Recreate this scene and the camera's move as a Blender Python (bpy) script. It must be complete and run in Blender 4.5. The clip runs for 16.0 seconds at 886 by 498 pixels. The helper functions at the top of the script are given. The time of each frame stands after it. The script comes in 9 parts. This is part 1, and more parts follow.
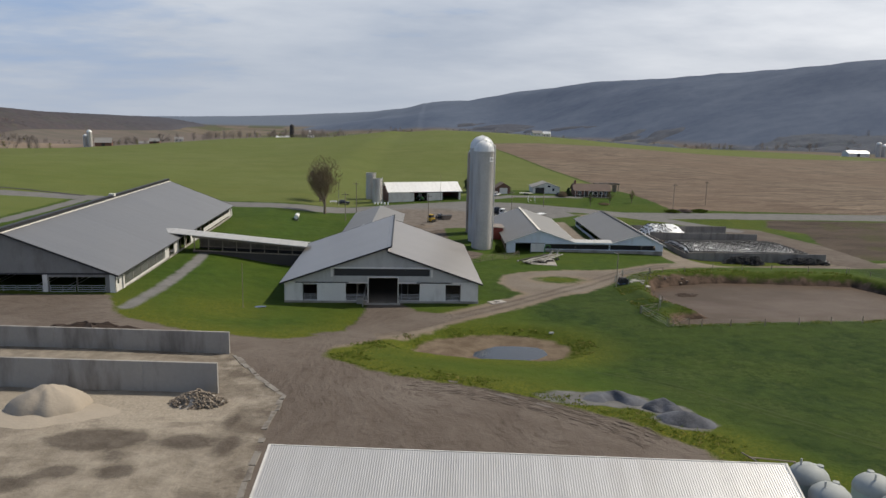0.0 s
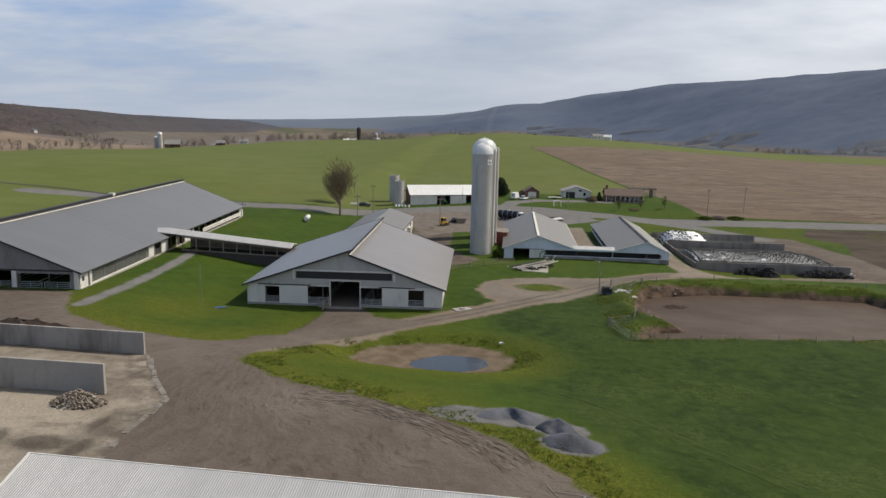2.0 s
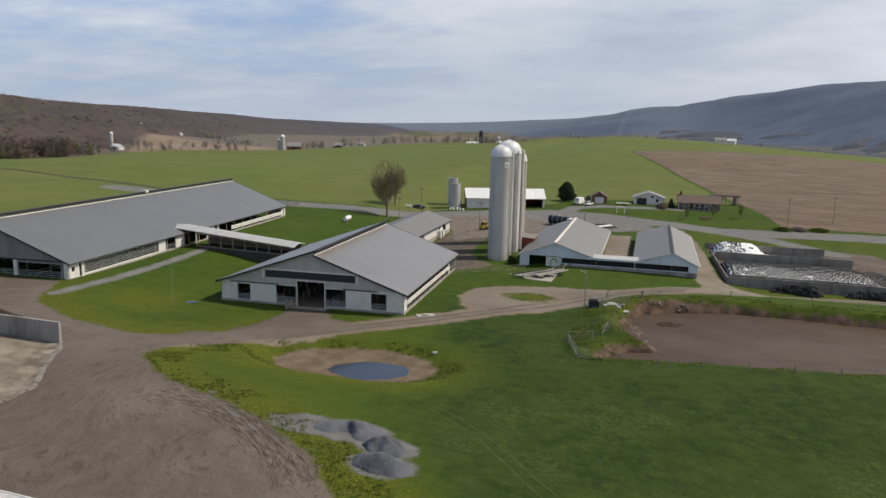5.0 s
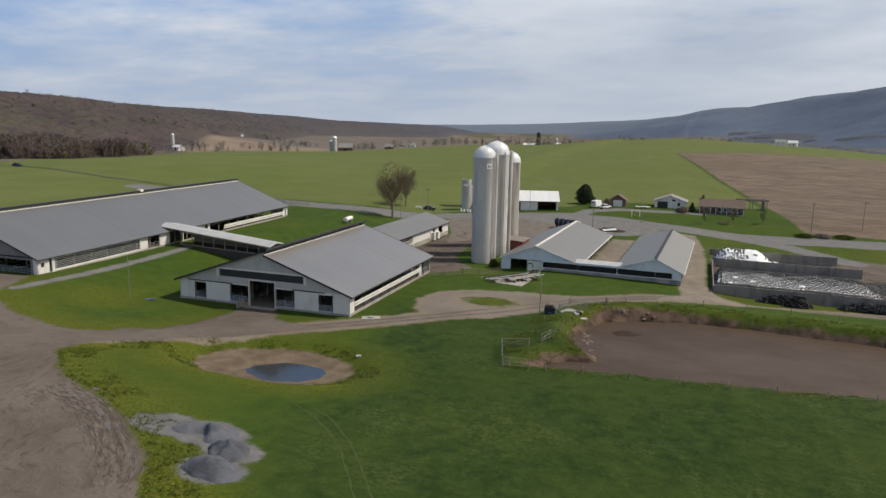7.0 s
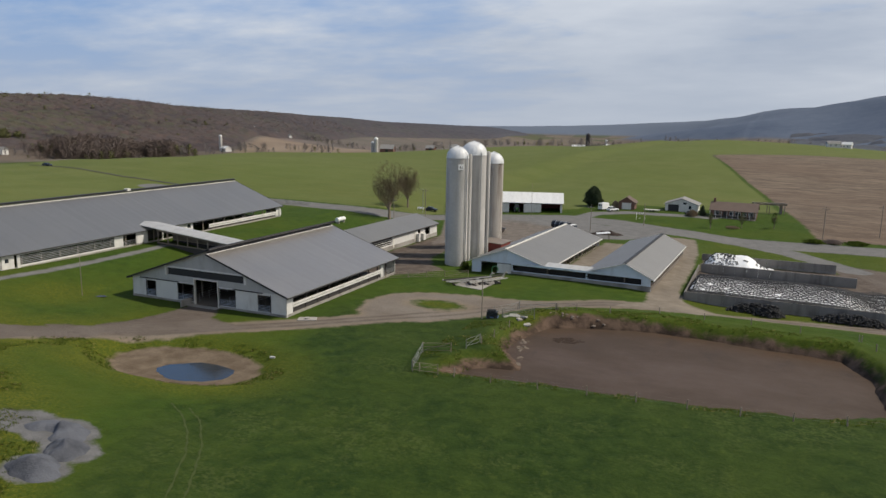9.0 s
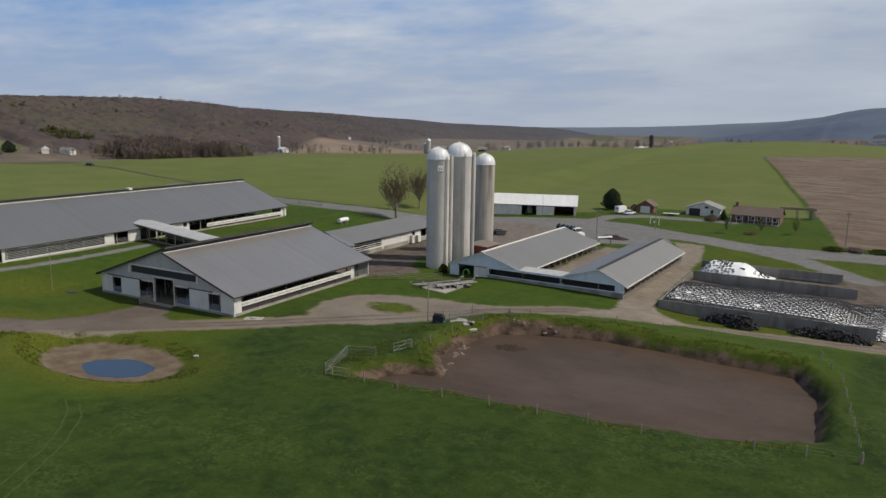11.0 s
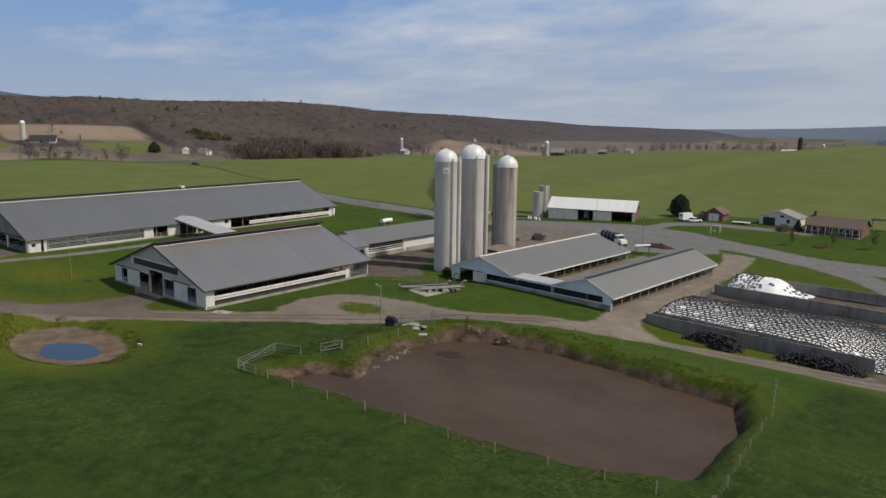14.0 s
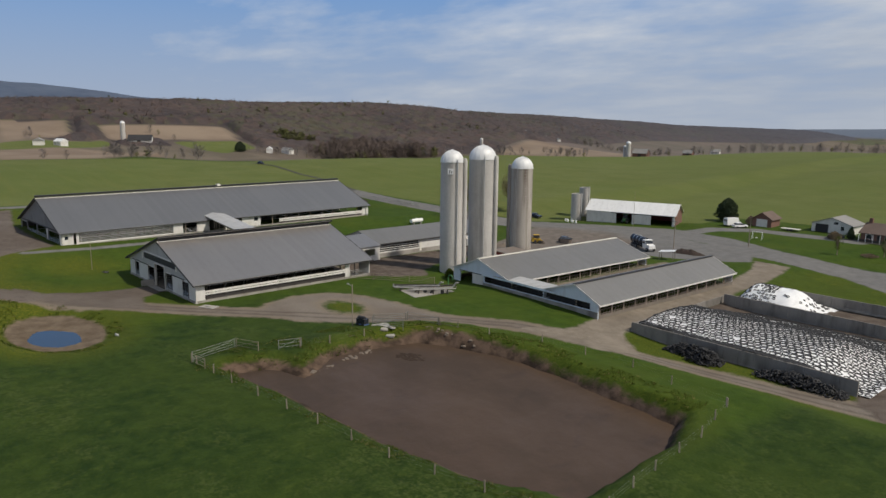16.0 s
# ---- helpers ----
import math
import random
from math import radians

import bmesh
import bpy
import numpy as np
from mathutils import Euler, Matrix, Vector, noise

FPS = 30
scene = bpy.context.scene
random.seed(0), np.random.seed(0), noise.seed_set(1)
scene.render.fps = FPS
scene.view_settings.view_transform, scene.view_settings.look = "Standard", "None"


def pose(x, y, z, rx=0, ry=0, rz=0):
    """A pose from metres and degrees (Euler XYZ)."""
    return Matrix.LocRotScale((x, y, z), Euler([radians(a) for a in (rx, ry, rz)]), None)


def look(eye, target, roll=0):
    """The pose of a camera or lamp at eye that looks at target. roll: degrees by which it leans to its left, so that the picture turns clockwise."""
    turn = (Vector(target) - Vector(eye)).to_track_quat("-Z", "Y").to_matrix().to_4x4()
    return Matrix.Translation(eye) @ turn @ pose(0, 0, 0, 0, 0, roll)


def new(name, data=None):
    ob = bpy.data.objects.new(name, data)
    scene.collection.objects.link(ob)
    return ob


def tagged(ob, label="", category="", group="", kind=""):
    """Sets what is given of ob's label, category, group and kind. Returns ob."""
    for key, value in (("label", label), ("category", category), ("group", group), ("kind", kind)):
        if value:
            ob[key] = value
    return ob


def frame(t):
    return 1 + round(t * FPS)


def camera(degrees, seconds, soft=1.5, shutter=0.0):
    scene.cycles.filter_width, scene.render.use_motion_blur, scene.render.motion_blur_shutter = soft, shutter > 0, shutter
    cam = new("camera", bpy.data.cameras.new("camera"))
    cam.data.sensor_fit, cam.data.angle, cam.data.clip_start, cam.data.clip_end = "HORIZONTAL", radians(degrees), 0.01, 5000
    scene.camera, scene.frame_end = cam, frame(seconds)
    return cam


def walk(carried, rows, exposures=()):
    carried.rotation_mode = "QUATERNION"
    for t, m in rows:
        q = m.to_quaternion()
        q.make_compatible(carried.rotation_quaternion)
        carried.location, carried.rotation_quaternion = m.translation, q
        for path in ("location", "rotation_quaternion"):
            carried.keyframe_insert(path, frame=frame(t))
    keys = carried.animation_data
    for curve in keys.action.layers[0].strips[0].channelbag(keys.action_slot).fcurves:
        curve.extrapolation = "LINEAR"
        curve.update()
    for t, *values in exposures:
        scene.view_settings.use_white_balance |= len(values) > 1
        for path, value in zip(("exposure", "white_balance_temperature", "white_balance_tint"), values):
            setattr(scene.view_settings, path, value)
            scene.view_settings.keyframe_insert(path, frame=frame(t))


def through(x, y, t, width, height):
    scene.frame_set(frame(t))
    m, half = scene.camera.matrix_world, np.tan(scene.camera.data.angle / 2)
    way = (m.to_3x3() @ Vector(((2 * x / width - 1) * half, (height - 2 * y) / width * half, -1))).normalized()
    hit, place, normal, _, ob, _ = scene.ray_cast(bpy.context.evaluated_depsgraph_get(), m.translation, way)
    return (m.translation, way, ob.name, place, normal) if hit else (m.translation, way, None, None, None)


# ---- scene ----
cam = camera(63.8, 16.0)
METRES, EYE, TILT, LEAN, TURN = 154.6, 32.0, 0.0, 0.0, -1.1
ROWS = [
    (0.0, 0.0, 0.0, 0.0, 0.22, -10.43, -1.19),
    (0.5, 0.0299, 0.0058, 0.0005, 1.46, -10.39, -1.19),
    (1.0, 0.06, 0.0119, 0.0007, 2.82, -10.37, -1.22),
    (1.5, 0.0893, 0.0191, 0.0005, 4.29, -10.33, -1.22),
    (2.0, 0.1186, 0.0273, 0.0005, 6.15, -10.31, -1.23),
    (2.5, 0.1478, 0.036, 0.0006, 8.2, -10.31, -1.22),
    (3.0, 0.1768, 0.0453, 0.0005, 10.02, -10.29, -1.21),
    (3.5, 0.2058, 0.0548, 0.0004, 11.77, -10.27, -1.2),
    (4.0, 0.2341, 0.0647, 0.0004, 13.52, -10.26, -1.19),
    (6.5, 0.377, 0.1261, 0.0014, 21.25, -10.23, -1.09),
    (7.0, 0.4047, 0.1409, 0.0015, 22.28, -10.22, -1.08),
    (7.5, 0.4319, 0.1564, 0.0015, 23.32, -10.21, -1.06),
    (8.0, 0.4588, 0.1722, 0.0015, 24.37, -10.2, -1.04),
    (8.5, 0.4853, 0.1883, 0.0016, 25.47, -10.19, -1.01),
    (9.0, 0.5116, 0.2053, 0.0016, 26.85, -10.18, -0.99),
    (11.5, 0.6412, 0.2991, 0.003, 33.74, -10.15, -0.87),
    (12.0, 0.6662, 0.3192, 0.0034, 35.16, -10.14, -0.86),
    (12.5, 0.6907, 0.3397, 0.0037, 36.75, -10.13, -0.82),
    (13.0, 0.7142, 0.3608, 0.0038, 38.85, -10.12, -0.8),
    (13.5, 0.7373, 0.3826, 0.0041, 41.64, -10.11, -0.75),
    (14.0, 0.7604, 0.4051, 0.0048, 43.74, -10.15, -0.72),
    (14.5, 0.7819, 0.4281, 0.0052, 45.08, -10.18, -0.72),
    (15.0, 0.8022, 0.4525, 0.0059, 47.66, -10.22, -0.69),
    (15.5, 0.8215, 0.4758, 0.0067, 49.64, -10.24, -0.64),
    (16.0, 0.841, 0.501, 0.0071, 51.3, -10.24, -0.64),
]
walk(cam, [(t, pose(0, 0, EYE, TILT, LEAN, TURN) @ pose(METRES * x, METRES * y, METRES * z, 90 + pitch, roll, yaw)) for t, x, y, z, yaw, pitch, roll in ROWS], [(0.0, -0.04, 6500, 10), (2.0, 0.02, 6500, 10), (4.0, 0.05, 6500, 10), (8.0, -0.02, 6450, 10), (12.5, -0.22, 6350, 10), (16.0, -0.21, 6420, 10)])
# ---- world and light ----
SUN = Vector((0.89, 0.45, 0.0)).normalized() * math.cos(radians(50)) + Vector((0, 0, math.sin(radians(50))))
sun = new("sun", bpy.data.lights.new("sun", "SUN"))
sun.data.energy, sun.data.angle, sun.data.color = 4.0, radians(2.5), (1.0, 0.91, 0.77)
sun.matrix_world = look(SUN * 300, (0, 0, 0))


class Nodes:
    """Short hand for node trees."""

    def __init__(self, tree):
        self.t = tree
        tree.nodes.clear()

    def n(self, kind, **inputs):
        node = self.t.nodes.new(kind)
        for key, v in inputs.items():
            sock = node.inputs[int(key[1:])] if key[0] == "i" and key[1:].isdigit() else node.inputs[key.replace("_", " ")]
            if isinstance(v, bpy.types.NodeSocket):
                self.t.links.new(v, sock)
            else:
                sock.default_value = v
        return node

    def math(self, op, a, b=0.0, c=0.0):
        m = self.n("ShaderNodeMath", i0=a, i1=b, i2=c)
        m.operation = op
        return m.outputs[0]

    def mix(self, f, a, b):
        m = self.t.nodes.new("ShaderNodeMix")
        m.data_type = "RGBA"
        for i, v in ((0, f), (6, a), (7, b)):
            if isinstance(v, bpy.types.NodeSocket):
                self.t.links.new(v, m.inputs[i])
            else:
                m.inputs[i].default_value = (*v, 1) if isinstance(v, tuple) and len(v) == 3 else v
        return m.outputs[2]

    def noise(self, vec, scale, detail=4.0, rough=0.55):
        return self.n("ShaderNodeTexNoise", Vector=vec, Scale=scale, Detail=detail, Roughness=rough).outputs["Fac"]

    def ramp(self, v, lo, hi, a=0.0, b=1.0):
        m = self.n("ShaderNodeMapRange", Value=v, From_Min=lo, From_Max=hi, To_Min=a, To_Max=b)
        return m.outputs[0]

    def scaled(self, vec, s, rot=(0, 0, 0)):
        return self.n("ShaderNodeMapping", Vector=vec, Scale=s, Rotation=rot).outputs[0]


def sky():
    w = bpy.data.worlds.new("sky")
    scene.world = w
    w.use_nodes = True
    k = Nodes(w.node_tree)
    s = k.n("ShaderNodeTexSky")
    s.sky_type, s.sun_disc = "NISHITA", False
    s.sun_elevation, s.sun_rotation = radians(50), math.atan2(SUN.x, SUN.y)
    s.air_density, s.dust_density, s.ozone_density = 1.0, 2.2, 1.2
    d = k.n("ShaderNodeTexCoord").outputs["Generated"]
    sep = k.n("ShaderNodeSeparateXYZ", Vector=d)
    z = k.math("MAXIMUM", sep.outputs[2], 0.0)
    den = k.math("ADD", z, 0.16)
    px, py = k.math("DIVIDE", sep.outputs[0], den), k.math("DIVIDE", sep.outputs[1], den)
    flat = k.n("ShaderNodeCombineXYZ", X=px, Y=py, Z=0.0).outputs[0]
    streak = k.noise(k.scaled(flat, (0.8, 1.0, 1), (0, 0, radians(-34))), 1.15, 6, 0.55)
    wisp = k.noise(k.scaled(flat, (0.9, 1.5, 1), (0, 0, radians(-50))), 2.2, 7, 0.58)
    patch = k.noise(k.scaled(flat, (0.7, 0.9, 1), (0, 0, radians(20))), 0.42, 3, 0.5)
    # the veil is thicker towards the sun's side
    side = k.math("ADD", k.math("MULTIPLY", sep.outputs[0], 0.60), k.math("MULTIPLY_ADD", sep.outputs[1], 0.12, -0.08))
    veil = k.math("ADD", k.math("ADD", k.math("MULTIPLY", streak, 0.8), k.math("MULTIPLY", patch, 0.95)), k.math("ADD", side, k.math("MULTIPLY", wisp, 0.5)))
    veil = k.math("ADD", veil, k.ramp(z, 0.04, 0.24, 0.15, -0.11))
    veil = k.math("MAXIMUM", k.ramp(veil, 0.70, 1.06), k.ramp(z, 0.30, 0.62, 0.0, 0.62))
    low = k.ramp(z, 0.0, 0.19, 1.0, 0.0)
    base = k.n("ShaderNodeVectorMath", i0=s.outputs[0], i1=(0.07, 0.07, 0.07))
    base.operation = "MULTIPLY"
    toned = k.mix(0.75, base.outputs[0], (0.17, 0.39, 0.80))
    sunward = k.ramp(side, 0.0, 0.42)
    bright = k.mix(k.ramp(k.math("MULTIPLY_ADD", patch, 0.5, k.math("MULTIPLY", streak, 0.5)), 0.40, 0.62), k.mix(sunward, (0.41, 0.47, 0.57), (0.64, 0.67, 0.72)), k.mix(sunward, (0.76, 0.79, 0.83), (1.30, 1.29, 1.28)))
    c = k.mix(k.math("MULTIPLY", veil, 0.93), toned, bright)
    c = k.mix(k.math("MULTIPLY", low, 0.85), c, k.mix(sunward, (0.47, 0.52, 0.60), (0.58, 0.61, 0.66)))
    dim = k.ramp(z, 0.22, 0.75, 1.0, 0.46)
    deep = k.n("ShaderNodeVectorMath", i0=c, i1=k.n("ShaderNodeCombineXYZ", X=dim, Y=dim, Z=dim).outputs[0])
    deep.operation = "MULTIPLY"
    c = deep.outputs[0]
    bg = k.n("ShaderNodeBackground", Color=c, Strength=1.0)
    k.n("ShaderNodeOutputWorld", Surface=bg.outputs[0])


sky()


# ---- materials ----
def material(name, colour, rough=0.8, metal=0.0, var=0.25, big=0.15, fine=4.0, bump=0.0, bumpscale=None, stain=None, spec=0.3, piece=0.0):
    """A procedural surface: two scales of variation, relief and an optional stain colour."""
    m = bpy.data.materials.new(name)
    m.use_nodes = True
    k = Nodes(m.node_tree)
    p = k.n("ShaderNodeNewGeometry").outputs["Position"]
    a, b = k.noise(p, fine, 5), k.noise(p, big, 4)
    v = k.math("ADD", k.math("MULTIPLY", a, var), k.math("MULTIPLY", b, var * 1.2))
    v = k.math("ADD", v, 1.0 - 1.1 * var)
    if piece:
        rnd = k.n("ShaderNodeObjectInfo").outputs["Random"]
        v = k.math("ADD", v, k.math("MULTIPLY", k.math("SUBTRACT", rnd, 0.5), piece))
    c = k.n("ShaderNodeVectorMath", i0=colour, i1=k.n("ShaderNodeCombineXYZ", X=v, Y=v, Z=v).outputs[0])
    c.operation = "MULTIPLY"
    c = c.outputs[0]
    if stain:
        st = k.noise(k.scaled(p, stain[2]), stain[1], 5, 0.6)
        c = k.mix(k.math("MULTIPLY", k.ramp(st, 0.48, 0.68), stain[3]), c, stain[0])
    s = k.n("ShaderNodeBsdfPrincipled", Base_Color=c, Roughness=k.ramp(a, 0.3, 0.7, max(rough - 0.08, 0.02), min(rough + 0.08, 1)), Metallic=metal)
    s.inputs["Specular IOR Level"].default_value = spec
    if bump:
        h = k.noise(p, bumpscale or fine * 2, 4)
        k.t.links.new(k.n("ShaderNodeBump", Strength=min(bump, 1.0), Distance=0.05 * max(bump, 1), Height=h).outputs[0], s.inputs["Normal"])
    k.n("ShaderNodeOutputMaterial", Surface=s.outputs[0])
    return m


def ribbed(name, colour, rough, metal, axis, pitch=0.3, dirt=0.35, dirt_colour=(0.16, 0.14, 0.12)):
    """Ribbed sheet metal; the ribs run across the given local axis (0 x, 1 y)."""
    m = bpy.data.materials.new(name)
    m.use_nodes = True
    k = Nodes(m.node_tree)
    o = k.n("ShaderNodeTexCoord").outputs["Object"]
    sep = k.n("ShaderNodeSeparateXYZ", Vector=o)
    u = k.math("DIVIDE", sep.outputs[axis], pitch)
    rib = k.math("POWER", k.math("ABSOLUTE", k.math("SINE", k.math("MULTIPLY", u, math.pi))), 6.0)
    sheet = k.math("FLOOR", k.math("DIVIDE", sep.outputs[axis], pitch * 3))
    tone = k.n("ShaderNodeTexWhiteNoise", Vector=k.n("ShaderNodeCombineXYZ", X=sheet, Y=0.0, Z=0.0).outputs[0])
    n1, n2 = k.noise(o, 0.14, 5), k.noise(k.scaled(o, (0.25, 1, 1) if axis == 1 else (1, 0.25, 1)), 1.6, 5)
    v = k.math("ADD", k.math("MULTIPLY", tone.outputs["Value"], 0.07), k.math("ADD", k.math("MULTIPLY", n1, 0.08), 0.93))
    c = k.n("ShaderNodeVectorMath", i0=colour, i1=k.n("ShaderNodeCombineXYZ", X=v, Y=v, Z=v).outputs[0])
    c.operation = "MULTIPLY"
    c = k.mix(k.math("MULTIPLY", k.ramp(n2, 0.5, 0.75), dirt), c.outputs[0], dirt_colour)
    s = k.n("ShaderNodeBsdfPrincipled", Base_Color=c, Roughness=k.ramp(n1, 0.3, 0.7, rough - 0.015, rough + 0.02), Metallic=metal)
    k.t.links.new(k.n("ShaderNodeBump", Strength=0.22, Distance=0.02, Height=rib).outputs[0], s.inputs["Normal"])
    k.n("ShaderNodeOutputMaterial", Surface=s.outputs[0])
    return m


def plastic_sheet(name):
    return material(name, (0.84, 0.85, 0.86), 0.4, 0, 0.2, 0.5, 2.5, 0.8, 1.2, ((0.42, 0.42, 0.43), 0.6, (1, 1, 1), 0.3), 0.4)


def canopy_material(name, dark, mid, red, grey, bud):
    """Bare crowns seen from afar, each crown a little redder, greyer or greener."""
    m = bpy.data.materials.new(name)
    m.use_nodes = True
    k = Nodes(m.node_tree)
    p = k.n("ShaderNodeNewGeometry").outputs["Position"]
    vor = k.n("ShaderNodeTexVoronoi", Vector=p, Scale=0.11)
    pick = k.n("ShaderNodeSeparateColor", Color=vor.outputs["Color"])
    c = k.mix(k.ramp(k.noise(p, 0.010, 6, 0.65), 0.36, 0.64), dark, mid)
    c = k.mix(k.math("MULTIPLY", k.ramp(pick.outputs[0], 0.35, 1.0), 0.5), c, red)
    c = k.mix(k.math("MULTIPLY", k.ramp(pick.outputs[2], 0.5, 1.0), 0.5), c, grey)
    c = k.mix(k.math("MULTIPLY", k.ramp(k.math("ADD", k.math("MULTIPLY", pick.outputs[1], 0.35), k.noise(p, 0.006, 4)), 0.72, 0.88), 0.6), c, bud)
    c = k.mix(k.math("MULTIPLY", k.ramp(k.noise(k.scaled(p, (1, 1, 0.3)), 0.5, 6, 0.75), 0.46, 0.66), 0.55), c, tuple(0.66 * v for v in dark))
    # distance haze: crown colour mixed towards blue-grey up the valley
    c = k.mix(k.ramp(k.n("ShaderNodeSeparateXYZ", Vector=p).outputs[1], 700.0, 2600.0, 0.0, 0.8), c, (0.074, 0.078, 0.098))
    s = k.n("ShaderNodeBsdfPrincipled", Base_Color=c, Roughness=0.95)
    s.inputs["Specular IOR Level"].default_value = 0.1
    k.t.links.new(k.n("ShaderNodeBump", Strength=0.35, Distance=1.5, Height=k.noise(p, 0.45, 5, 0.7)).outputs[0], s.inputs["Normal"])
    k.n("ShaderNodeOutputMaterial", Surface=s.outputs[0])
    return m


def foliage(name, colour, var=0.4, big=0.05, fine=1.0, through=0.45):
    """Leaves, blades and twigs: matt, half of the light comes through."""
    m = bpy.data.materials.new(name)
    m.use_nodes = True
    k = Nodes(m.node_tree)
    p = k.n("ShaderNodeNewGeometry").outputs["Position"]
    v = k.math("ADD", k.math("MULTIPLY", k.noise(p, fine, 4), var), k.math("MULTIPLY_ADD", k.noise(p, big, 3), 1.4 * var, 1 - 1.2 * var))
    c = k.n("ShaderNodeVectorMath", i0=colour, i1=k.n("ShaderNodeCombineXYZ", X=v, Y=v, Z=v).outputs[0])
    c.operation = "MULTIPLY"
    mix = k.n("ShaderNodeMixShader", i0=through, i1=k.n("ShaderNodeBsdfDiffuse", Color=c.outputs[0]).outputs[0], i2=k.n("ShaderNodeBsdfTranslucent", Color=c.outputs[0]).outputs[0])
    k.n("ShaderNodeOutputMaterial", Surface=mix.outputs[0])
    return m


def lagoon_material():
    """Wet brown crust: redder and greyer drifts, smoother where it is wetter."""
    m = bpy.data.materials.new("brown_lagoon_crust")
    m.use_nodes = True
    k = Nodes(m.node_tree)
    p = k.n("ShaderNodeNewGeometry").outputs["Position"]
    drift = k.noise(k.scaled(p, (0.7, 1.3, 1), (0, 0, radians(28))), 0.075, 6, 0.62)
    skin = k.noise(k.scaled(p, (1, 0.5, 1), (0, 0, radians(-15))), 0.35, 6, 0.65)
    fine = k.noise(p, 2.2, 5, 0.6)
    c = k.mix(k.ramp(drift, 0.36, 0.64), (0.080, 0.051, 0.032), (0.058, 0.039, 0.027))
    c = k.mix(k.math("MULTIPLY", k.ramp(skin, 0.54, 0.72), 0.5), c, (0.086, 0.061, 0.045))
    c = k.mix(k.math("MULTIPLY", k.ramp(skin, 0.44, 0.32), 0.5), c, (0.040, 0.027, 0.020))
    c = k.mix(k.math("MULTIPLY", k.ramp(fine, 0.58, 0.75), 0.18), c, (0.105, 0.080, 0.064))
    s = k.n("ShaderNodeBsdfPrincipled", Base_Color=c, Roughness=k.ramp(drift, 0.38, 0.62, 0.45, 0.62))
    s.inputs["Specular IOR Level"].default_value = 0.24
    k.t.links.new(k.n("ShaderNodeBump", Strength=0.35, Distance=0.06, Height=k.math("ADD", fine, k.math("MULTIPLY", skin, 2.0))).outputs[0], s.inputs["Normal"])
    k.n("ShaderNodeOutputMaterial", Surface=s.outputs[0])
    return m


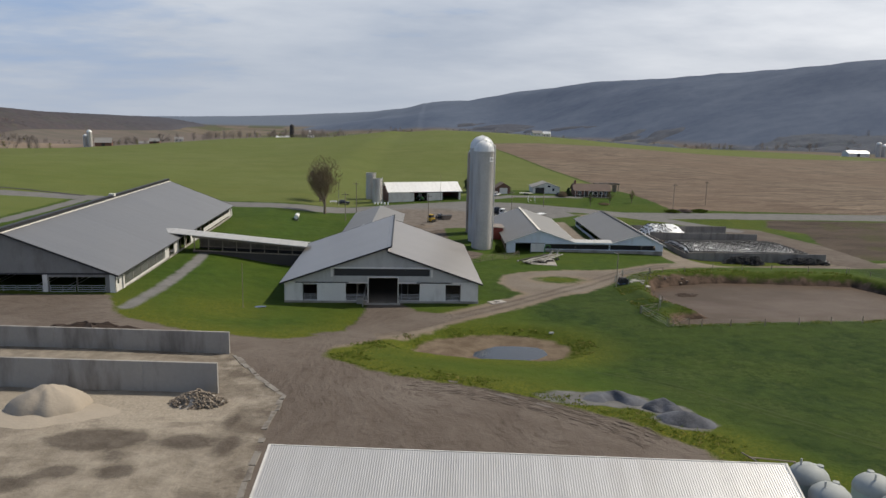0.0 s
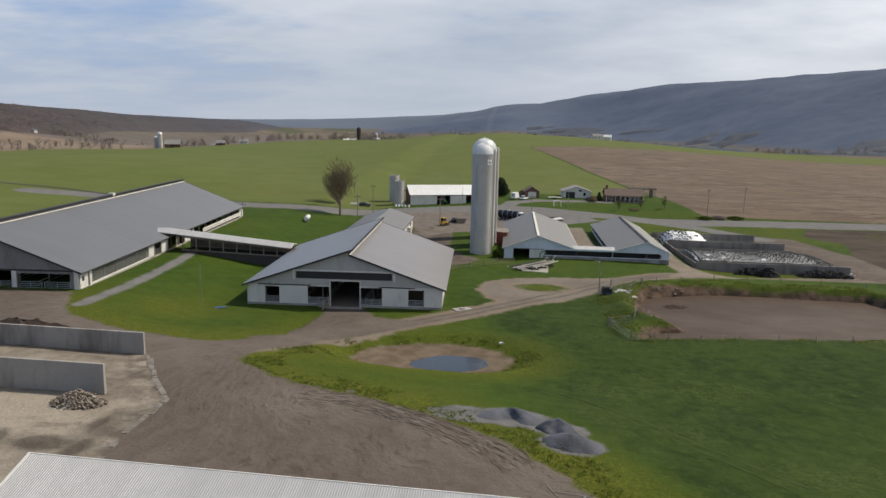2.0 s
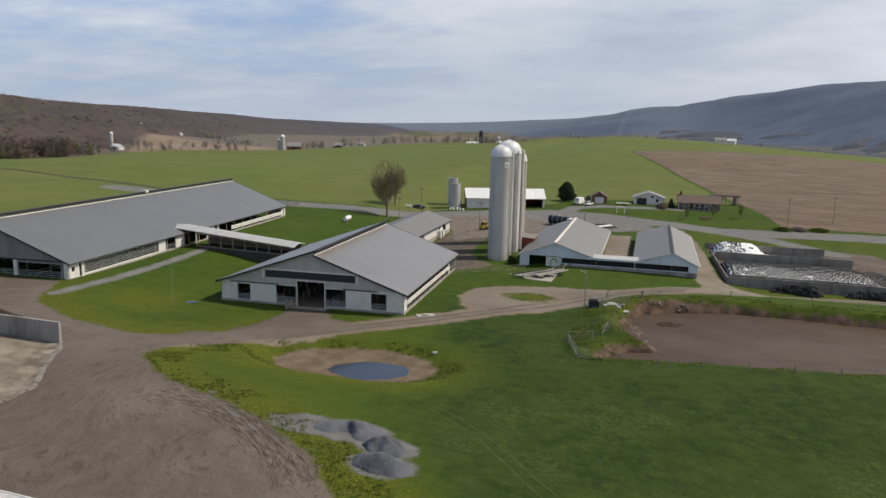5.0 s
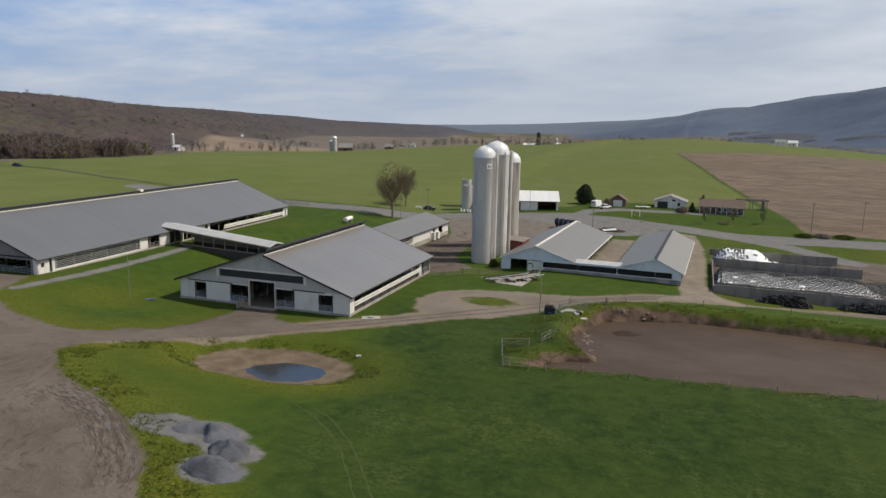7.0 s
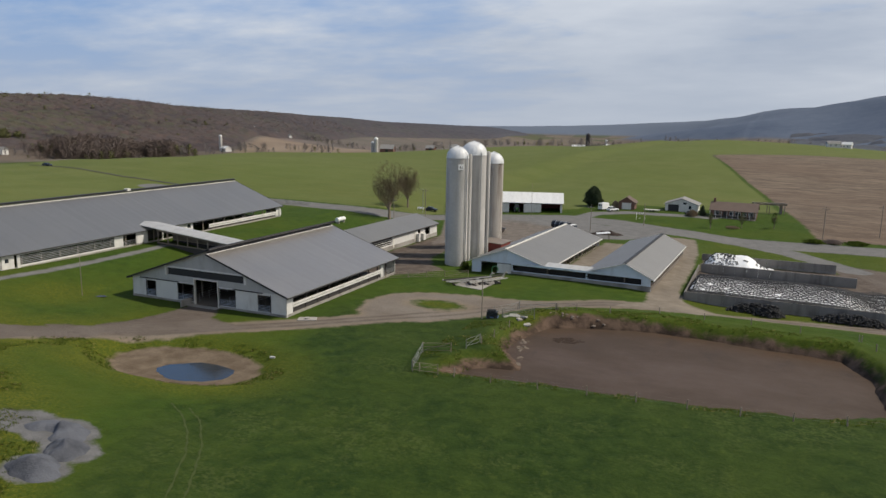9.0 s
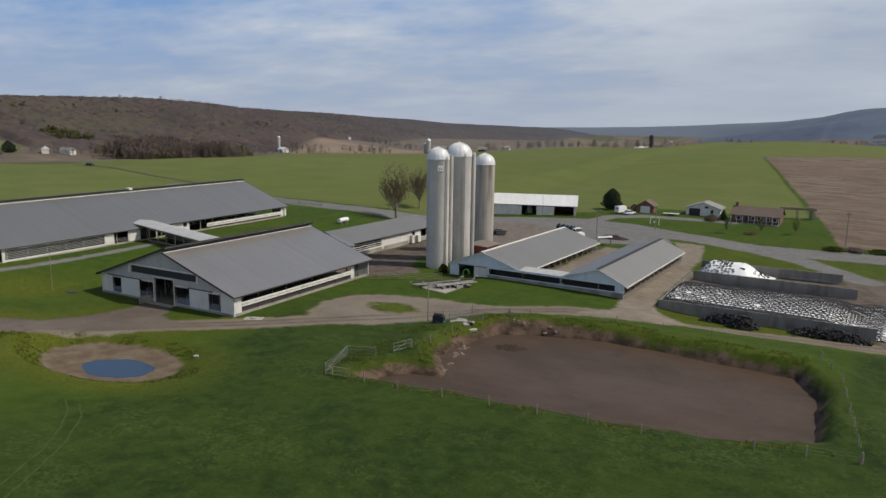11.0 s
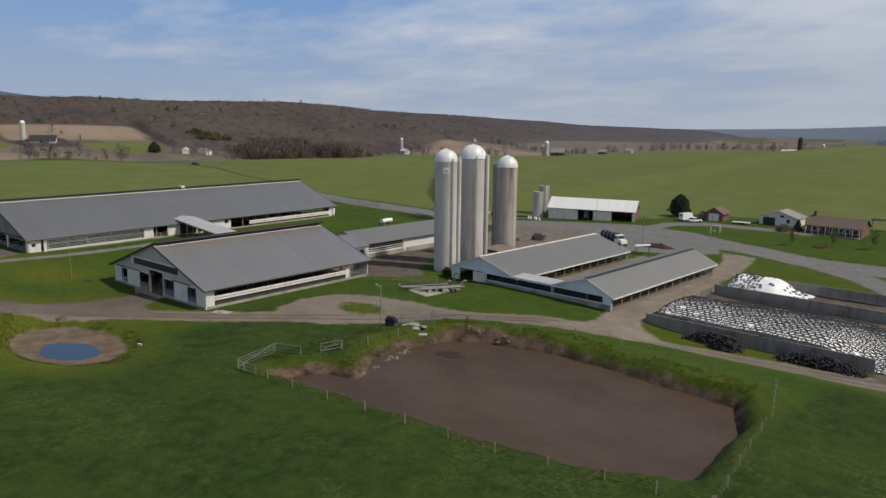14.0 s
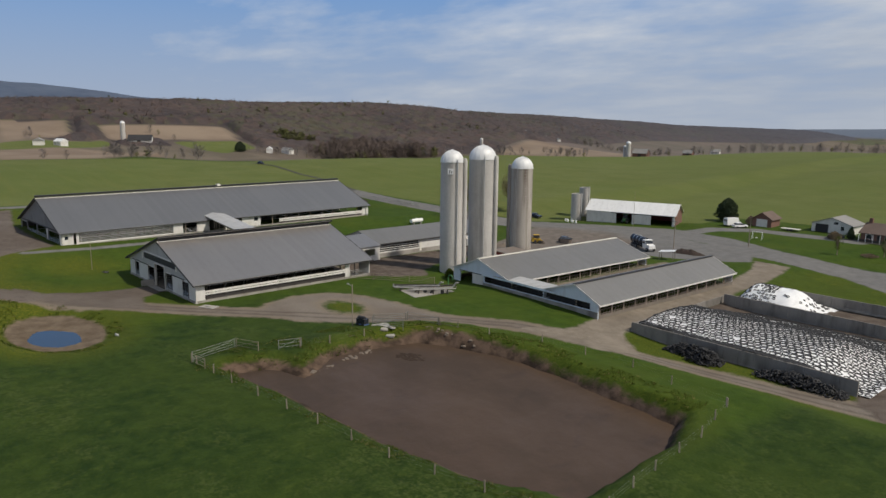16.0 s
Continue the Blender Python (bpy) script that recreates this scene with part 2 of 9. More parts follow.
M = dict(
    roof=ribbed("weathered_roof_metal", (0.360, 0.342, 0.328), 0.43, 0.75, 1, dirt=0.10),
    roof_long=ribbed("dark_weathered_roof_metal", (0.245, 0.246, 0.252), 0.52, 0.75, 1, dirt=0.10),
    roof_h=ribbed("dull_roof_metal", (0.236, 0.232, 0.226), 0.54, 0.6, 1, dirt=0.25, dirt_colour=(0.17, 0.145, 0.12)),
    roof_x=ribbed("walkway_roof_metal", (0.50, 0.49, 0.47), 0.45, 0.3, 0),
    roof_near=material("bright_galvanised_sheet", (0.50, 0.50, 0.505), 0.45, 0.3, 0.12, 0.3, 3.0, 0.0, None, ((0.45, 0.44, 0.43), 0.7, (1, 0.15, 1), 0.35), piece=0.08),
    roof_link=ribbed("pale_grey_roof_sheet", (0.46, 0.46, 0.455), 0.6, 0.2, 0, dirt=0.4),
    roof_white=ribbed("white_roof_sheet", (0.78, 0.78, 0.77), 0.4, 0.1, 0, dirt=0.2),
    white=material("white_painted_siding", (0.66, 0.645, 0.62), 0.6, 0, 0.14, 0.3, 3.0, 0.1, 30, ((0.42, 0.40, 0.37), 0.8, (1, 1, 0.35), 0.4)),
    grey_wall=material("pale_grey_siding", (0.54, 0.53, 0.51), 0.6, 0, 0.14, 0.3, 3.0, 0.1, 30, ((0.36, 0.35, 0.34), 0.8, (1, 1, 0.35), 0.4)),
    gable_wall=material("dull_grey_gable_siding", (0.42, 0.415, 0.405), 0.65, 0, 0.16, 0.3, 3.0, 0.1, 30, ((0.28, 0.27, 0.26), 0.8, (1, 1, 0.35), 0.4)),
    old_wall=material("weathered_grey_boarding", (0.215, 0.212, 0.208), 0.8, 0, 0.25, 0.3, 3.0, 0.15, 20, ((0.14, 0.13, 0.125), 0.7, (1, 1, 0.3), 0.6)),
    blue_wall=material("pale_blue_grey_siding", (0.60, 0.66, 0.74), 0.55, 0, 0.14, 0.3, 3.0, 0.1, 30, ((0.42, 0.43, 0.45), 0.8, (1, 1, 0.35), 0.4)),
    kerb=material("pale_kerb_concrete", (0.215, 0.198, 0.176), 0.85, 0, 0.3, 0.4, 3, 0.4, 8, ((0.105, 0.088, 0.074), 0.9, (1, 1, 1), 0.9)),
    # dark timber, also used for sheets that stand in for indoor shade
    dark=material("dark_timber_and_shade", (0.055, 0.05, 0.048), 0.8, 0, 0.3),
    trim=material("black_trim", (0.035, 0.035, 0.038), 0.6, 0, 0.2),
    pale_tube=material("weathered_pale_tube", (0.40, 0.385, 0.355), 0.65, 0.1, 0.3, 0.8, 4, stain=((0.18, 0.15, 0.12), 0.8, (1, 1, 1), 0.6)),
    cream=material("cream_trim", (0.66, 0.64, 0.58), 0.6, 0, 0.2),
    steel=material("galvanised_pipe", (0.50, 0.51, 0.52), 0.42, 0.7, 0.25, 0.5, 5),
    gate_pipe=material("dull_gate_pipe", (0.235, 0.245, 0.225), 0.55, 0.3, 0.3, 0.5, 5),
    bank_stone=material("muddy_stone", (0.165, 0.135, 0.11), 0.9, 0, 0.4, 0.8, 3, 0.5, 6),
    dull_tube=material("dull_pale_tube", (0.31, 0.305, 0.29), 0.6, 0.15, 0.3, 0.8, 4, stain=((0.16, 0.14, 0.12), 0.9, (1, 1, 1), 0.6)),
    rust=material("rusty_pipe", (0.27, 0.23, 0.20), 0.6, 0.5, 0.4, 0.6, 5),
    wood=material("weathered_wood", (0.25, 0.21, 0.17), 0.85, 0, 0.4, 0.6, 6, piece=0.3),
    # stained like precast, base darker for the shade on the south faces
    bunker=material("stained_shaded_bunker_concrete", (0.215, 0.202, 0.186), 0.85, 0, 0.25, 0.3, 3, 0.3, 7, ((0.085, 0.075, 0.068), 0.4, (1, 1, 0.25), 0.75)),
    concrete=material("worn_concrete", (0.33, 0.31, 0.285), 0.85, 0, 0.28, 0.25, 3.5, 0.4, 8, ((0.17, 0.15, 0.13), 0.28, (1, 1, 1), 0.65)),
    precast=material("precast_concrete_wall", (0.31, 0.295, 0.275), 0.85, 0, 0.22, 0.3, 3, 0.3, 7, ((0.13, 0.115, 0.105), 0.4, (1, 1, 0.25), 0.75)),
    stave=material("concrete_silo_stave", (0.47, 0.455, 0.435), 0.8, 0, 0.30, 0.22, 2.2, 0.3, 5, ((0.29, 0.27, 0.25), 0.6, (1, 1, 0.10), 0.7)),
    stave_old=material("brown_stained_silo_stave", (0.41, 0.38, 0.345), 0.85, 0, 0.2, 0.22, 3.5, 0.3, 5, ((0.15, 0.12, 0.10), 0.55, (1, 1, 0.07), 0.95)),
    dome=material("white_metal_dome", (0.72, 0.73, 0.74), 0.5, 0.1, 0.15, 0.5, 3, stain=((0.45, 0.45, 0.45), 1.2, (1, 1, 0.3), 0.4)),
    interior=material("barn_interior_dirt", (0.175, 0.152, 0.130), 0.95, 0, 0.4, 0.3, 3),
    gravelgrey=material("blue_grey_crushed_stone", (0.105, 0.111, 0.130), 0.95, 0, 0.4, 0.5, 7, 1.5, 5, ((0.040, 0.043, 0.053), 0.30, (1, 1, 1), 0.75)),
    sand=material("pale_sand", (0.34, 0.295, 0.24), 0.95, 0, 0.2, 0.3, 5, 0.8, 3),
    rubber=material("black_tyre_rubber", (0.035, 0.035, 0.037), 0.7, 0, 0.4, 0.8, 5),
    plastic=plastic_sheet("white_plastic_cover"),
    tank=material("grey_green_fibreglass", (0.33, 0.40, 0.39), 0.6, 0, 0.15, 0.5, 2),
    tanktop=material("white_fibreglass", (0.33, 0.35, 0.345), 0.65, 0, 0.22, 0.8, 3),
    red=material("red_paint", (0.20, 0.05, 0.042), 0.6, 0, 0.25),
    yellow=material("yellow_paint", (0.50, 0.33, 0.045), 0.6, 0, 0.25),
    green_paint=material("green_paint", (0.06, 0.17, 0.06), 0.5, 0, 0.2),
    black_gloss=material("dark_gloss_paint", (0.03, 0.033, 0.04), 0.25, 0.1, 0.2),
    white_gloss=material("white_gloss_paint", (0.78, 0.78, 0.78), 0.3, 0, 0.08),
    glass=material("dark_window_glass", (0.03, 0.035, 0.045), 0.08, 0, 0.1, spec=0.6),
    brick=material("red_brown_brick", (0.17, 0.095, 0.075), 0.85, 0, 0.3, 0.5, 6),
    shingle=material("brown_shingles", (0.135, 0.100, 0.084), 0.9, 0, 0.35, 0.4, 5),
    shingle_grey=material("grey_shingles", (0.24, 0.235, 0.23), 0.9, 0, 0.3, 0.4, 5),
    bark=material("grey_brown_bark", (0.23, 0.18, 0.135), 0.9, 0, 0.35, 0.6, 6),
    twig=foliage("brown_twigs", (0.270, 0.218, 0.150), 0.35, 0.2, 2),
    needle=foliage("dark_evergreen_needles", (0.070, 0.092, 0.054), 0.6, 0.5, 3, 0.35),
    leaf=foliage("fresh_spring_leaves", (0.085, 0.115, 0.03)),
    woods=foliage("bare_woodland", (0.250, 0.203, 0.182), 0.6, 0.02, 0.2),
    # far trees: haze put into the twig colour
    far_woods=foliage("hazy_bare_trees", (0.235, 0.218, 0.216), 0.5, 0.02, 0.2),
    woods_green=foliage("budding_woodland", (0.190, 0.200, 0.085), 0.4, 0.02, 0.2),
    canopy=canopy_material("bare_crowns", (0.048, 0.041, 0.044), (0.090, 0.072, 0.068), (0.118, 0.080, 0.068), (0.066, 0.060, 0.066), (0.080, 0.084, 0.050)),
    # blue-grey tints carry the haze over the valley woods
    valley_canopy=canopy_material("hazed_valley_crowns", (0.076, 0.088, 0.112), (0.104, 0.116, 0.140), (0.110, 0.114, 0.130), (0.086, 0.100, 0.126), (0.104, 0.120, 0.118)),
    clod=material("churned_mud", (0.086, 0.069, 0.058), 0.85, 0, 0.5, 0.6, 5),
    slurry=material("pale_wet_clay", (0.125, 0.106, 0.092), 0.5, 0, 0.3, 0.8, 3, spec=0.3),
    crust=material("dried_dark_crust", (0.046, 0.033, 0.026), 0.95, 0, 0.4, 0.6, 4, spec=0.1),
    compost=material("dark_compost", (0.045, 0.032, 0.026), 0.95, 0, 0.5, 0.6, 4, 1.2, 4),
    lagoon=lagoon_material(),
    water=material("still_pond_water", (0.030, 0.032, 0.034), 0.12, 0, 0.2, 0.4, 2, 0.12, 2.5, None, 0.9),
    mark=material("flattened_grass", (0.046, 0.062, 0.014), 0.95, 0, 0.4, 0.6, 5),
    straw=foliage("dry_grass", (0.210, 0.185, 0.075), 0.4, 0.3, 4),
    tuft=foliage("rough_grass", (0.078, 0.106, 0.022), 0.5, 0.2, 3),
)


# ---- mesh helpers ----
class Acc:
    """Collects vertices and faces of one mesh."""

    def __init__(self):
        self.v, self.f = [], []

    def add(self, verts, faces):
        n = len(self.v)
        self.v += [tuple(p) for p in verts]
        self.f += [tuple(n + i for i in f) for f in faces]
        return self

    def hexa(self, a):
        """Eight corners: four below, four above, both anticlockwise."""
        return self.add(a, [(3, 2, 1, 0), (4, 5, 6, 7), (0, 1, 5, 4), (1, 2, 6, 5), (2, 3, 7, 6), (3, 0, 4, 7)])

    def box(self, x0, y0, z0, x1, y1, z1):
        return self.hexa([(x0, y0, z0), (x1, y0, z0), (x1, y1, z0), (x0, y1, z0), (x0, y0, z1), (x1, y0, z1), (x1, y1, z1), (x0, y1, z1)])

    def slab(self, a, b, c, d, t):
        """A plate under the four top corners, t thick."""
        low = [(p[0], p[1], p[2] - t) for p in (a, b, c, d)]
        return self.hexa([*low, a, b, c, d])

    def tube(self, p, q, r, r2=None, n=6, cap=True):
        p, q = Vector(p), Vector(q)
        r2 = r if r2 is None else r2
        d = (q - p).normalized()
        e = d.orthogonal().normalized()
        g = d.cross(e)
        ring = [e * math.cos(2 * math.pi * i / n) + g * math.sin(2 * math.pi * i / n) for i in range(n)]
        fs = [(i, (i + 1) % n, n + (i + 1) % n, n + i) for i in range(n)]
        if cap:
            fs += [tuple(range(n - 1, -1, -1)), tuple(range(n, 2 * n))]
        return self.add([p + r * o for o in ring] + [q + r2 * o for o in ring], fs)

    def cord(self, pts, r, n=3):
        """One unbroken thin tube through the points."""
        pts = [Vector(p) for p in pts]
        rings = []
        for i, p in enumerate(pts):
            d = (pts[min(i + 1, len(pts) - 1)] - pts[max(i - 1, 0)]).normalized()
            e = d.cross(Vector((0, 0, 1))).normalized()
            g = d.cross(e)
            rings += [p + r * (e * math.cos(2 * math.pi * j / n) + g * math.sin(2 * math.pi * j / n)) for j in range(n)]
        return self.add(rings, [(i * n + j, i * n + (j + 1) % n, (i + 1) * n + (j + 1) % n, (i + 1) * n + j) for i in range(len(pts) - 1) for j in range(n)])

    def lathe(self, prof, n=32, cx=0.0, cy=0.0):
        """Turns a profile of (radius, height) about an upright axis."""
        vs = [(cx + r * math.cos(2 * math.pi * i / n), cy + r * math.sin(2 * math.pi * i / n), h) for r, h in prof for i in range(n)]
        fs = [(k * n + i, k * n + (i + 1) % n, (k + 1) * n + (i + 1) % n, (k + 1) * n + i) for k in range(len(prof) - 1) for i in range(n)]
        return self.add(vs, fs)

    def wall(self, axis, at, thick, u0, u1, z0, z1, holes=()):
        """An upright wall along x (axis 0) or y (axis 1), with rectangular holes (u0, u1, z0, z1) through it."""
        cuts = sorted({u0, u1, *[min(max(h[i], u0), u1) for h in holes for i in (0, 1)]})
        for a, b in zip(cuts, cuts[1:]):
            if b - a < 1e-4:
                continue
            zs = [(z0, z1)]
            for h in holes:
                if h[0] < (a + b) / 2 < h[1]:
                    nxt = []
                    for p, q in zs:
                        if h[2] > p:
                            nxt.append((p, min(q, h[2])))
                        if h[3] < q:
                            nxt.append((max(p, h[3]), q))
                    zs = [s for s in nxt if s[1] - s[0] > 1e-3]
            for p, q in zs:
                if axis == 0:
                    self.box(a, at, p, b, at + thick, q)
                else:
                    self.box(at, a, p, at + thick, b, q)
        return self

    def gable(self, y, thick, x0, x1, z0, xr, zr):
        """A gable triangle across x."""
        p = [(x0, z0), (x1, z0), (xr, zr)]
        return self.add([(a, y, b) for a, b in p] + [(a, y + thick, b) for a, b in p], [(0, 1, 2), (5, 4, 3), (0, 3, 4, 1), (1, 4, 5, 2), (2, 5, 3, 0)])

    def mesh(self, name, smooth=False):
        m = bpy.data.meshes.new(name)
        m.from_pydata(self.v, [], self.f)
        m.validate()
        if smooth:
            m.shade_smooth()
            m.set_sharp_from_angle(angle=radians(40))
        return m


def part(name, acc, mat, parent, label="", smooth=False):
    ob = new(name, acc.mesh(name, smooth))
    ob.data.materials.append(mat)
    ob.parent = parent
    return tagged(ob, label)


def thing(name, x, y, z, yaw, label, category, group="", kind=""):
    ob = new(name)
    ob.matrix_world = pose(x, y, z, 0, 0, yaw)
    return tagged(ob, label, category, group, kind)


def single(name, acc, mat, label, category, x=0.0, y=0.0, z=0.0, yaw=0.0, group="", kind="", smooth=False):
    ob = new(name, acc.mesh(name, smooth))
    ob.data.materials.append(mat)
    ob.matrix_world = pose(x, y, z, 0, 0, yaw)
    return tagged(ob, label, category, group, kind)


# ---- the land ----
def sm(a, b, v):
    k = np.clip((v - a) / (b - a), 0, 1)
    return k * k * (3 - 2 * k)
def line_h(x, y, pts, width):
    """Height of a ridge along a line: full at its crest, nil a width away; spurs and hollows on its flanks."""
    near, top, weight = np.zeros_like(x), np.zeros_like(x), np.zeros_like(x)
    for (x0, y0, h0), (x1, y1, h1) in zip(pts, pts[1:]):
        dx, dy = x1 - x0, y1 - y0
        s = np.clip(((x - x0) * dx + (y - y0) * dy) / (dx * dx + dy * dy), 0, 1)
        d = np.hypot(x - x0 - s * dx, y - y0 - s * dy)
        w = 1 / (d + 120) ** 5
        top, weight, near = top + w * (h0 + s * (h1 - h0)), weight + w, near + (d + 1) ** -6.0
    near = near ** (-1 / 6)
    spur = (np.sin(x / 150 + 1.1 * np.sin(y / 210)) + np.sin(y / 170 + 1.4 * np.sin(x / 190 + 2))) * 0.09 * sm(0.12, 0.4, near / width)
    return 1.03 * top / weight * (1 - sm(0, 1, near / width * (1 + spur)))


RIDGE_R = [(-2400, 4100, 25), (-1250, 4550, 50), (-450, 4450, 86), (-150, 4250, 98), (77, 4089, 129), (275, 3300, 127), (470, 2980, 170), (640, 2700, 200), (1060, 1700, 208), (1700, 300, 232), (2200, -1500, 220)]
RIDGE_L = [(-1200, -600, 40), (-1040, 300, 44), (-979, 530, 53), (-967, 673, 61), (-1010, 950, 69), (-1071, 1277, 66), (-1088, 2025, 54), (-1113, 2805, 42)]
RIDGE_B = [(-3600, -800, 190), (-3330, 590, 175), (-3240, 1000, 150), (-3300, 1900, 90)]
def base(x, y):
    u = y + 0.45 * x
    hill = 3.5 * (1 - sm(66, 108, u)) * (1 - sm(45, 75, x))
    west = 2.9 * sm(-26, -50, x) * sm(70, 108, y)
    z = hill + west * (1 - hill / 3.6) + 0.3 * sm(60, 20, x)
    z = z + sm(-60, -220, x) * 6 * sm(480, 300, y) 
    z = z - 1.7 * sm(50, 72, x) * sm(156, 168, y) * sm(300, 235, y)
    z = z + 2.3 * sm(225, 295, y) + 1.0 * sm(300, 560, y) * sm(-330, -100, x) * sm(420, 120, x) + (11 * sm(300, 560, y) + 3.5 * sm(560, 790, y)) * sm(-150, 20, x) * sm(330, 20, x)
    z = z - 0.6 * np.exp(-((x - 22) / 14) ** 2 - ((y - 236) / 10) ** 2)
    z = z - 0.8 * np.exp(-((x - 18) / 8) ** 2 - ((y - 170) / 7) ** 2)
    z = z - 14 * sm(820, 1100, y) - 12 * sm(1300, 2100, y) - 12 * sm(420, 800, x) * sm(-200, 200, y) - 4 * sm(-250, -600, x) - 11 * sm(470, 680, y) * sm(-160, -400, x)
    z = z - 9.5 * sm(-330, -480, x) * sm(-740, -640, x) * sm(200, 290, y) * sm(860, 560, y)
    z = z - 6.0 * sm(-190, -330, x) * sm(-560, -430, x) * sm(205, 290, y) * sm(560, 400, y)
    return z


def hills(x, y):
    return np.maximum(np.maximum(line_h(x, y, RIDGE_R, 760), line_h(x, y, RIDGE_L, 470)), line_h(x, y, RIDGE_B, 900))


LOT = [(-112, 111), (-84, 107.2), (-50, 109.8), (-46, 101.5), (-43, 97.8), (-32.5, 93), (-24, 91.3), (-19.4, 91.6), (-13.4, 97), (-8.5, 101), (-6.5, 96.5), (-12, 90), (-13, 85), (-12.3, 82.7), (-8, 79), (-3, 75.6), (2.7, 74), (9, 71.2), (14, 68), (18.5, 65.2), (21.5, 61.5), (24.5, 58), (26.5, 54), (30, 47), (31, 20), (-60, 20), (-60, 84), (-112, 88)]
PAD = [(-60, 85.5), (-23.8, 82.8), (-19, 74.8), (-14.6, 69), (-14.7, 61), (-13.7, 49), (-13, 20), (-60, 20)]
TURN_PLACE = [(19.8, 126), (15.6, 130.5), (13.7, 136.6), (15.1, 143.4), (19.3, 147), (28.7, 149.6), (38.4, 151), (47, 154), (43, 146), (37, 138), (29, 129)]
H_YARD = [(36.6, 176), (42.5, 176), (42.8, 224), (36.6, 224)]
H_DRIVE = [(54, 156), (58, 163), (57.2, 172), (56.9, 214.6), (53.6, 233), (50, 242), (58, 243), (60.5, 227), (61.7, 210), (62.4, 178), (64.0, 170), (72, 164), (70, 158)]
YARD = [(-3, 195), (-8, 212), (-20, 240), (-12, 254), (20, 254), (46, 249), (50, 240), (40, 232), (20, 226), (24, 219), (20, 200), (16, 200), (14, 208), (4, 205)]
FALLOW = [(-760, 660), (-560, 690), (-380, 700), (-340, 752), (-112, 895), (60, 900), (200, 1000), (100, 1400), (-300, 2100), (-1100, 2100), (-900, 1100)]
BROWN_YARD = [(-6, 194), (-22, 238), (-8, 246), (16, 244), (22, 232), (22, 196), (8, 194)]
COURT = [(-6, 158.5), (7, 158), (11, 162), (13, 170), (9, 172), (5, 180), (4, 206), (-7, 210), (-7, 168)]
FAN = [(-10.9, 120.2), (-4.4, 120.2), (-3.4, 116.5), (-1.2, 114.4), (4.6, 112.9), (8, 113.6), (3, 108.5), (-4, 102), (-10, 97), (-14, 94), (-16.5, 96.5), (-12.2, 100.4), (-11.4, 106.3), (-10.4, 113.3)]
BUNKER = [(63.5, 172.9), (102.5, 172.4), (101, 204), (97, 218), (63, 217.8)]
APRON = [(99, 171), (104, 166), (112, 168), (112, 200), (106, 226), (92, 232), (92, 224), (96, 205)]
FAR_GREEN = [(-632, 338), (-652, 428), (-588, 415), (-534, 357), (-566, 339)]
GREEN_STRIP = [(-593, 179), (-620, 240), (-650, 280), (-604, 274), (-536, 222), (-504, 165)]
CROP = [(-335, 40), (-124, 40), (-121, 105), (-113.5, 150), (-110.5, 180), (-113, 224), (-106, 235), (-73, 237), (-50, 236), (-30, 244), (-16, 257), (14, 278), (18, 298), (36, 303), (79, 303), (77, 320), (71, 358), (64, 389), (52, 446), (34, 524), (88, 594), (160, 626), (330, 628), (440, 640), (400, 760), (260, 880), (60, 880), (-17, 885), (-112, 890), (-283, 800), (-350, 745), (-370, 661), (-380, 446), (-330, 335), (-262, 262), (-290, 236), (-299, 180), (-318, 132)]
TILLED = [(89.5, 262), (79.5, 320), (73, 358), (66, 389), (54, 446), (36, 523), (90, 591), (160, 622), (330, 624), (442, 600), (700, 430), (700, 275), (165, 259)]
TILLED_E = [(105, 178), (420, 165), (420, 246), (118, 246), (112, 232), (119, 220)]
TAN_FIELDS = [[(-719, 289), (-726, 433), (-659, 428), (-640, 300), (-655, 285)], [(-800, 206), (-774, 273), (-675, 253), (-593, 179)], [(-500, 163), (-530, 222), (-545, 300), (-420, 262), (-304, 190), (-322, 130)], [(-525, 700), (-640, 895), (-470, 960), (-362, 775), (-420, 715)]]
STONE = [(15.9, 71.2, 4.2, 2.6), (20.2, 71.5, 4.0, 3.0), (24.6, 69.2, 2.7, 2.3), (25.5, 65.3, 3.1, 2.4)]
WET = [(-28.6, 58.4, 4.4, 2.3), (-20.8, 58.2, 2.7, 1.5), (-29.2, 52.6, 1.7, 1.1), (-24.8, 52.8, 1.6, 1.3), (-32.0, 50.6, 2.2, 1.2), (-23.3, 61.7, 0.7, 0.35), (-18.0, 63.0, 0.8, 2.4), (-17.2, 57.5, 1.0, 2.2), (-26.0, 55.4, 1.3, 0.7)]
PIT = [(41.6, 112.8), (43.2, 117.2), (49.6, 119.6), (48.0, 122.0), (44.6, 127), (44.4, 133), (46.6, 141.5), (50.5, 144.0), (63, 147.4), (76, 146.6), (89.5, 145.6), (92.6, 138), (93.4, 122.4), (84, 119), (70, 116.6), (54, 114.9)]
ROADS = [
    ([(-138, 227), (-105, 229), (-78, 229.5), (-45, 229), (-30, 238), (-8, 250), (15, 259), (32, 257.5), (50, 250.5), (75, 250.5), (110, 252), (170, 254), (450, 262)], 5.2),
    ([(18, 258), (22, 272), (32, 279), (58, 282)], 2.8),
    ([(68, 250), (82, 242), (90, 233), (97, 224)], 3.4),
    ([(-118, 105), (-110, 150), (-107, 180), (-109, 222)], 2.0),
    ([(-44.8, 103), (-44.9, 116), (-46.3, 140), (-47.6, 150)], 1.1),
]
CHURNED = [[(-1.5, 73.0), (2.4, 72.0), (7.3, 70.2), (12.8, 66.6), (17.0, 63.4), (20.5, 59.5)]]
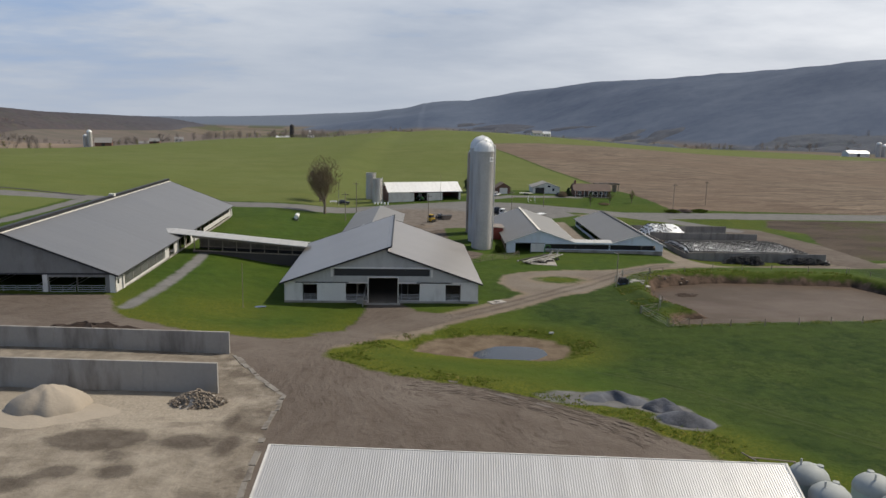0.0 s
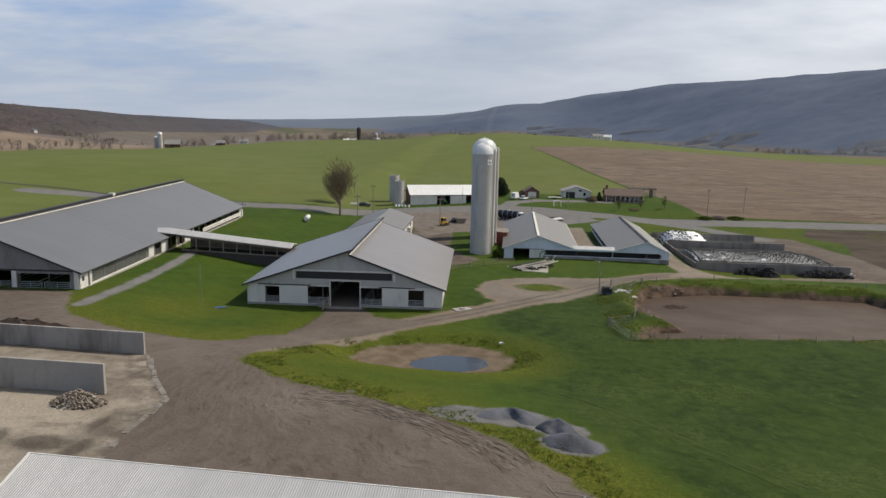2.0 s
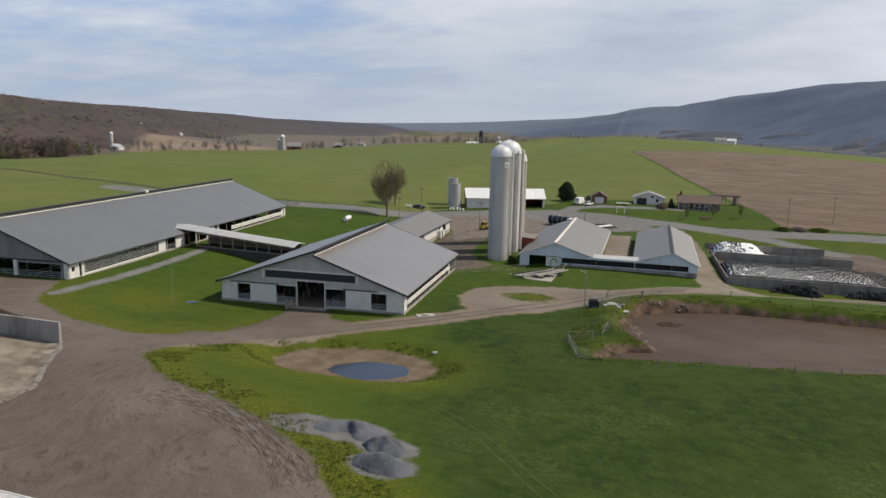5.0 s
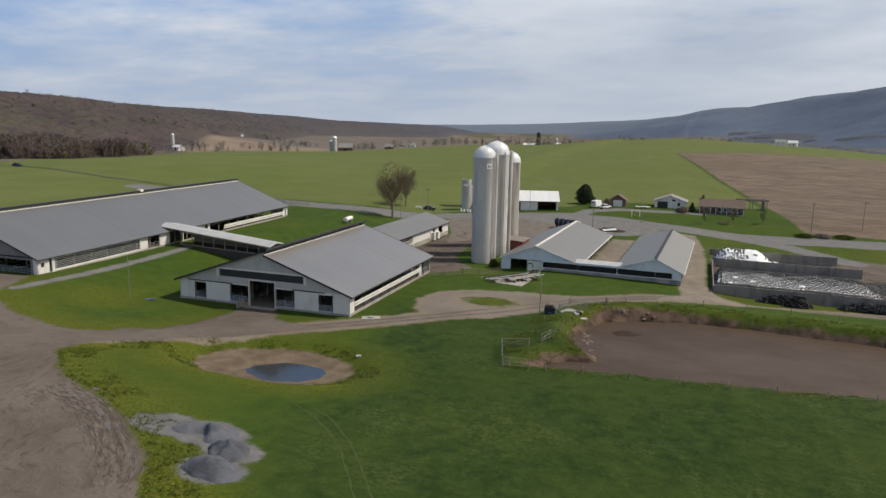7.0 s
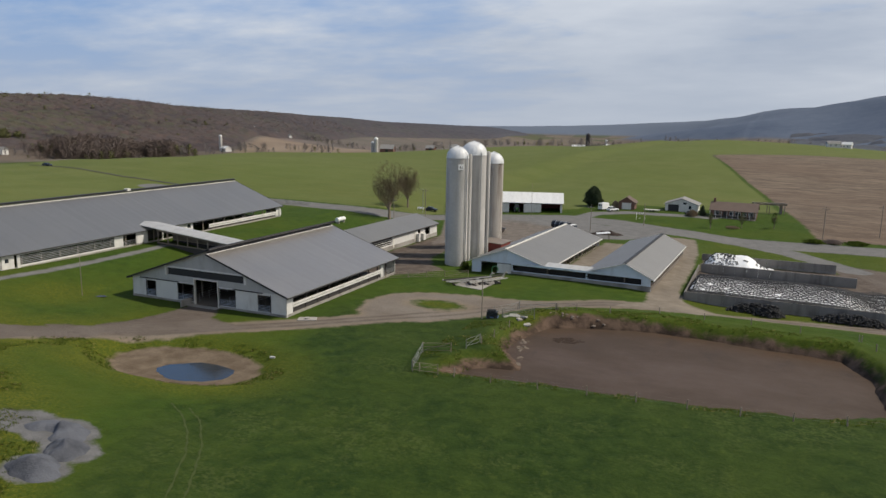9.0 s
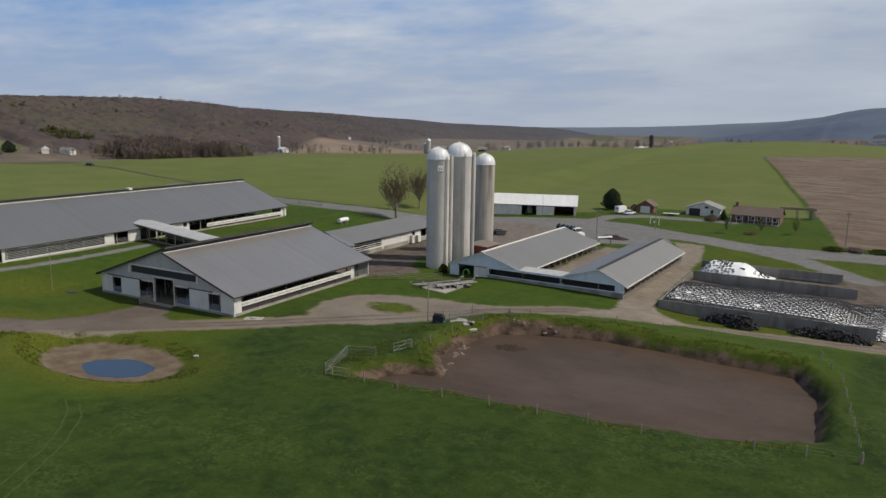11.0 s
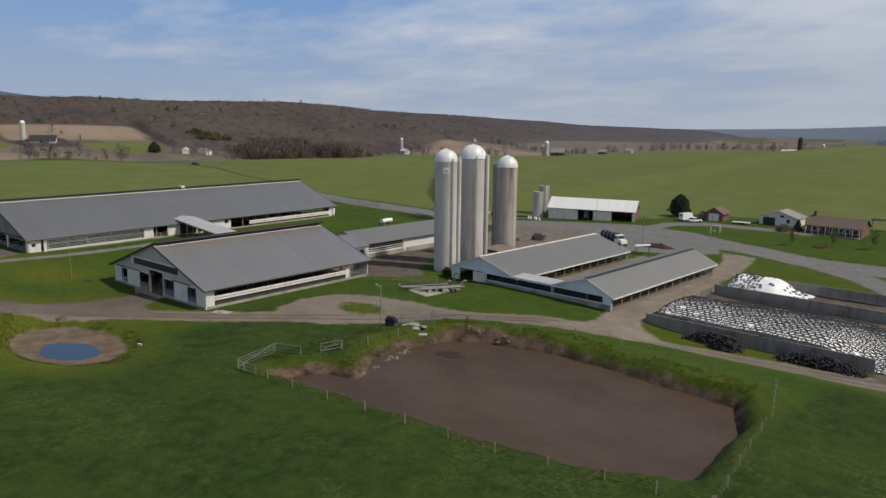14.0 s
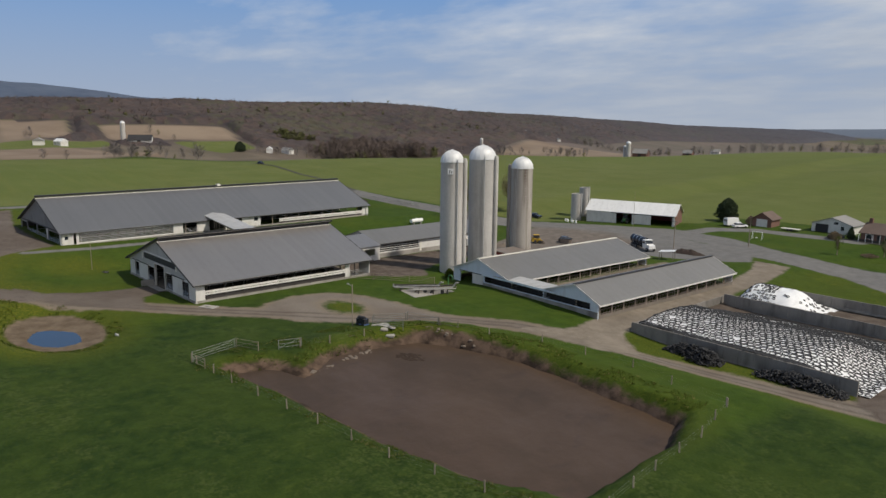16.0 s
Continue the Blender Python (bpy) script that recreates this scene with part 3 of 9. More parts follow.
DRIVES = [
    ([(-14, 90), (-8, 99), (3, 110.5), (13, 119), (21, 127), (30, 136), (40, 147), (52, 156.5), (66, 161), (86, 165.2), (100, 168), (150, 178)], 2.9),
]


def poly_sd(x, y, poly):
    """Signed distance to a polygon's edge, positive within."""
    d2 = np.full(x.shape, 1e18)
    inside = np.zeros(x.shape, bool)
    for (x0, y0), (x1, y1) in zip(poly, poly[1:] + poly[:1]):
        dx, dy = x1 - x0, y1 - y0
        s = np.clip(((x - x0) * dx + (y - y0) * dy) / (dx * dx + dy * dy), 0, 1)
        d2 = np.minimum(d2, (x - x0 - s * dx) ** 2 + (y - y0 - s * dy) ** 2)
        if dy:
            inside ^= ((y0 > y) != (y1 > y)) & (x < x0 + dx * (y - y0) / dy)
    return np.where(inside, 1, -1) * np.sqrt(d2)


def path_sd(x, y, pts, half):
    """The same for a way of constant width."""
    d2 = np.full(x.shape, 1e18)
    for (x0, y0), (x1, y1) in zip(pts, pts[1:]):
        dx, dy = x1 - x0, y1 - y0
        s = np.clip(((x - x0) * dx + (y - y0) * dy) / (dx * dx + dy * dy), 0, 1)
        d2 = np.minimum(d2, (x - x0 - s * dx) ** 2 + (y - y0 - s * dy) ** 2)
    return half - np.sqrt(d2)


def wobble(x, y, size, amount):
    """Smooth irregular offsets."""
    a = np.sin(x / size + 1.3 * np.sin(y / size * 0.7)) + np.sin(y / size * 1.3 + 1.7 * np.sin(x / size * 0.6 + 1)) + 0.6 * np.sin((x + y) / size * 2.3 + 0.4) + 0.5 * np.sin((x - 1.4 * y) / size * 3.1)
    return amount * a / 3


POND = (9.4, 97.5, 11.24, 6.6)
BASIN = (12.0, 96.9, 5.4, 3.3)
WATER = -0.82


def oval(x, y, o, turn=0.09):
    """Distance from an oval's middle, one at its rim."""
    c, s = math.cos(turn), math.sin(turn)
    u, v = x - o[0], y - o[1]
    return np.hypot((c * u + s * v) / o[2], (c * v - s * u) / o[3])


def land(x, y):
    """The ground's height."""
    z = base(x, y) + hills(x, y) * (1 + wobble(x, y, 120, 0.035))
    z = z + wobble(x, y, 7, 0.10) * sm(30, 60, np.hypot(x + 30, y - 130))
    near = (x > 20) & (x < 120) & (y > 90) & (y < 175)
    sd = poly_sd(x, y, PIT) + wobble(x, y, 2.2, 0.45)
    berm = 0.55 * sm(-9, -4.5, sd) * sm(118, 130, y)
    z = np.where(near, np.minimum(z + berm, -1.65 - (0.62 + 0.6 * np.maximum(sm(84, 91, x), sm(136, 143, y))) * sd), z)
    r, rw = oval(x, y, POND) + wobble(x, y, 1.6, 0.05), oval(x, y, BASIN, 0.18) + wobble(x, y, 1.1, 0.10)
    bowl = np.minimum(-0.50 - 0.25 * (1 - r), WATER + 0.28 * (rw - 1))
    z = np.where(r < 1.6, bowl + (z - bowl) * sm(0.93, 1.5, r), z)
    return z


GRID = {}


def ground_many(x, y):
    """The height of the built ground at many places."""
    xs, ys, Z = GRID["x"], GRID["y"], GRID["z"]
    i, j = np.clip(np.searchsorted(xs, x) - 1, 0, len(xs) - 2), np.clip(np.searchsorted(ys, y) - 1, 0, len(ys) - 2)
    u, v = (x - xs[i]) / (xs[i + 1] - xs[i]), (y - ys[j]) / (ys[j + 1] - ys[j])
    return (Z[j, i] * (1 - u) + Z[j, i + 1] * u) * (1 - v) + (Z[j + 1, i] * (1 - u) + Z[j + 1, i + 1] * u) * v


def ground_at(x, y):
    return float(ground_many(np.array([float(x)]), np.array([float(y)]))[0])


def ground_material():
    m = bpy.data.materials.new("land_cover")
    m.use_nodes = True
    k = Nodes(m.node_tree)
    p = k.n("ShaderNodeNewGeometry").outputs["Position"]

    def att(name):
        a = k.n("ShaderNodeAttribute")
        a.attribute_name = name
        return a.outputs["Fac"]

    n_fine, n_mid, n_big, n_huge = k.noise(p, 3.2, 6, 0.65), k.noise(p, 0.45, 6, 0.6), k.noise(p, 0.07, 5), k.noise(p, 0.012, 4)
    edge = k.math("ADD", k.math("MULTIPLY", k.math("SUBTRACT", n_mid, 0.5), 2.6), k.math("MULTIPLY", k.math("SUBTRACT", n_fine, 0.5), 1.0))

    def inside(name, soft=0.35, wob=1.0):
        return k.ramp(k.math("ADD", att(name), k.math("MULTIPLY", edge, wob)), -soft, soft)

    # lawn and meadow: darker clover, paler dry tufts, yellow flowers
    grass = k.mix(k.ramp(n_mid, 0.35, 0.66), (0.0290, 0.0550, 0.0058), (0.0460, 0.0810, 0.0092))
    grass = k.mix(k.math("MULTIPLY", k.ramp(n_big, 0.42, 0.66), 0.6), grass, (0.0600, 0.0840, 0.0100))
    grass = k.mix(k.math("MULTIPLY", k.ramp(n_fine, 0.58, 0.72), 0.45), grass, (0.1037, 0.1008, 0.0205))
    flowers = k.math("MULTIPLY", k.ramp(k.noise(p, 0.11, 3), 0.52, 0.66), k.ramp(k.noise(p, 6.5, 2), 0.60, 0.68))
    rough = k.ramp(att("verge"), 0.0, 1.0)
    grass = k.mix(k.math("MULTIPLY", rough, 0.75), grass, k.mix(k.ramp(n_fine, 0.4, 0.62), (0.0486, 0.0662, 0.0074), (0.1296, 0.1260, 0.0130)))
    grass = k.mix(k.math("MULTIPLY", flowers, k.math("ADD", 0.25, k.math("MULTIPLY", rough, 0.6))), grass, (0.2722, 0.2268, 0.0112))
    brush = k.noise(k.scaled(p, (1.0, 0.6, 1), (0, 0, radians(25))), 0.8, 7, 0.72)
    weeds = k.math("MULTIPLY", k.ramp(k.noise(p, 0.085, 4, 0.6), 0.50, 0.64), k.ramp(k.noise(p, 1.6, 6, 0.72), 0.47, 0.60))
    meadow = k.mix(k.ramp(n_mid, 0.36, 0.66), (0.0135, 0.0305, 0.0050), (0.0320, 0.0560, 0.0098))
    meadow = k.mix(k.math("MULTIPLY", k.ramp(n_big, 0.40, 0.62), 0.5), meadow, (0.041, 0.064, 0.0095))
    meadow = k.mix(k.math("MULTIPLY", k.ramp(brush, 0.54, 0.68), 0.5), meadow, (0.062, 0.084, 0.015))
    meadow = k.mix(k.math("MULTIPLY", k.ramp(n_fine, 0.56, 0.72), 0.35), meadow, (0.080, 0.090, 0.020))
    meadow = k.mix(k.math("MULTIPLY", weeds, 0.5), meadow, (0.082, 0.100, 0.030))
    meadow = k.mix(k.math("MULTIPLY", k.ramp(n_fine, 0.44, 0.32), 0.5), meadow, (0.013, 0.027, 0.005))
    grass = k.mix(k.ramp(k.math("ADD", att("meadow"), k.math("MULTIPLY", k.math("SUBTRACT", n_big, 0.5), 0.9)), 0.2, 0.8), grass, meadow)
    # far patchwork of fields and hedges, colours dulled to stand for haze
    vor = k.n("ShaderNodeTexVoronoi", Vector=k.scaled(p, (1, 0.55, 1), (0, 0, 0.35)), Scale=0.0062)
    pick = k.n("ShaderNodeSeparateColor", Color=vor.outputs["Color"])
    far = k.mix(k.ramp(pick.outputs[0], 0.35, 0.42), (0.130, 0.105, 0.085), k.mix(k.ramp(pick.outputs[1], 0.45, 0.5), (0.082, 0.090, 0.048), (0.150, 0.126, 0.096)))
    far = k.mix(k.math("MULTIPLY", k.ramp(n_huge, 0.48, 0.6), 0.55), far, (0.0840, 0.0700, 0.0525))
    c = k.mix(k.ramp(att("far"), 0.0, 40.0), grass, far)
    # sown field: even green with faint drill rows
    sown = k.mix(k.ramp(n_big, 0.35, 0.65), (0.0960, 0.1170, 0.0320), (0.1200, 0.1370, 0.0440))
    sown = k.mix(k.math("MULTIPLY", k.ramp(n_huge, 0.4, 0.65), 0.55), sown, (0.0920, 0.1220, 0.0280))
    rows = k.noise(k.scaled(p, (0.05, 1.0, 1), (0, 0, radians(4))), 0.35, 3)
    sown = k.mix(k.math("MULTIPLY", k.ramp(rows, 0.5, 0.62), 0.22), sown, (0.150, 0.146, 0.0436))
    c = k.mix(inside("crop", 0.6), c, sown)
    # stubble and tilled earth, streaked along the rows
    bent = k.n("ShaderNodeVectorMath", i0=p, i1=k.n("ShaderNodeCombineXYZ", X=0.0, Y=k.math("MULTIPLY", k.math("ADD", n_big, k.math("MULTIPLY", n_huge, 2.0)), 14.0), Z=0.0).outputs[0]).outputs[0]
    streak = k.noise(k.scaled(bent, (0.10, 0.9, 1), (0, 0, radians(-6))), 0.5, 6, 0.7)
    tilled = k.mix(k.ramp(streak, 0.38, 0.64), (0.0960, 0.0740, 0.0570), (0.2150, 0.1680, 0.1270))
    clods = k.noise(k.scaled(bent, (0.35, 1.0, 1), (0, 0, radians(-24))), 0.16, 7, 0.74)
    tilled = k.mix(k.math("MULTIPLY", k.ramp(clods, 0.50, 0.60), 0.75), tilled, (0.086, 0.066, 0.051))
    tilled = k.mix(k.math("MULTIPLY", k.ramp(n_huge, 0.42, 0.62), 0.5), tilled, (0.1368, 0.0972, 0.0720))
    c = k.mix(inside("tilled", 0.6), c, tilled)
    soil = k.mix(k.ramp(clods, 0.40, 0.62), (0.082, 0.064, 0.050), (0.050, 0.038, 0.031))
    soil = k.mix(k.math("MULTIPLY", k.ramp(n_big, 0.52, 0.64), 0.6), soil, (0.060, 0.062, 0.022))
    c = k.mix(inside("soil", 0.6), c, soil)
    c = k.mix(k.math("MULTIPLY", k.ramp(att("fallow"), -8.0, 8.0), 0.8), c, k.mix(k.ramp(n_huge, 0.4, 0.6), (0.150, 0.122, 0.112), (0.118, 0.106, 0.092)))
    c = k.mix(k.ramp(att("tanf"), -6.0, 6.0), c, k.mix(k.ramp(n_huge, 0.4, 0.6), (0.185, 0.140, 0.105), (0.235, 0.185, 0.140)))
    wood = k.mix(k.ramp(k.noise(p, 0.05, 6, 0.7), 0.36, 0.66), (0.052, 0.044, 0.044), (0.072, 0.060, 0.058))
    c = k.mix(k.ramp(att("wood"), 4.0, 14.0), c, wood)
    # distant ridges: bare woods, blue haze put into the colour, paler further off
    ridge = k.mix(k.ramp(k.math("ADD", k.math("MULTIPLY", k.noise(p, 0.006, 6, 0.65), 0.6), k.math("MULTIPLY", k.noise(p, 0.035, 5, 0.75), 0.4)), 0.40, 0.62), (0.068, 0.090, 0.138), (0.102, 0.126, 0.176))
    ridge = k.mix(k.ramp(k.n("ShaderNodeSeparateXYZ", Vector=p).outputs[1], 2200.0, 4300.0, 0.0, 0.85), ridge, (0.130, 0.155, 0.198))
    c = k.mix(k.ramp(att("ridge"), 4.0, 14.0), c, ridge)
    # gravel ways and the trampled lot
    gravel = k.mix(k.ramp(n_fine, 0.34, 0.68), (0.160, 0.138, 0.117), (0.215, 0.188, 0.160))
    gravel = k.mix(k.math("MULTIPLY", k.ramp(n_big, 0.44, 0.62), 0.55), gravel, (0.1209, 0.0952, 0.0764))
    wheel = k.math("ABSOLUTE", k.math("SUBTRACT", k.math("ADD", att("line"), k.math("MULTIPLY", k.math("SUBTRACT", n_big, 0.5), 1.6)), 1.0))
    gravel = k.mix(k.math("MULTIPLY", k.ramp(wheel, 0.1, 0.75, 1.0, 0.0), k.ramp(n_mid, 0.3, 0.6, 0.25, 0.75)), gravel, (0.088, 0.068, 0.054))
    gravel = k.mix(k.math("MULTIPLY", k.ramp(att("drive"), 1.7, 0.2), k.ramp(n_mid, 0.4, 0.6, 0.35, 0.85)), gravel, (0.205, 0.165, 0.120))
    c = k.mix(inside("drive", 0.5), c, gravel)
    rel = k.n("ShaderNodeVectorMath", i0=p, i1=(14.0, -97.0, 0.0))
    rs = k.n("ShaderNodeSeparateXYZ", Vector=rel.outputs[0])
    ang = k.math("ARCTAN2", rs.outputs[0], k.math("MULTIPLY", rs.outputs[1], -1.0))
    dist = k.math("SQRT", k.math("ADD", k.math("MULTIPLY", rs.outputs[0], rs.outputs[0]), k.math("MULTIPLY", rs.outputs[1], rs.outputs[1])))
    bend = k.math("ADD", k.math("MULTIPLY", ang, 16.0), k.math("MULTIPLY", k.math("SUBTRACT", n_big, 0.5), 5.0))
    fan = k.n("ShaderNodeCombineXYZ", X=bend, Y=k.math("MULTIPLY", dist, 0.10), Z=0.0).outputs[0]
    tracks = k.noise(fan, 1.6, 7, 0.66)
    rutted = k.noise(fan, 4.2, 5, 0.6)
    lot = k.mix(k.ramp(tracks, 0.34, 0.66), (0.1010, 0.0815, 0.0685), (0.1320, 0.1095, 0.0930))
    lot = k.mix(k.math("MULTIPLY", k.ramp(n_big, 0.46, 0.64), 0.6), lot, (0.1645, 0.1406, 0.1221))
    lot = k.mix(k.math("MULTIPLY", k.math("MULTIPLY", k.ramp(rutted, 0.54, 0.64), 0.6), k.ramp(k.noise(p, 0.09, 3), 0.46, 0.60)), lot, (0.062, 0.049, 0.040))
    lane = k.n("ShaderNodeCombineXYZ", X=k.math("MULTIPLY", att("rut_along"), 0.55), Y=k.math("MULTIPLY", att("rut_off"), 2.4), Z=0.0).outputs[0]
    churn = k.noise(lane, 1.0, 5, 0.62)
    worn = k.ramp(k.math("ABSOLUTE", att("rut_off")), 0.9, 2.6, 1.0, 0.0)
    lot = k.mix(k.math("MULTIPLY", k.math("MULTIPLY", k.ramp(churn, 0.50, 0.58), worn), 0.55), lot, (0.034, 0.027, 0.022))
    lot = k.mix(k.math("MULTIPLY", k.math("MULTIPLY", k.ramp(churn, 0.44, 0.36), worn), 0.55), lot, (0.20, 0.175, 0.155))
    lot = k.mix(k.math("MULTIPLY", k.ramp(n_mid, 0.58, 0.72), 0.5), lot, (0.062, 0.048, 0.039))
    in_lot = inside("lot", 0.4)
    c = k.mix(in_lot, c, lot)
    court = k.mix(k.ramp(n_mid, 0.36, 0.64), (0.078, 0.061, 0.050), (0.132, 0.108, 0.091))
    c = k.mix(inside("court", 0.6, 0.8), c, court)
    stone = k.mix(k.ramp(n_mid, 0.35, 0.65), (0.105, 0.104, 0.105), (0.155, 0.153, 0.154))
    c = k.mix(inside("stone", 0.25, 0.6), c, stone)
    road = k.mix(k.ramp(n_mid, 0.35, 0.65), (0.140, 0.137, 0.134), (0.172, 0.169, 0.166))
    yard = k.mix(k.ramp(n_mid, 0.35, 0.65), (0.128, 0.109, 0.094), (0.176, 0.153, 0.134))
    road = k.mix(k.ramp(k.math("ADD", att("yard"), k.math("MULTIPLY", k.math("SUBTRACT", n_big, 0.5), 14.0)), -3.0, 3.0), road, yard)
    c = k.mix(inside("road", 0.4, 0.5), c, road)
    tan = k.mix(k.ramp(n_mid, 0.35, 0.65), (0.172, 0.146, 0.117), (0.238, 0.205, 0.166))
    tan = k.mix(k.math("MULTIPLY", k.ramp(n_big, 0.45, 0.62), 0.5), tan, (0.130, 0.110, 0.092))
    c = k.mix(inside("tan", 0.4, 0.7), c, tan)
    mud = k.mix(k.ramp(n_mid, 0.35, 0.65), (0.108, 0.080, 0.055), (0.172, 0.134, 0.096))
    c = k.mix(inside("mud", 0.3, 0.5), c, mud)
    pad = k.mix(k.ramp(n_mid, 0.35, 0.62), (0.190, 0.163, 0.131), (0.290, 0.256, 0.210))
    pad = k.mix(k.math("MULTIPLY", k.ramp(k.math("ADD", att("sandy"), k.math("MULTIPLY", k.math("SUBTRACT", n_mid, 0.5), 0.9)), 0.1, 0.7), 0.8), pad, k.mix(k.ramp(n_fine, 0.35, 0.65), (0.275, 0.238, 0.190), (0.370, 0.325, 0.268)))
    pad = k.mix(k.math("MULTIPLY", k.ramp(k.noise(k.scaled(p, (0.6, 1.2, 1)), 0.17, 5, 0.6), 0.55, 0.62), 0.45), pad, (0.110, 0.092, 0.076))
    pad = k.mix(k.math("MULTIPLY", inside("wet", 0.3, 0.75), 0.85), pad, k.mix(k.ramp(n_mid, 0.4, 0.6), (0.070, 0.058, 0.048), (0.100, 0.084, 0.070)))
    rim = k.math("MULTIPLY", k.ramp(att("pad"), 5.5, 0.6), k.ramp(k.noise(p, 0.5, 5, 0.65), 0.40, 0.60))
    pad = k.mix(k.math("MULTIPLY", rim, 0.8), pad, (0.088, 0.070, 0.056))
    c = k.mix(inside("pad", 0.15, 0.25), c, pad)
    bank = k.mix(k.ramp(n_mid, 0.4, 0.6), (0.040, 0.028, 0.021), (0.125, 0.086, 0.063))
    c = k.mix(inside("bank", 0.4, 0.9), c, bank)
    s = k.n("ShaderNodeBsdfPrincipled", Base_Color=c, Roughness=0.95)
    s.inputs["Specular IOR Level"].default_value = 0.12
    h = k.math("ADD", k.math("MULTIPLY", n_fine, 0.12), k.math("ADD", k.math("MULTIPLY", n_mid, 0.30), k.math("MULTIPLY", k.math("MULTIPLY", tracks, in_lot), 0.22)))
    k.t.links.new(k.n("ShaderNodeBump", Strength=0.8, Distance=0.9, Height=h).outputs[0], s.inputs["Normal"])
    k.n("ShaderNodeOutputMaterial", Surface=s.outputs[0])
    return m


def axis(lo, hi, step, reach, grow=1.042):
    core = list(np.arange(lo, hi + 1e-6, step))
    up, d = [], step
    while hi + sum(up[-1:]) < reach and len(up) < 400:
        d *= grow
        up.append((up[-1] if up else 0) + d)
    return np.array([lo - u for u in reversed(up)] + core + [hi + u for u in up])


def build_land():
    xs, ys = axis(-108, 132, 0.9, 4700), axis(36, 262, 0.9, 4700)
    X, Y = np.meshgrid(xs, ys)
    Z = land(X, Y)
    GRID.update(x=xs, y=ys, z=Z)
    nx, ny = len(xs), len(ys)
    x, y = X.ravel(), Y.ravel()
    H = hills(x, y)
    right = np.maximum(line_h(x, y, RIDGE_R, 760), line_h(x, y, RIDGE_B, 900))
    left = line_h(x, y, RIDGE_L, 470)
    crop, tilled, soil = np.max([poly_sd(x, y, p) for p in (CROP, FAR_GREEN, GREEN_STRIP)], axis=0), poly_sd(x, y, TILLED), poly_sd(x, y, TILLED_E)
    tanf = np.max([poly_sd(x, y, p) for p in TAN_FIELDS], axis=0)
    road = np.max([path_sd(x, y, p, w) for p, w in ROADS] + [poly_sd(x, y, YARD)], axis=0)
    drive = np.max([path_sd(x, y, p, w) for p, w in DRIVES] + [poly_sd(x, y, TURN_PLACE)], axis=0)
    isle = 1 - np.hypot((x - 26.3) / 4.9, (y - 140.2) / 3.0)
    drive = np.where(np.abs(isle) < 3, np.minimum(drive, -isle * 2.2), drive)
    lot = np.maximum(poly_sd(x, y, LOT), np.max([poly_sd(x, y, p) for p in (COURT, APRON, FAN, BUNKER)], axis=0))
    tan = np.maximum(poly_sd(x, y, H_DRIVE), poly_sd(x, y, H_YARD))
    pad = poly_sd(x, y, PAD)
    mud = (1 - oval(x, y, POND)) * 6
    stone = np.max([(1 - np.hypot((x - a) / c, (y - b) / d)) * d for a, b, c, d in STONE], axis=0)
    wet = np.max([(1 - np.hypot((x - a) / c, (y - b) / d)) * min(c, d) for a, b, c, d in WET], axis=0)
    sandy = np.clip(1.35 - np.hypot((x + 31.5) / 13.5, (y - 64.5) / 5.2), -1, 1)
    line = -path_sd(x, y, DRIVES[0][0], 0.0)
    # two churned lanes in the lot: offset across and distance along
    off, along = np.full(x.shape, 60.0), np.zeros(x.shape)
    for lane in CHURNED:
        run = 0.0
        for (x0, y0), (x1, y1) in zip(lane, lane[1:]):
            dx, dy = x1 - x0, y1 - y0
            l = math.hypot(dx, dy)
            s = ((x - x0) * dx + (y - y0) * dy) / l
            d = ((x - x0) * -dy + (y - y0) * dx) / l
            ok = (s > -0.5) & (s < l + 0.5) & (np.abs(d) < np.abs(off)) & (np.abs(d) < 6)
            off, along = np.where(ok, d, off), np.where(ok, s + run, along)
            run += l
    pit = poly_sd(x, y, PIT)
    bank = np.where(np.abs(pit) < 30, np.minimum(pit + 1.6 - 0.7 * np.maximum(sm(56, 66, x) * sm(130, 140, y), sm(84, 92, x)), 4), -30)
    verge = np.maximum((0.3 + 0.5 * sm(56, 46, x)) * sm(-7, -1, pit) * (pit < 2), np.maximum(sm(-12, -1, lot), sm(-9, -2, mud) * 0.9) * sm(130, 90, y))
    verge = np.maximum(verge, 0.9 * np.exp(-((x + 33) / 7.5) ** 2 - ((y - 110) / 9) ** 2))
    verge = np.maximum(verge, 0.8 * np.clip(isle * 2, 0, 1))
    verge = np.maximum(verge, 0.6 * sm(60, 66, x) * sm(104, 97, x) * sm(160, 165, y) * sm(176, 172, y))
    verge = np.maximum(verge, 0.4 * sm(58, 66, x) * sm(140, 120, x) * sm(216, 222, y) * sm(252, 244, y))
    far = np.maximum(np.hypot(x - 20, y - 150) - 330, 0)
    meadow = sm(16, 40, x + 0.25 * (y - 60)) * np.maximum(sm(160, 118, y), sm(93, 99, x) * sm(168, 160, y)) * (1 - 0.9 * sm(-12, -3, lot)) * (1 - 0.6 * verge)
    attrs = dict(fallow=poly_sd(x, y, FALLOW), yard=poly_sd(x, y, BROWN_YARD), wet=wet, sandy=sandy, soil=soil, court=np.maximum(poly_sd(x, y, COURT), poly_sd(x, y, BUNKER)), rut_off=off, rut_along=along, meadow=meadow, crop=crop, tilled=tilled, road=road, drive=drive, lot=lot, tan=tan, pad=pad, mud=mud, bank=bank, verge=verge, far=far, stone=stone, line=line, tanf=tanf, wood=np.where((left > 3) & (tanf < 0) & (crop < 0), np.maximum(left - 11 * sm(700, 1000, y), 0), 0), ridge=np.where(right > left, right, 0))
    # surface normals of the whole sheet, so that its pieces meet without a seam
    gy, gx = np.gradient(Z, ys, xs)
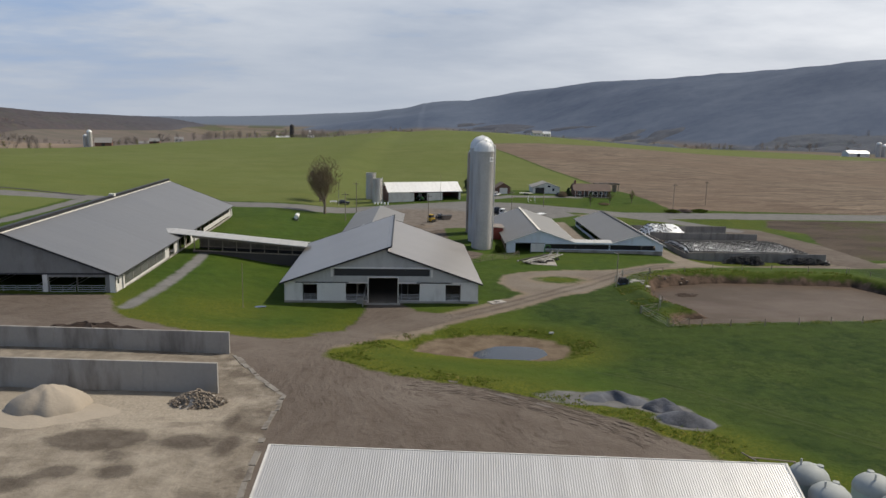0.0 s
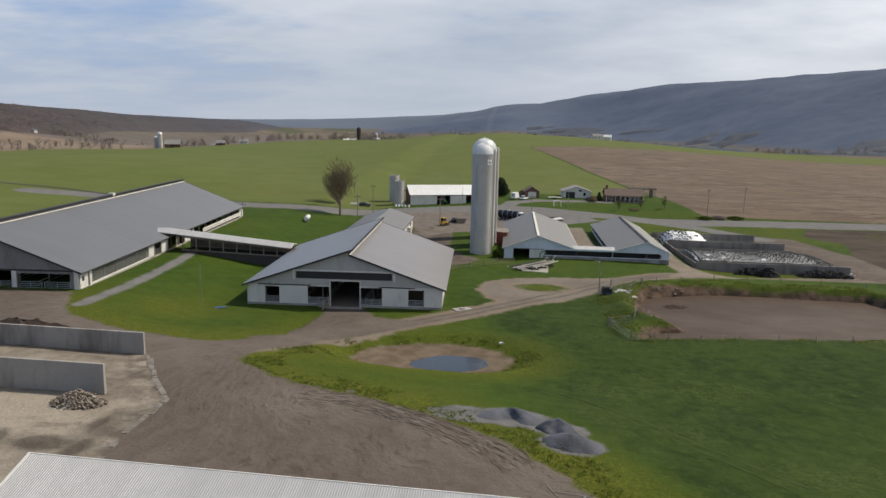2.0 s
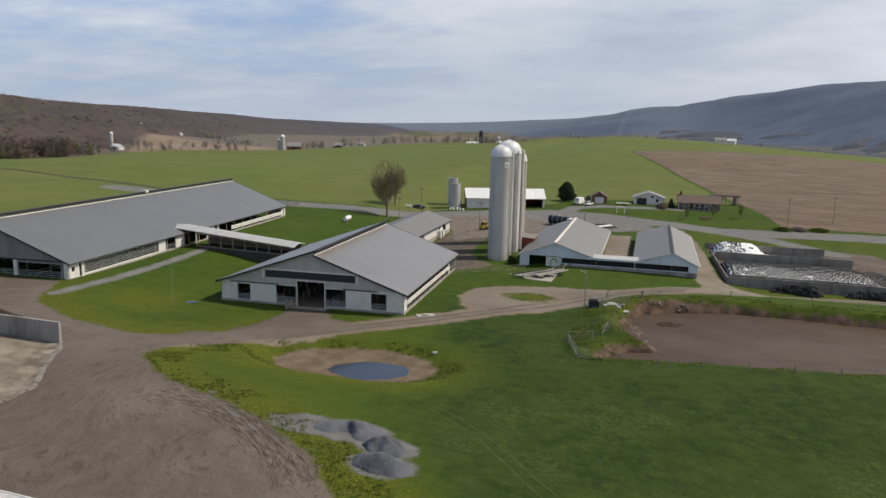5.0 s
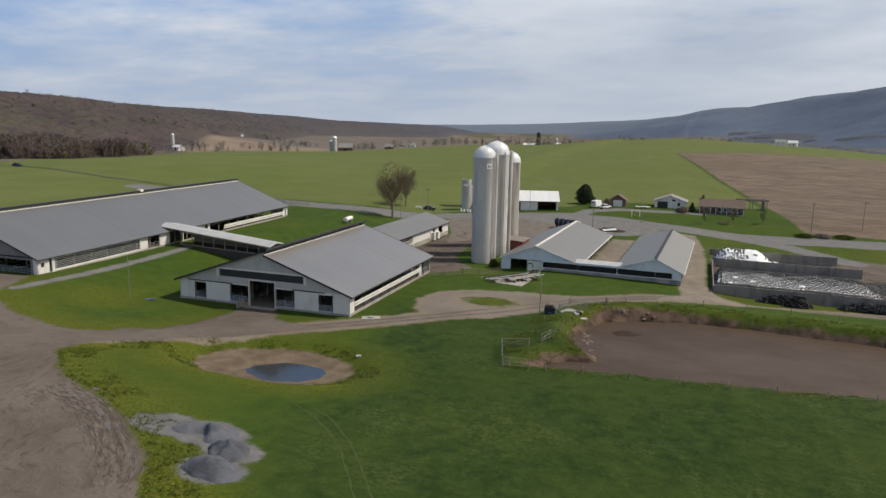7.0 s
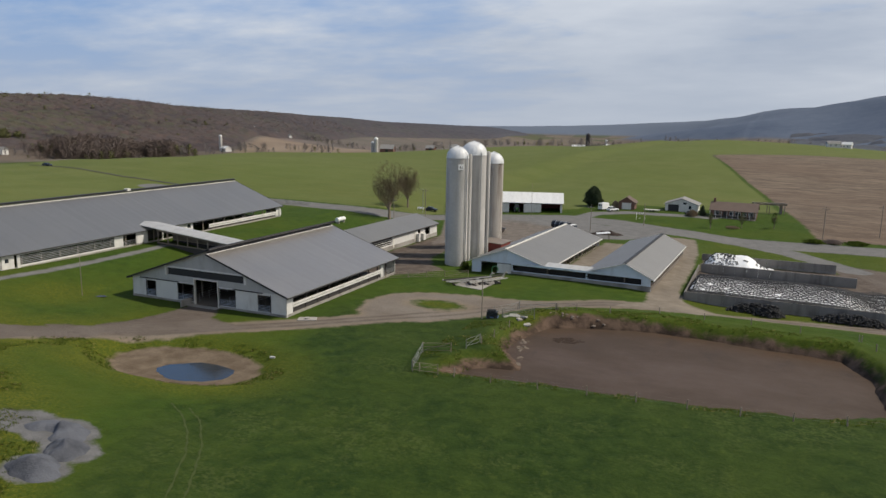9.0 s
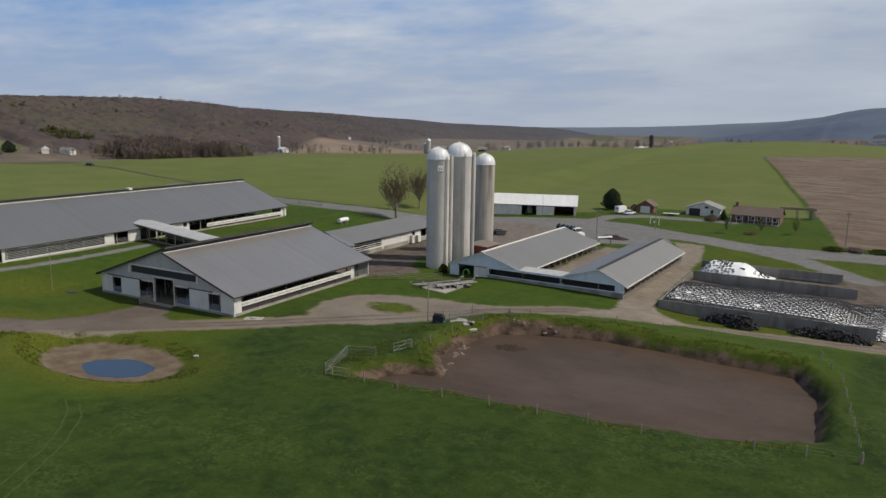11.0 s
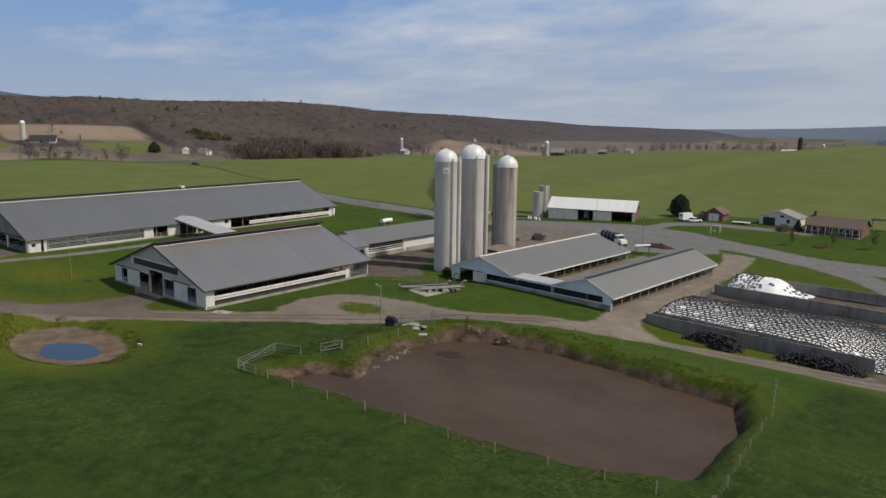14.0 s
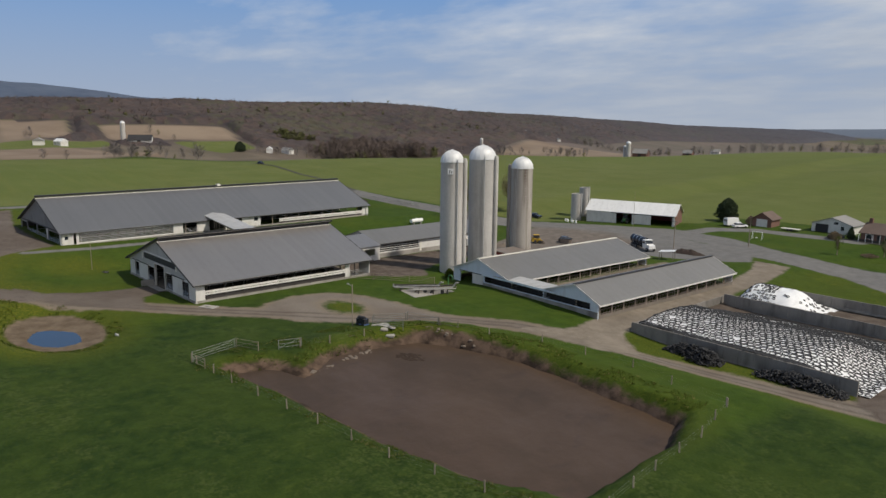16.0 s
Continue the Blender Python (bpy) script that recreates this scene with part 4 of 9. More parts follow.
    N = np.stack([-gx.ravel(), -gy.ravel(), np.ones(x.size)], 1)
    N /= np.linalg.norm(N, axis=1)[:, None]
    co = np.stack([x, y, Z.ravel()], 1)
    i = (np.arange(ny - 1)[:, None] * nx + np.arange(nx - 1)[None, :]).ravel()
    quads = np.stack([i, i + 1, i + nx + 1, i + nx], 1)

    def mid(a):
        return a[quads].mean(1)

    kind = np.zeros(len(quads), int)
    for n, a in enumerate((mid(road), mid(drive), np.maximum(mid(lot), mid(tan)), mid(pad), mid(crop), np.maximum(mid(tilled), mid(soil)))):
        kind[a > 0] = n + 1
    kind[(kind == 0) & (mid(far) > 20)] = 7
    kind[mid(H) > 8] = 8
    mat = ground_material()
    names = [("ground", "mown and rough spring grass with dandelions"), ("road", "pale worn country road and gravel yard"), ("gravel_driveway", "grey-brown gravel farm driveway with wheel marks"),
             ("dirt_lot", "trampled brown dirt lot with tyre tracks"), ("concrete_pad", "stained pale concrete pad with damp patches"), ("crop_field", "even green sown crop field"),
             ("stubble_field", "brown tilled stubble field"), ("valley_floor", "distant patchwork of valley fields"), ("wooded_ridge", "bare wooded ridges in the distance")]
    for n, (name, label) in enumerate(names):
        q = quads[kind == n]
        used, inv = np.unique(q, return_inverse=True)
        me = bpy.data.meshes.new(name)
        me.vertices.add(len(used))
        me.vertices.foreach_set("co", co[used].astype(np.float32).ravel())
        me.loops.add(q.size)
        me.loops.foreach_set("vertex_index", inv.astype(np.int32).ravel())
        me.polygons.add(len(q))
        me.polygons.foreach_set("loop_start", np.arange(0, q.size, 4, dtype=np.int32))
        me.update(calc_edges=True)
        me.shade_smooth()
        me.normals_split_custom_set_from_vertices(N[used].tolist())
        for key, a in attrs.items():
            me.attributes.new(key, "FLOAT", "POINT").data.foreach_set("value", a[used].astype(np.float32))
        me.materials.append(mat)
        tagged(new(name, me), label, name.replace("_", " "), kind="structure")


build_land()


def sheet(name, poly, z, mat, label, category, grow=0.0, rough=0.0, step=1.2, kind="structure"):
    """A level surface within an outline."""
    p = np.array(poly, float)
    xs, ys = np.arange(p[:, 0].min() - grow, p[:, 0].max() + grow + step, step), np.arange(p[:, 1].min() - grow, p[:, 1].max() + grow + step, step)
    X, Y = np.meshgrid(xs, ys)
    sd = poly_sd(X.ravel(), Y.ravel(), poly)
    a = Acc()
    a.v = [(float(u), float(v), z + float(w)) for u, v, w in zip(X.ravel(), Y.ravel(), wobble(X.ravel(), Y.ravel(), 3.0, rough))]
    n = len(xs)
    for j in range(len(ys) - 1):
        for i in range(n - 1):
            q = (j * n + i, j * n + i + 1, (j + 1) * n + i + 1, (j + 1) * n + i)
            if max(sd[k] for k in q) > -grow:
                a.f.append(q)
    return single(name, a, mat, label, category, kind=kind, smooth=True)


sheet("manure_lagoon_surface", PIT, -1.5, M["lagoon"], "dull brown crusted manure in an earth lagoon", "lagoon", 1.0, 0.02)
basin = [(BASIN[0] + 6.6 * math.cos(a / 12 * math.pi), BASIN[1] + 4.2 * math.sin(a / 12 * math.pi)) for a in range(24)]
sheet("pond_water", basin, WATER, M["water"], "shallow rain pond reflecting the sky", "water", 0.0, 0.0, 0.8)


# ---- barns ----
def gate(name, parent, x0, x1, y, z0, z1, bars=5, axis=0):
    a = Acc()
    pt = (lambda u, z: (u, y, z)) if axis == 0 else (lambda u, z: (y, u, z))
    for i in range(bars):
        z = z0 + (z1 - z0) * i / (bars - 1)
        a.tube(pt(x0, z), pt(x1, z), 0.035, n=5)
    for u in (x0, (x0 + x1) / 2, x1):
        a.tube(pt(u, z0), pt(u, z1), 0.035, n=5)
    return part(name, a, M["steel"], parent)


def slope(name, parent, mat, x0, z0, x1, z1, y0, y1, t=0.12, label=""):
    return part(name, Acc().slab((x0, y0, z0), (x1, y0, z1), (x1, y1, z1), (x0, y1, z0), t) if x0 < x1 else Acc().slab((x1, y0, z1), (x0, y0, z0), (x0, y1, z0), (x1, y1, z1), t), mat, parent, label)


def barn_middle():
    """The nearer freestall barn; its front faces -y, the origin lies at the middle of the front."""
    b = thing("dairy_barn", -8.1, 119.75, 0.3, 2.2, "long low freestall barn, pale siding, grey metal roof, open drive-through door", "barn")
    W, L, E, R = 16.7, 38.2, 3.75, 9.55
    holes = [(-13.4, -11.0, 0.5, 3.2), (-6.3, -2.5, 0.4, 3.4), (-2.3, 2.7, 0, 4.45), (2.9, 6.6, 0.4, 3.4), (10.9, 13.5, 0.5, 3.2)]
    front = Acc().wall(0, 0, 0.2, -W, W, 0, E - 0.05, holes)
    for i in range(0, len(front.v), 8):
        part("wall_panel", Acc().hexa(front.v[i:i + 8]), M["white"], b)
    up = Acc().wall(0, -0.12, 0.24, -8.6, 8.6, E - 0.05, 6.3, [(-8.2, 8.2, 4.75, 6.05), (-2.3, 2.7, 3, 4.45)])
    k = (R - E) / W
    for s in (-1, 1):
        p = [(s * W, E - 0.05), (s * 8.6, E - 0.05), (s * 8.6, E + k * (W - 8.6))]
        vs = [(u, -0.12, v) for u, v in p] + [(u, 0.12, v) for u, v in p]
        up.add(vs, [(0, 1, 2), (5, 4, 3), (0, 3, 4, 1), (1, 4, 5, 2), (2, 5, 3, 0)])
    p = [(-8.6, 6.3), (8.6, 6.3), (8.6, E + k * (W - 8.6)), (0, R), (-8.6, E + k * (W - 8.6))]
    up.add([(u, -0.12, v) for u, v in p] + [(u, 0.12, v) for u, v in p], [(0, 1, 2, 3, 4), (9, 8, 7, 6, 5)])
    part("gable", up, M["gable_wall"], b, "pale grey gable with a long vent slot")
    part("vent_frame", Acc().box(-8.75, -0.25, 6.05, 8.75, -0.1, 6.3).box(-8.75, -0.25, 4.6, -8.4, -0.1, 6.05).box(8.4, -0.25, 4.6, 8.75, -0.1, 6.05), M["white"], b)
    # black sheet fills the vent slot to stand for its deep shade
    part("vent_screen", Acc().box(-8.2, 0.02, 4.75, 8.2, 0.06, 6.05), M["trim"], b)
    for x0, x1 in ((-11.0, -6.3), (6.6, 10.9)):
        d = part("sliding_door", Acc().box(x0 - 0.1, -0.14, 0.15, x1 + 0.1, -0.04, 3.5), M["white"], b, "white sliding barn door")
        part("door_track", Acc().box(x0 - 3.8 if x0 < 0 else x0 - 0.6, -0.22, 3.52, x1 + 0.6 if x0 < 0 else x1 + 1.2, -0.1, 3.66), M["trim"], d)
    for x0, x1 in ((-13.4, -11.0), (-6.3, -2.5), (2.9, 6.6), (10.9, 13.5)):
        gate("gate", b, x0 + 0.1, x1 - 0.1, -0.05, 0.5, 1.5)
        for xx in (x0 - 0.12, x1):
            part("opening_frame", Acc().box(xx, -0.05, 0.4, xx + 0.12, 0.22, 3.4), M["trim"], b)
    part("door_frame", Acc().box(-2.45, -0.2, 0, -2.3, 0.25, 4.6).box(2.7, -0.2, 0, 2.85, 0.25, 4.6).box(-2.45, -0.2, 4.45, 2.85, 0.25, 4.6), M["cream"], b)
    part("plinth", Acc().box(-W - 0.02, -0.16, -0.4, -2.5, 0.0, 0.35).box(2.9, -0.16, -0.4, W + 0.02, 0.0, 0.35), M["concrete"], b)
    # overshot roof: the west plane runs on past the ridge above a dark slot
    lip = 1.7
    slope("roof_plane", b, M["roof"], -W - 0.7, E - 0.7 * k, lip, R + lip * k, -0.7, L + 0.5)
    slope("roof_plane", b, M["roof"], 0.9, R - 0.9 * k, W + 0.7, E - 0.7 * k, -0.7, L + 0.5)
    # black strip closes the open slot, its shade put into the colour
    part("ridge_slot", Acc().box(0.85, -0.3, R - 0.9 * k - 0.3, 1.0, L, R + 0.3), M["trim"], b, "black strip for the shade in the open ridge slot")
    part("ridge_trim", Acc().box(1.5, -0.72, R + 1.5 * k + 0.02, 1.75, L + 0.5, R + lip * k + 0.1), M["trim"], b)
    part("flashing", Acc().slab((0.9, -0.7, R - 0.9 * k + 0.05), (1.2, -0.7, R - 1.2 * k + 0.05), (1.2, L + 0.5, R - 1.2 * k + 0.05), (0.9, L + 0.5, R - 0.9 * k + 0.05), 0.04), M["white"], b)
    for s, e in ((-1, -W - 0.7), (1, W + 0.7)):
        x1, z1 = (lip, R + lip * k) if s < 0 else (0.9, R - 0.9 * k)
        for y in (-0.76, L + 0.5):
            a = Acc().slab((min(e, x1), y, (E - 0.7 * k if s < 0 else z1) + 0.04), (max(e, x1), y, (z1 if s < 0 else E - 0.7 * k) + 0.04), (max(e, x1), y + 0.08, (z1 if s < 0 else E - 0.7 * k) + 0.04), (min(e, x1), y + 0.08, (E - 0.7 * k if s < 0 else z1) + 0.04), 0.3)
            part("rake_trim", a, M["trim"], b)
        part("eave_trim", Acc().box(min(e, e - s * 0.1), -0.7, E - 0.7 * k - 0.28, max(e, e - s * 0.1), L + 0.5, E - 0.7 * k - 0.13), M["trim"], b)
    for s in (-1, 1):
        x = s * W
        a = Acc()
        a.box(min(x, x - s * 0.2), 0.2, -0.4, max(x, x - s * 0.2), L, 0.45)
        part("side_kerb", a, M["concrete"], b)
        part("corner_panel", Acc().box(min(x, x - s * 0.15) + 0.002 * s, 0.0, 0.45, max(x, x - s * 0.15) + 0.002 * s, 1.7, E - 0.3), M["white"], b)
        part("end_panel", Acc().box(min(x, x - s * 0.15), L - 6.2, 0.45, max(x, x - s * 0.15), L - 5.1, E - 0.3), M["white"], b)
        for z0, z1, o in ((1.35, 1.68, 0.06), (1.78, 2.15, 0.1)):
            part("curtain_roll", Acc().box(min(x, x + s * o), 1.7, z0, max(x, x + s * o), L - 6.2, z1), M["white"], b, "rolled white side curtain")
        # dark board stands in for the shade below the curtain rolls
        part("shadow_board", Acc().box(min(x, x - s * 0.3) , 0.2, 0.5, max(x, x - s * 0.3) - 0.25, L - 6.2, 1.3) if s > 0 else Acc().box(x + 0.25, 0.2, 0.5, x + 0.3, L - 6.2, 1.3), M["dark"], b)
        # posts dark too: shade under the eave put into their colour
        for y in np.arange(2.0, L, 3.6):
            part("post", Acc().box(x - 0.1 - 0.22 * s, y, 0.4, x + 0.1 - 0.22 * s, y + 0.2, E - 0.2), M["dark"], b)
        gate("gate", b, L - 5.0, L - 0.2, x - 0.1 * s, 0.5, 1.6, axis=1)
    # added, unseen from outside: blocks west light so the inside stays dark
    part("west_curtain", Acc().box(-W + 0.3, 0.3, 0.4, -W + 0.36, L - 0.3, E - 0.15), M["dark"], b, "added dark sheet that keeps light out on the unseen west side")
    part("back_wall", Acc().wall(0, L - 0.2, 0.2, -W, W, 0, E - 0.05, [(-13, -4, 0, 3.2), (-2.5, 2.5, 0, 3.6), (4, 13, 0, 3.2)]).gable(L - 0.2, 0.2, -W, W, E - 0.05, 0, R), M["grey_wall"], b)
    part("barn_floor", Acc().box(-W + 0.25, 0.25, -0.3, W - 0.25, L - 0.25, 0.06), M["interior"], b)
    part("stub_wall", Acc().box(-3.3, -2.6, -0.4, -3.05, -0.2, 1.15).box(-4.3, -0.9, -0.4, -3.3, -0.65, 1.0), M["concrete"], b, "low pale concrete wall beside the door")
    part("threshold", Acc().box(-3.0, -1.5, -0.4, 3.2, -0.17, 0.04), M["concrete"], b)
    for x in (-9, -4.5, 4.5, 9):
        for y in np.arange(4, L - 2, 4.8):
            part("inner_post", Acc().box(x - 0.1, y, 0.06, x + 0.1, y + 0.2, E + k * (W - abs(x)) - 0.2), M["wood"], b)
    for x in (-7, -3.2, 3.4, 7):
        a = Acc()
        for z in (0.6, 1.0, 1.4):
            a.tube((x, 2, z), (x, L - 2, z), 0.04, n=5)
        for y in np.arange(2, L - 2, 2.4):
            a.tube((x, y, 0.06), (x, y, 1.45), 0.05, n=5)
        part("stall_rail", a, M["steel"], b)
    return b


def barn_long():
    """The long barn to the west on higher ground; origin at its front right corner."""
    b = thing("freestall_barn", -49.9, 111.4, 3.0, 4.1, "very long freestall barn with grey metal roof and open sides", "barn")
    W, L, E, R = 34.0, 89.5, 3.6, 10.25
    xr = -W / 2
    k = (R - E) / (W / 2)
    slope("roof_plane", b, M["roof_long"], -W - 0.6, E - 0.6 * k, xr, R, -0.6, L + 0.6)
    slope("roof_plane", b, M["roof_long"], xr, R, 0.6, E - 0.6 * k, -0.6, L + 0.6)
    part("ridge_vent", Acc().box(xr - 0.35, -0.5, R + 0.1, xr + 0.35, L + 0.5, R + 0.42), M["trim"], b, "dark ridge vent")
    part("ridge_cap", Acc().slab((xr - 0.45, -0.6, R + 0.54), (xr + 0.45, -0.6, R + 0.54), (xr + 0.45, L + 0.6, R + 0.54), (xr - 0.45, L + 0.6, R + 0.54), 0.12), M["trim"], b, "dark ridge cap")
    part("ridge_flashing", Acc().slab((xr + 0.4, -0.6, R - 0.4 * k + 0.06), (xr + 0.58, -0.6, R - 0.58 * k + 0.06), (xr + 0.58, L + 0.6, R - 0.58 * k + 0.06), (xr + 0.4, L + 0.6, R - 0.4 * k + 0.06), 0.05), M["cream"], b)
    part("vent_joint", Acc().box(xr - 0.6, 47.2, R + 0.3, xr + 0.6, 48.2, R + 0.85), M["cream"], b)
    for y, s in ((-0.66, 1), (L + 0.6, -1)):
        part("rake_trim", Acc().slab((xr, y, R + 0.05), (0.6, y, E - 0.6 * k + 0.05), (0.6, y + 0.08, E - 0.6 * k + 0.05), (xr, y + 0.08, R + 0.05), 0.3).slab((-W - 0.6, y, E - 0.6 * k + 0.05), (xr, y, R + 0.05), (xr, y + 0.08, R + 0.05), (-W - 0.6, y + 0.08, E - 0.6 * k + 0.05), 0.3), M["trim"], b)
    for x in (0.5, -W - 0.6):
        part("eave_trim", Acc().box(x, -0.6, E - 0.6 * k - 0.25, x + 0.1, L + 0.6, E - 0.6 * k - 0.13), M["trim"], b)
    # east side, from the front to the back
    part("side_kerb", Acc().box(-0.25, 0, -0.8, 0, L, 0.55), M["concrete"], b)
    part("window_panel", Acc().wall(1, -0.16, 0.16, 0, 2.6, 0.55, E - 0.1, [(0.7, 1.5, 1.7, 2.5)]), M["white"], b, "white corner panel with a small window")
    part("pane", Acc().box(-0.1, 0.7, 1.7, -0.06, 1.5, 2.5), M["glass"], b)
    part("corner_post", Acc().box(-0.2, 3.2, 0.3, 0.05, 3.8, E - 0.1), M["white"], b)
    for z in np.arange(0.8, 3.0, 0.33):
        part("side_rail", Acc().box(-0.12, 3.8, z, -0.06, 26.5, z + 0.12), M["steel"], b)
    part("header_board", Acc().box(-0.15, 3.8, 2.95, 0.0, 26.5, 3.3), M["grey_wall"], b)
    part("sill_board", Acc().box(-0.15, 3.8, 0.55, 0.02, 26.5, 0.8), M["white"], b)
    for y0, y1 in ((26.5, 29.0), (32.8, 36.3), (45.8, 51.5)):
        part("wall_panel", Acc().wall(1, -0.16, 0.16, y0, y1, 0.2, E - 0.1, [(49.5, 50.7, 1.9, 2.9)]), M["white"], b, "white side panel")
    part("pane", Acc().box(-0.1, 49.5, 1.9, -0.06, 50.7, 2.9), M["glass"], b)
    gate("gate", b, 29.1, 32.7, -0.1, 0.4, 1.6, axis=1)
    # dark sheet added for the shade deep in the recess
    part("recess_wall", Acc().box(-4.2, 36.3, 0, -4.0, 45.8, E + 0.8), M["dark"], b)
    part("recess_post", Acc().box(-0.15, 40.9, 0, 0.05, 41.15, E - 0.1), M["cream"], b)
    part("apron", Acc().box(0.0, -0.5, -0.7, 1.3, 52, 0.02), M["concrete"], b)
    for z0, z1, o in ((1.0, 1.35, 0.05), (1.45, 1.95, 0.1)):
        part("curtain_roll", Acc().box(-0.02, 57.5, z0, o, L - 2.2, z1), M["white"], b, "rolled white side curtain")
    part("end_panel", Acc().box(-0.16, L - 2.2, 0.3, 0.0, L, E - 0.1), M["white"], b)
    part("end_fan", Acc().box(0.0, L - 0.9, 0.6, 0.3, L - 0.1, 2.6), M["white"], b)
    part("side_kerb", Acc().box(-W, 0, -0.8, -W + 0.25, L, 0.8), M["concrete"], b)
    part("curtain_roll", Acc().box(-W - 0.1, 2, 1.2, -W + 0.05, L - 2, 1.9), M["white"], b)
    # added on the unseen west side to shut light out of the barn
    part("west_curtain", Acc().box(-W + 0.3, 0.3, 0.4, -W + 0.36, L - 0.3, E - 0.15), M["dark"], b, "added dark sheet that keeps light out on the unseen west side")
    # dark strip in place of the shade behind the curtain rolls
    part("inner_board", Acc().box(-0.45, 57.5, 0.5, -0.4, L - 2.2, 1.0), M["dark"], b)
    for y in np.arange(0.0, L + 0.1, 4.26):
        for x in (-0.3, -W + 0.1):
            part("post", Acc().box(x, max(y - 0.1, 0.02), 0.3, x + 0.2, max(y - 0.1, 0.02) + 0.2, E - 0.15), M["wood"], b)
    # front: gable over wide openings
    holes = [(-W + 0.6, -28.6, 0, 2.9), (-28, -19.8, 0, 3.4), (-19.2, -11.2, 0, 3.4), (-10.2, -1.6, 0, 3.0)]
    f = Acc().wall(0, 0, 0.2, -W, 0, 0, E - 0.05, holes).gable(0, 0.2, -W, 0, E - 0.05, xr, R)
    part("front_wall", f, M["old_wall"], b, "weathered dull grey gable wall")
    part("front_lintel", Acc().box(-W, -0.1, 3.42, 0, 0.0, 3.66), M["trim"], b)
    part("front_post", Acc().box(-11.1, -0.12, 0, -10.4, 0.0, 3.4), M["white"], b)
    part("front_post", Acc().box(-0.9, -0.12, 0, -0.1, 0.0, 3.4), M["white"], b)
    for x0, x1 in ((-28, -23.9), (-23.8, -19.8), (-19.2, -15.2), (-15.1, -11.2), (-10.2, -6.2), (-6, -1.6)):
        gate("gate", b, x0 + 0.1, x1 - 0.1, 0.1, 0.3, 1.6)
    part("back_wall", Acc().wall(0, L - 0.2, 0.2, -W, 0, 0, E - 0.05, [(-30, -20, 0, 3.2), (-15, -5, 0, 3.2)]).gable(L - 0.2, 0.2, -W, 0, E - 0.05, xr, R), M["grey_wall"], b)
    part("barn_floor", Acc().box(-W + 0.3, 0.25, -0.6, -0.3, L - 0.25, 0.06), M["interior"], b)
    for x in (-26, -21, -13, -8):
        for y in np.arange(5, L - 2, 8.5):
            part("inner_post", Acc().box(x - 0.12, y, 0.06, x + 0.12, y + 0.24, R - k * abs(x - xr) - 0.2), M["wood"], b)
        a = Acc()
        for z in (0.7, 1.2):
            a.tube((x, 2, z), (x, L - 2, z), 0.05, n=5)
        part("stall_rail", a, M["steel"], b)
    return b


def walkway():
    """The covered walkway between the two large barns."""
    b = thing("covered_walkway", -26.5, 150.9, 0.5, 2.0, "covered cattle walkway with pale metal roof and low open sides", "walkway")
    a = Acc()
    a.slab((-29.5, -2.9, 7.0), (0.5, -2.9, 4.2), (0.5, 0, 4.7), (-29.5, 0, 7.35), 0.12)
    a.slab((-29.5, 0, 7.35), (0.5, 0, 4.7), (0.5, 2.9, 4.2), (-29.5, 2.9, 7.0), 0.12)
    part("roof", a, M["roof_x"], b, "pale metal walkway roof")
    for y in (-2.5, 2.3):
        part("low_wall", Acc().slab((-23.2, y, 3.0), (-0.2, y, 2.2), (-0.2, y + 0.2, 2.2), (-23.2, y + 0.2, 3.0), 3.2), M["dark"], b, "dark side sheeting")
        part("rail_board", Acc().slab((-23.2, y - 0.04, 3.25), (-0.2, y - 0.04, 2.45), (-0.2, y + 0.04, 2.45), (-23.2, y + 0.04, 3.25), 0.22), M["wood"], b)
        part("header_board", Acc().slab((-23.3, y + 0.02, 6.2), (0, y + 0.02, 4.12), (0, y + 0.18, 4.12), (-23.3, y + 0.18, 6.2), 0.4), M["wood"], b)
        if y > 0:
            part("back_boarding", Acc().slab((-23.2, y + 0.06, 6.2), (-0.2, y + 0.06, 4.2), (-0.2, y + 0.14, 4.2), (-23.2, y + 0.14, 6.2), 3.2), M["wood"], b, "weathered side boarding")
        for x in np.arange(-23, 0, 2.9):
            part("post", Acc().box(x, y + 0.02, 1.3, x + 0.18, y + 0.2, 4.15 - x * 0.09), M["wood"], b)
    part("walk_floor", Acc().box(-23.2, -2.3, -0.5, -0.2, 2.3, 0.5), M["interior"], b)


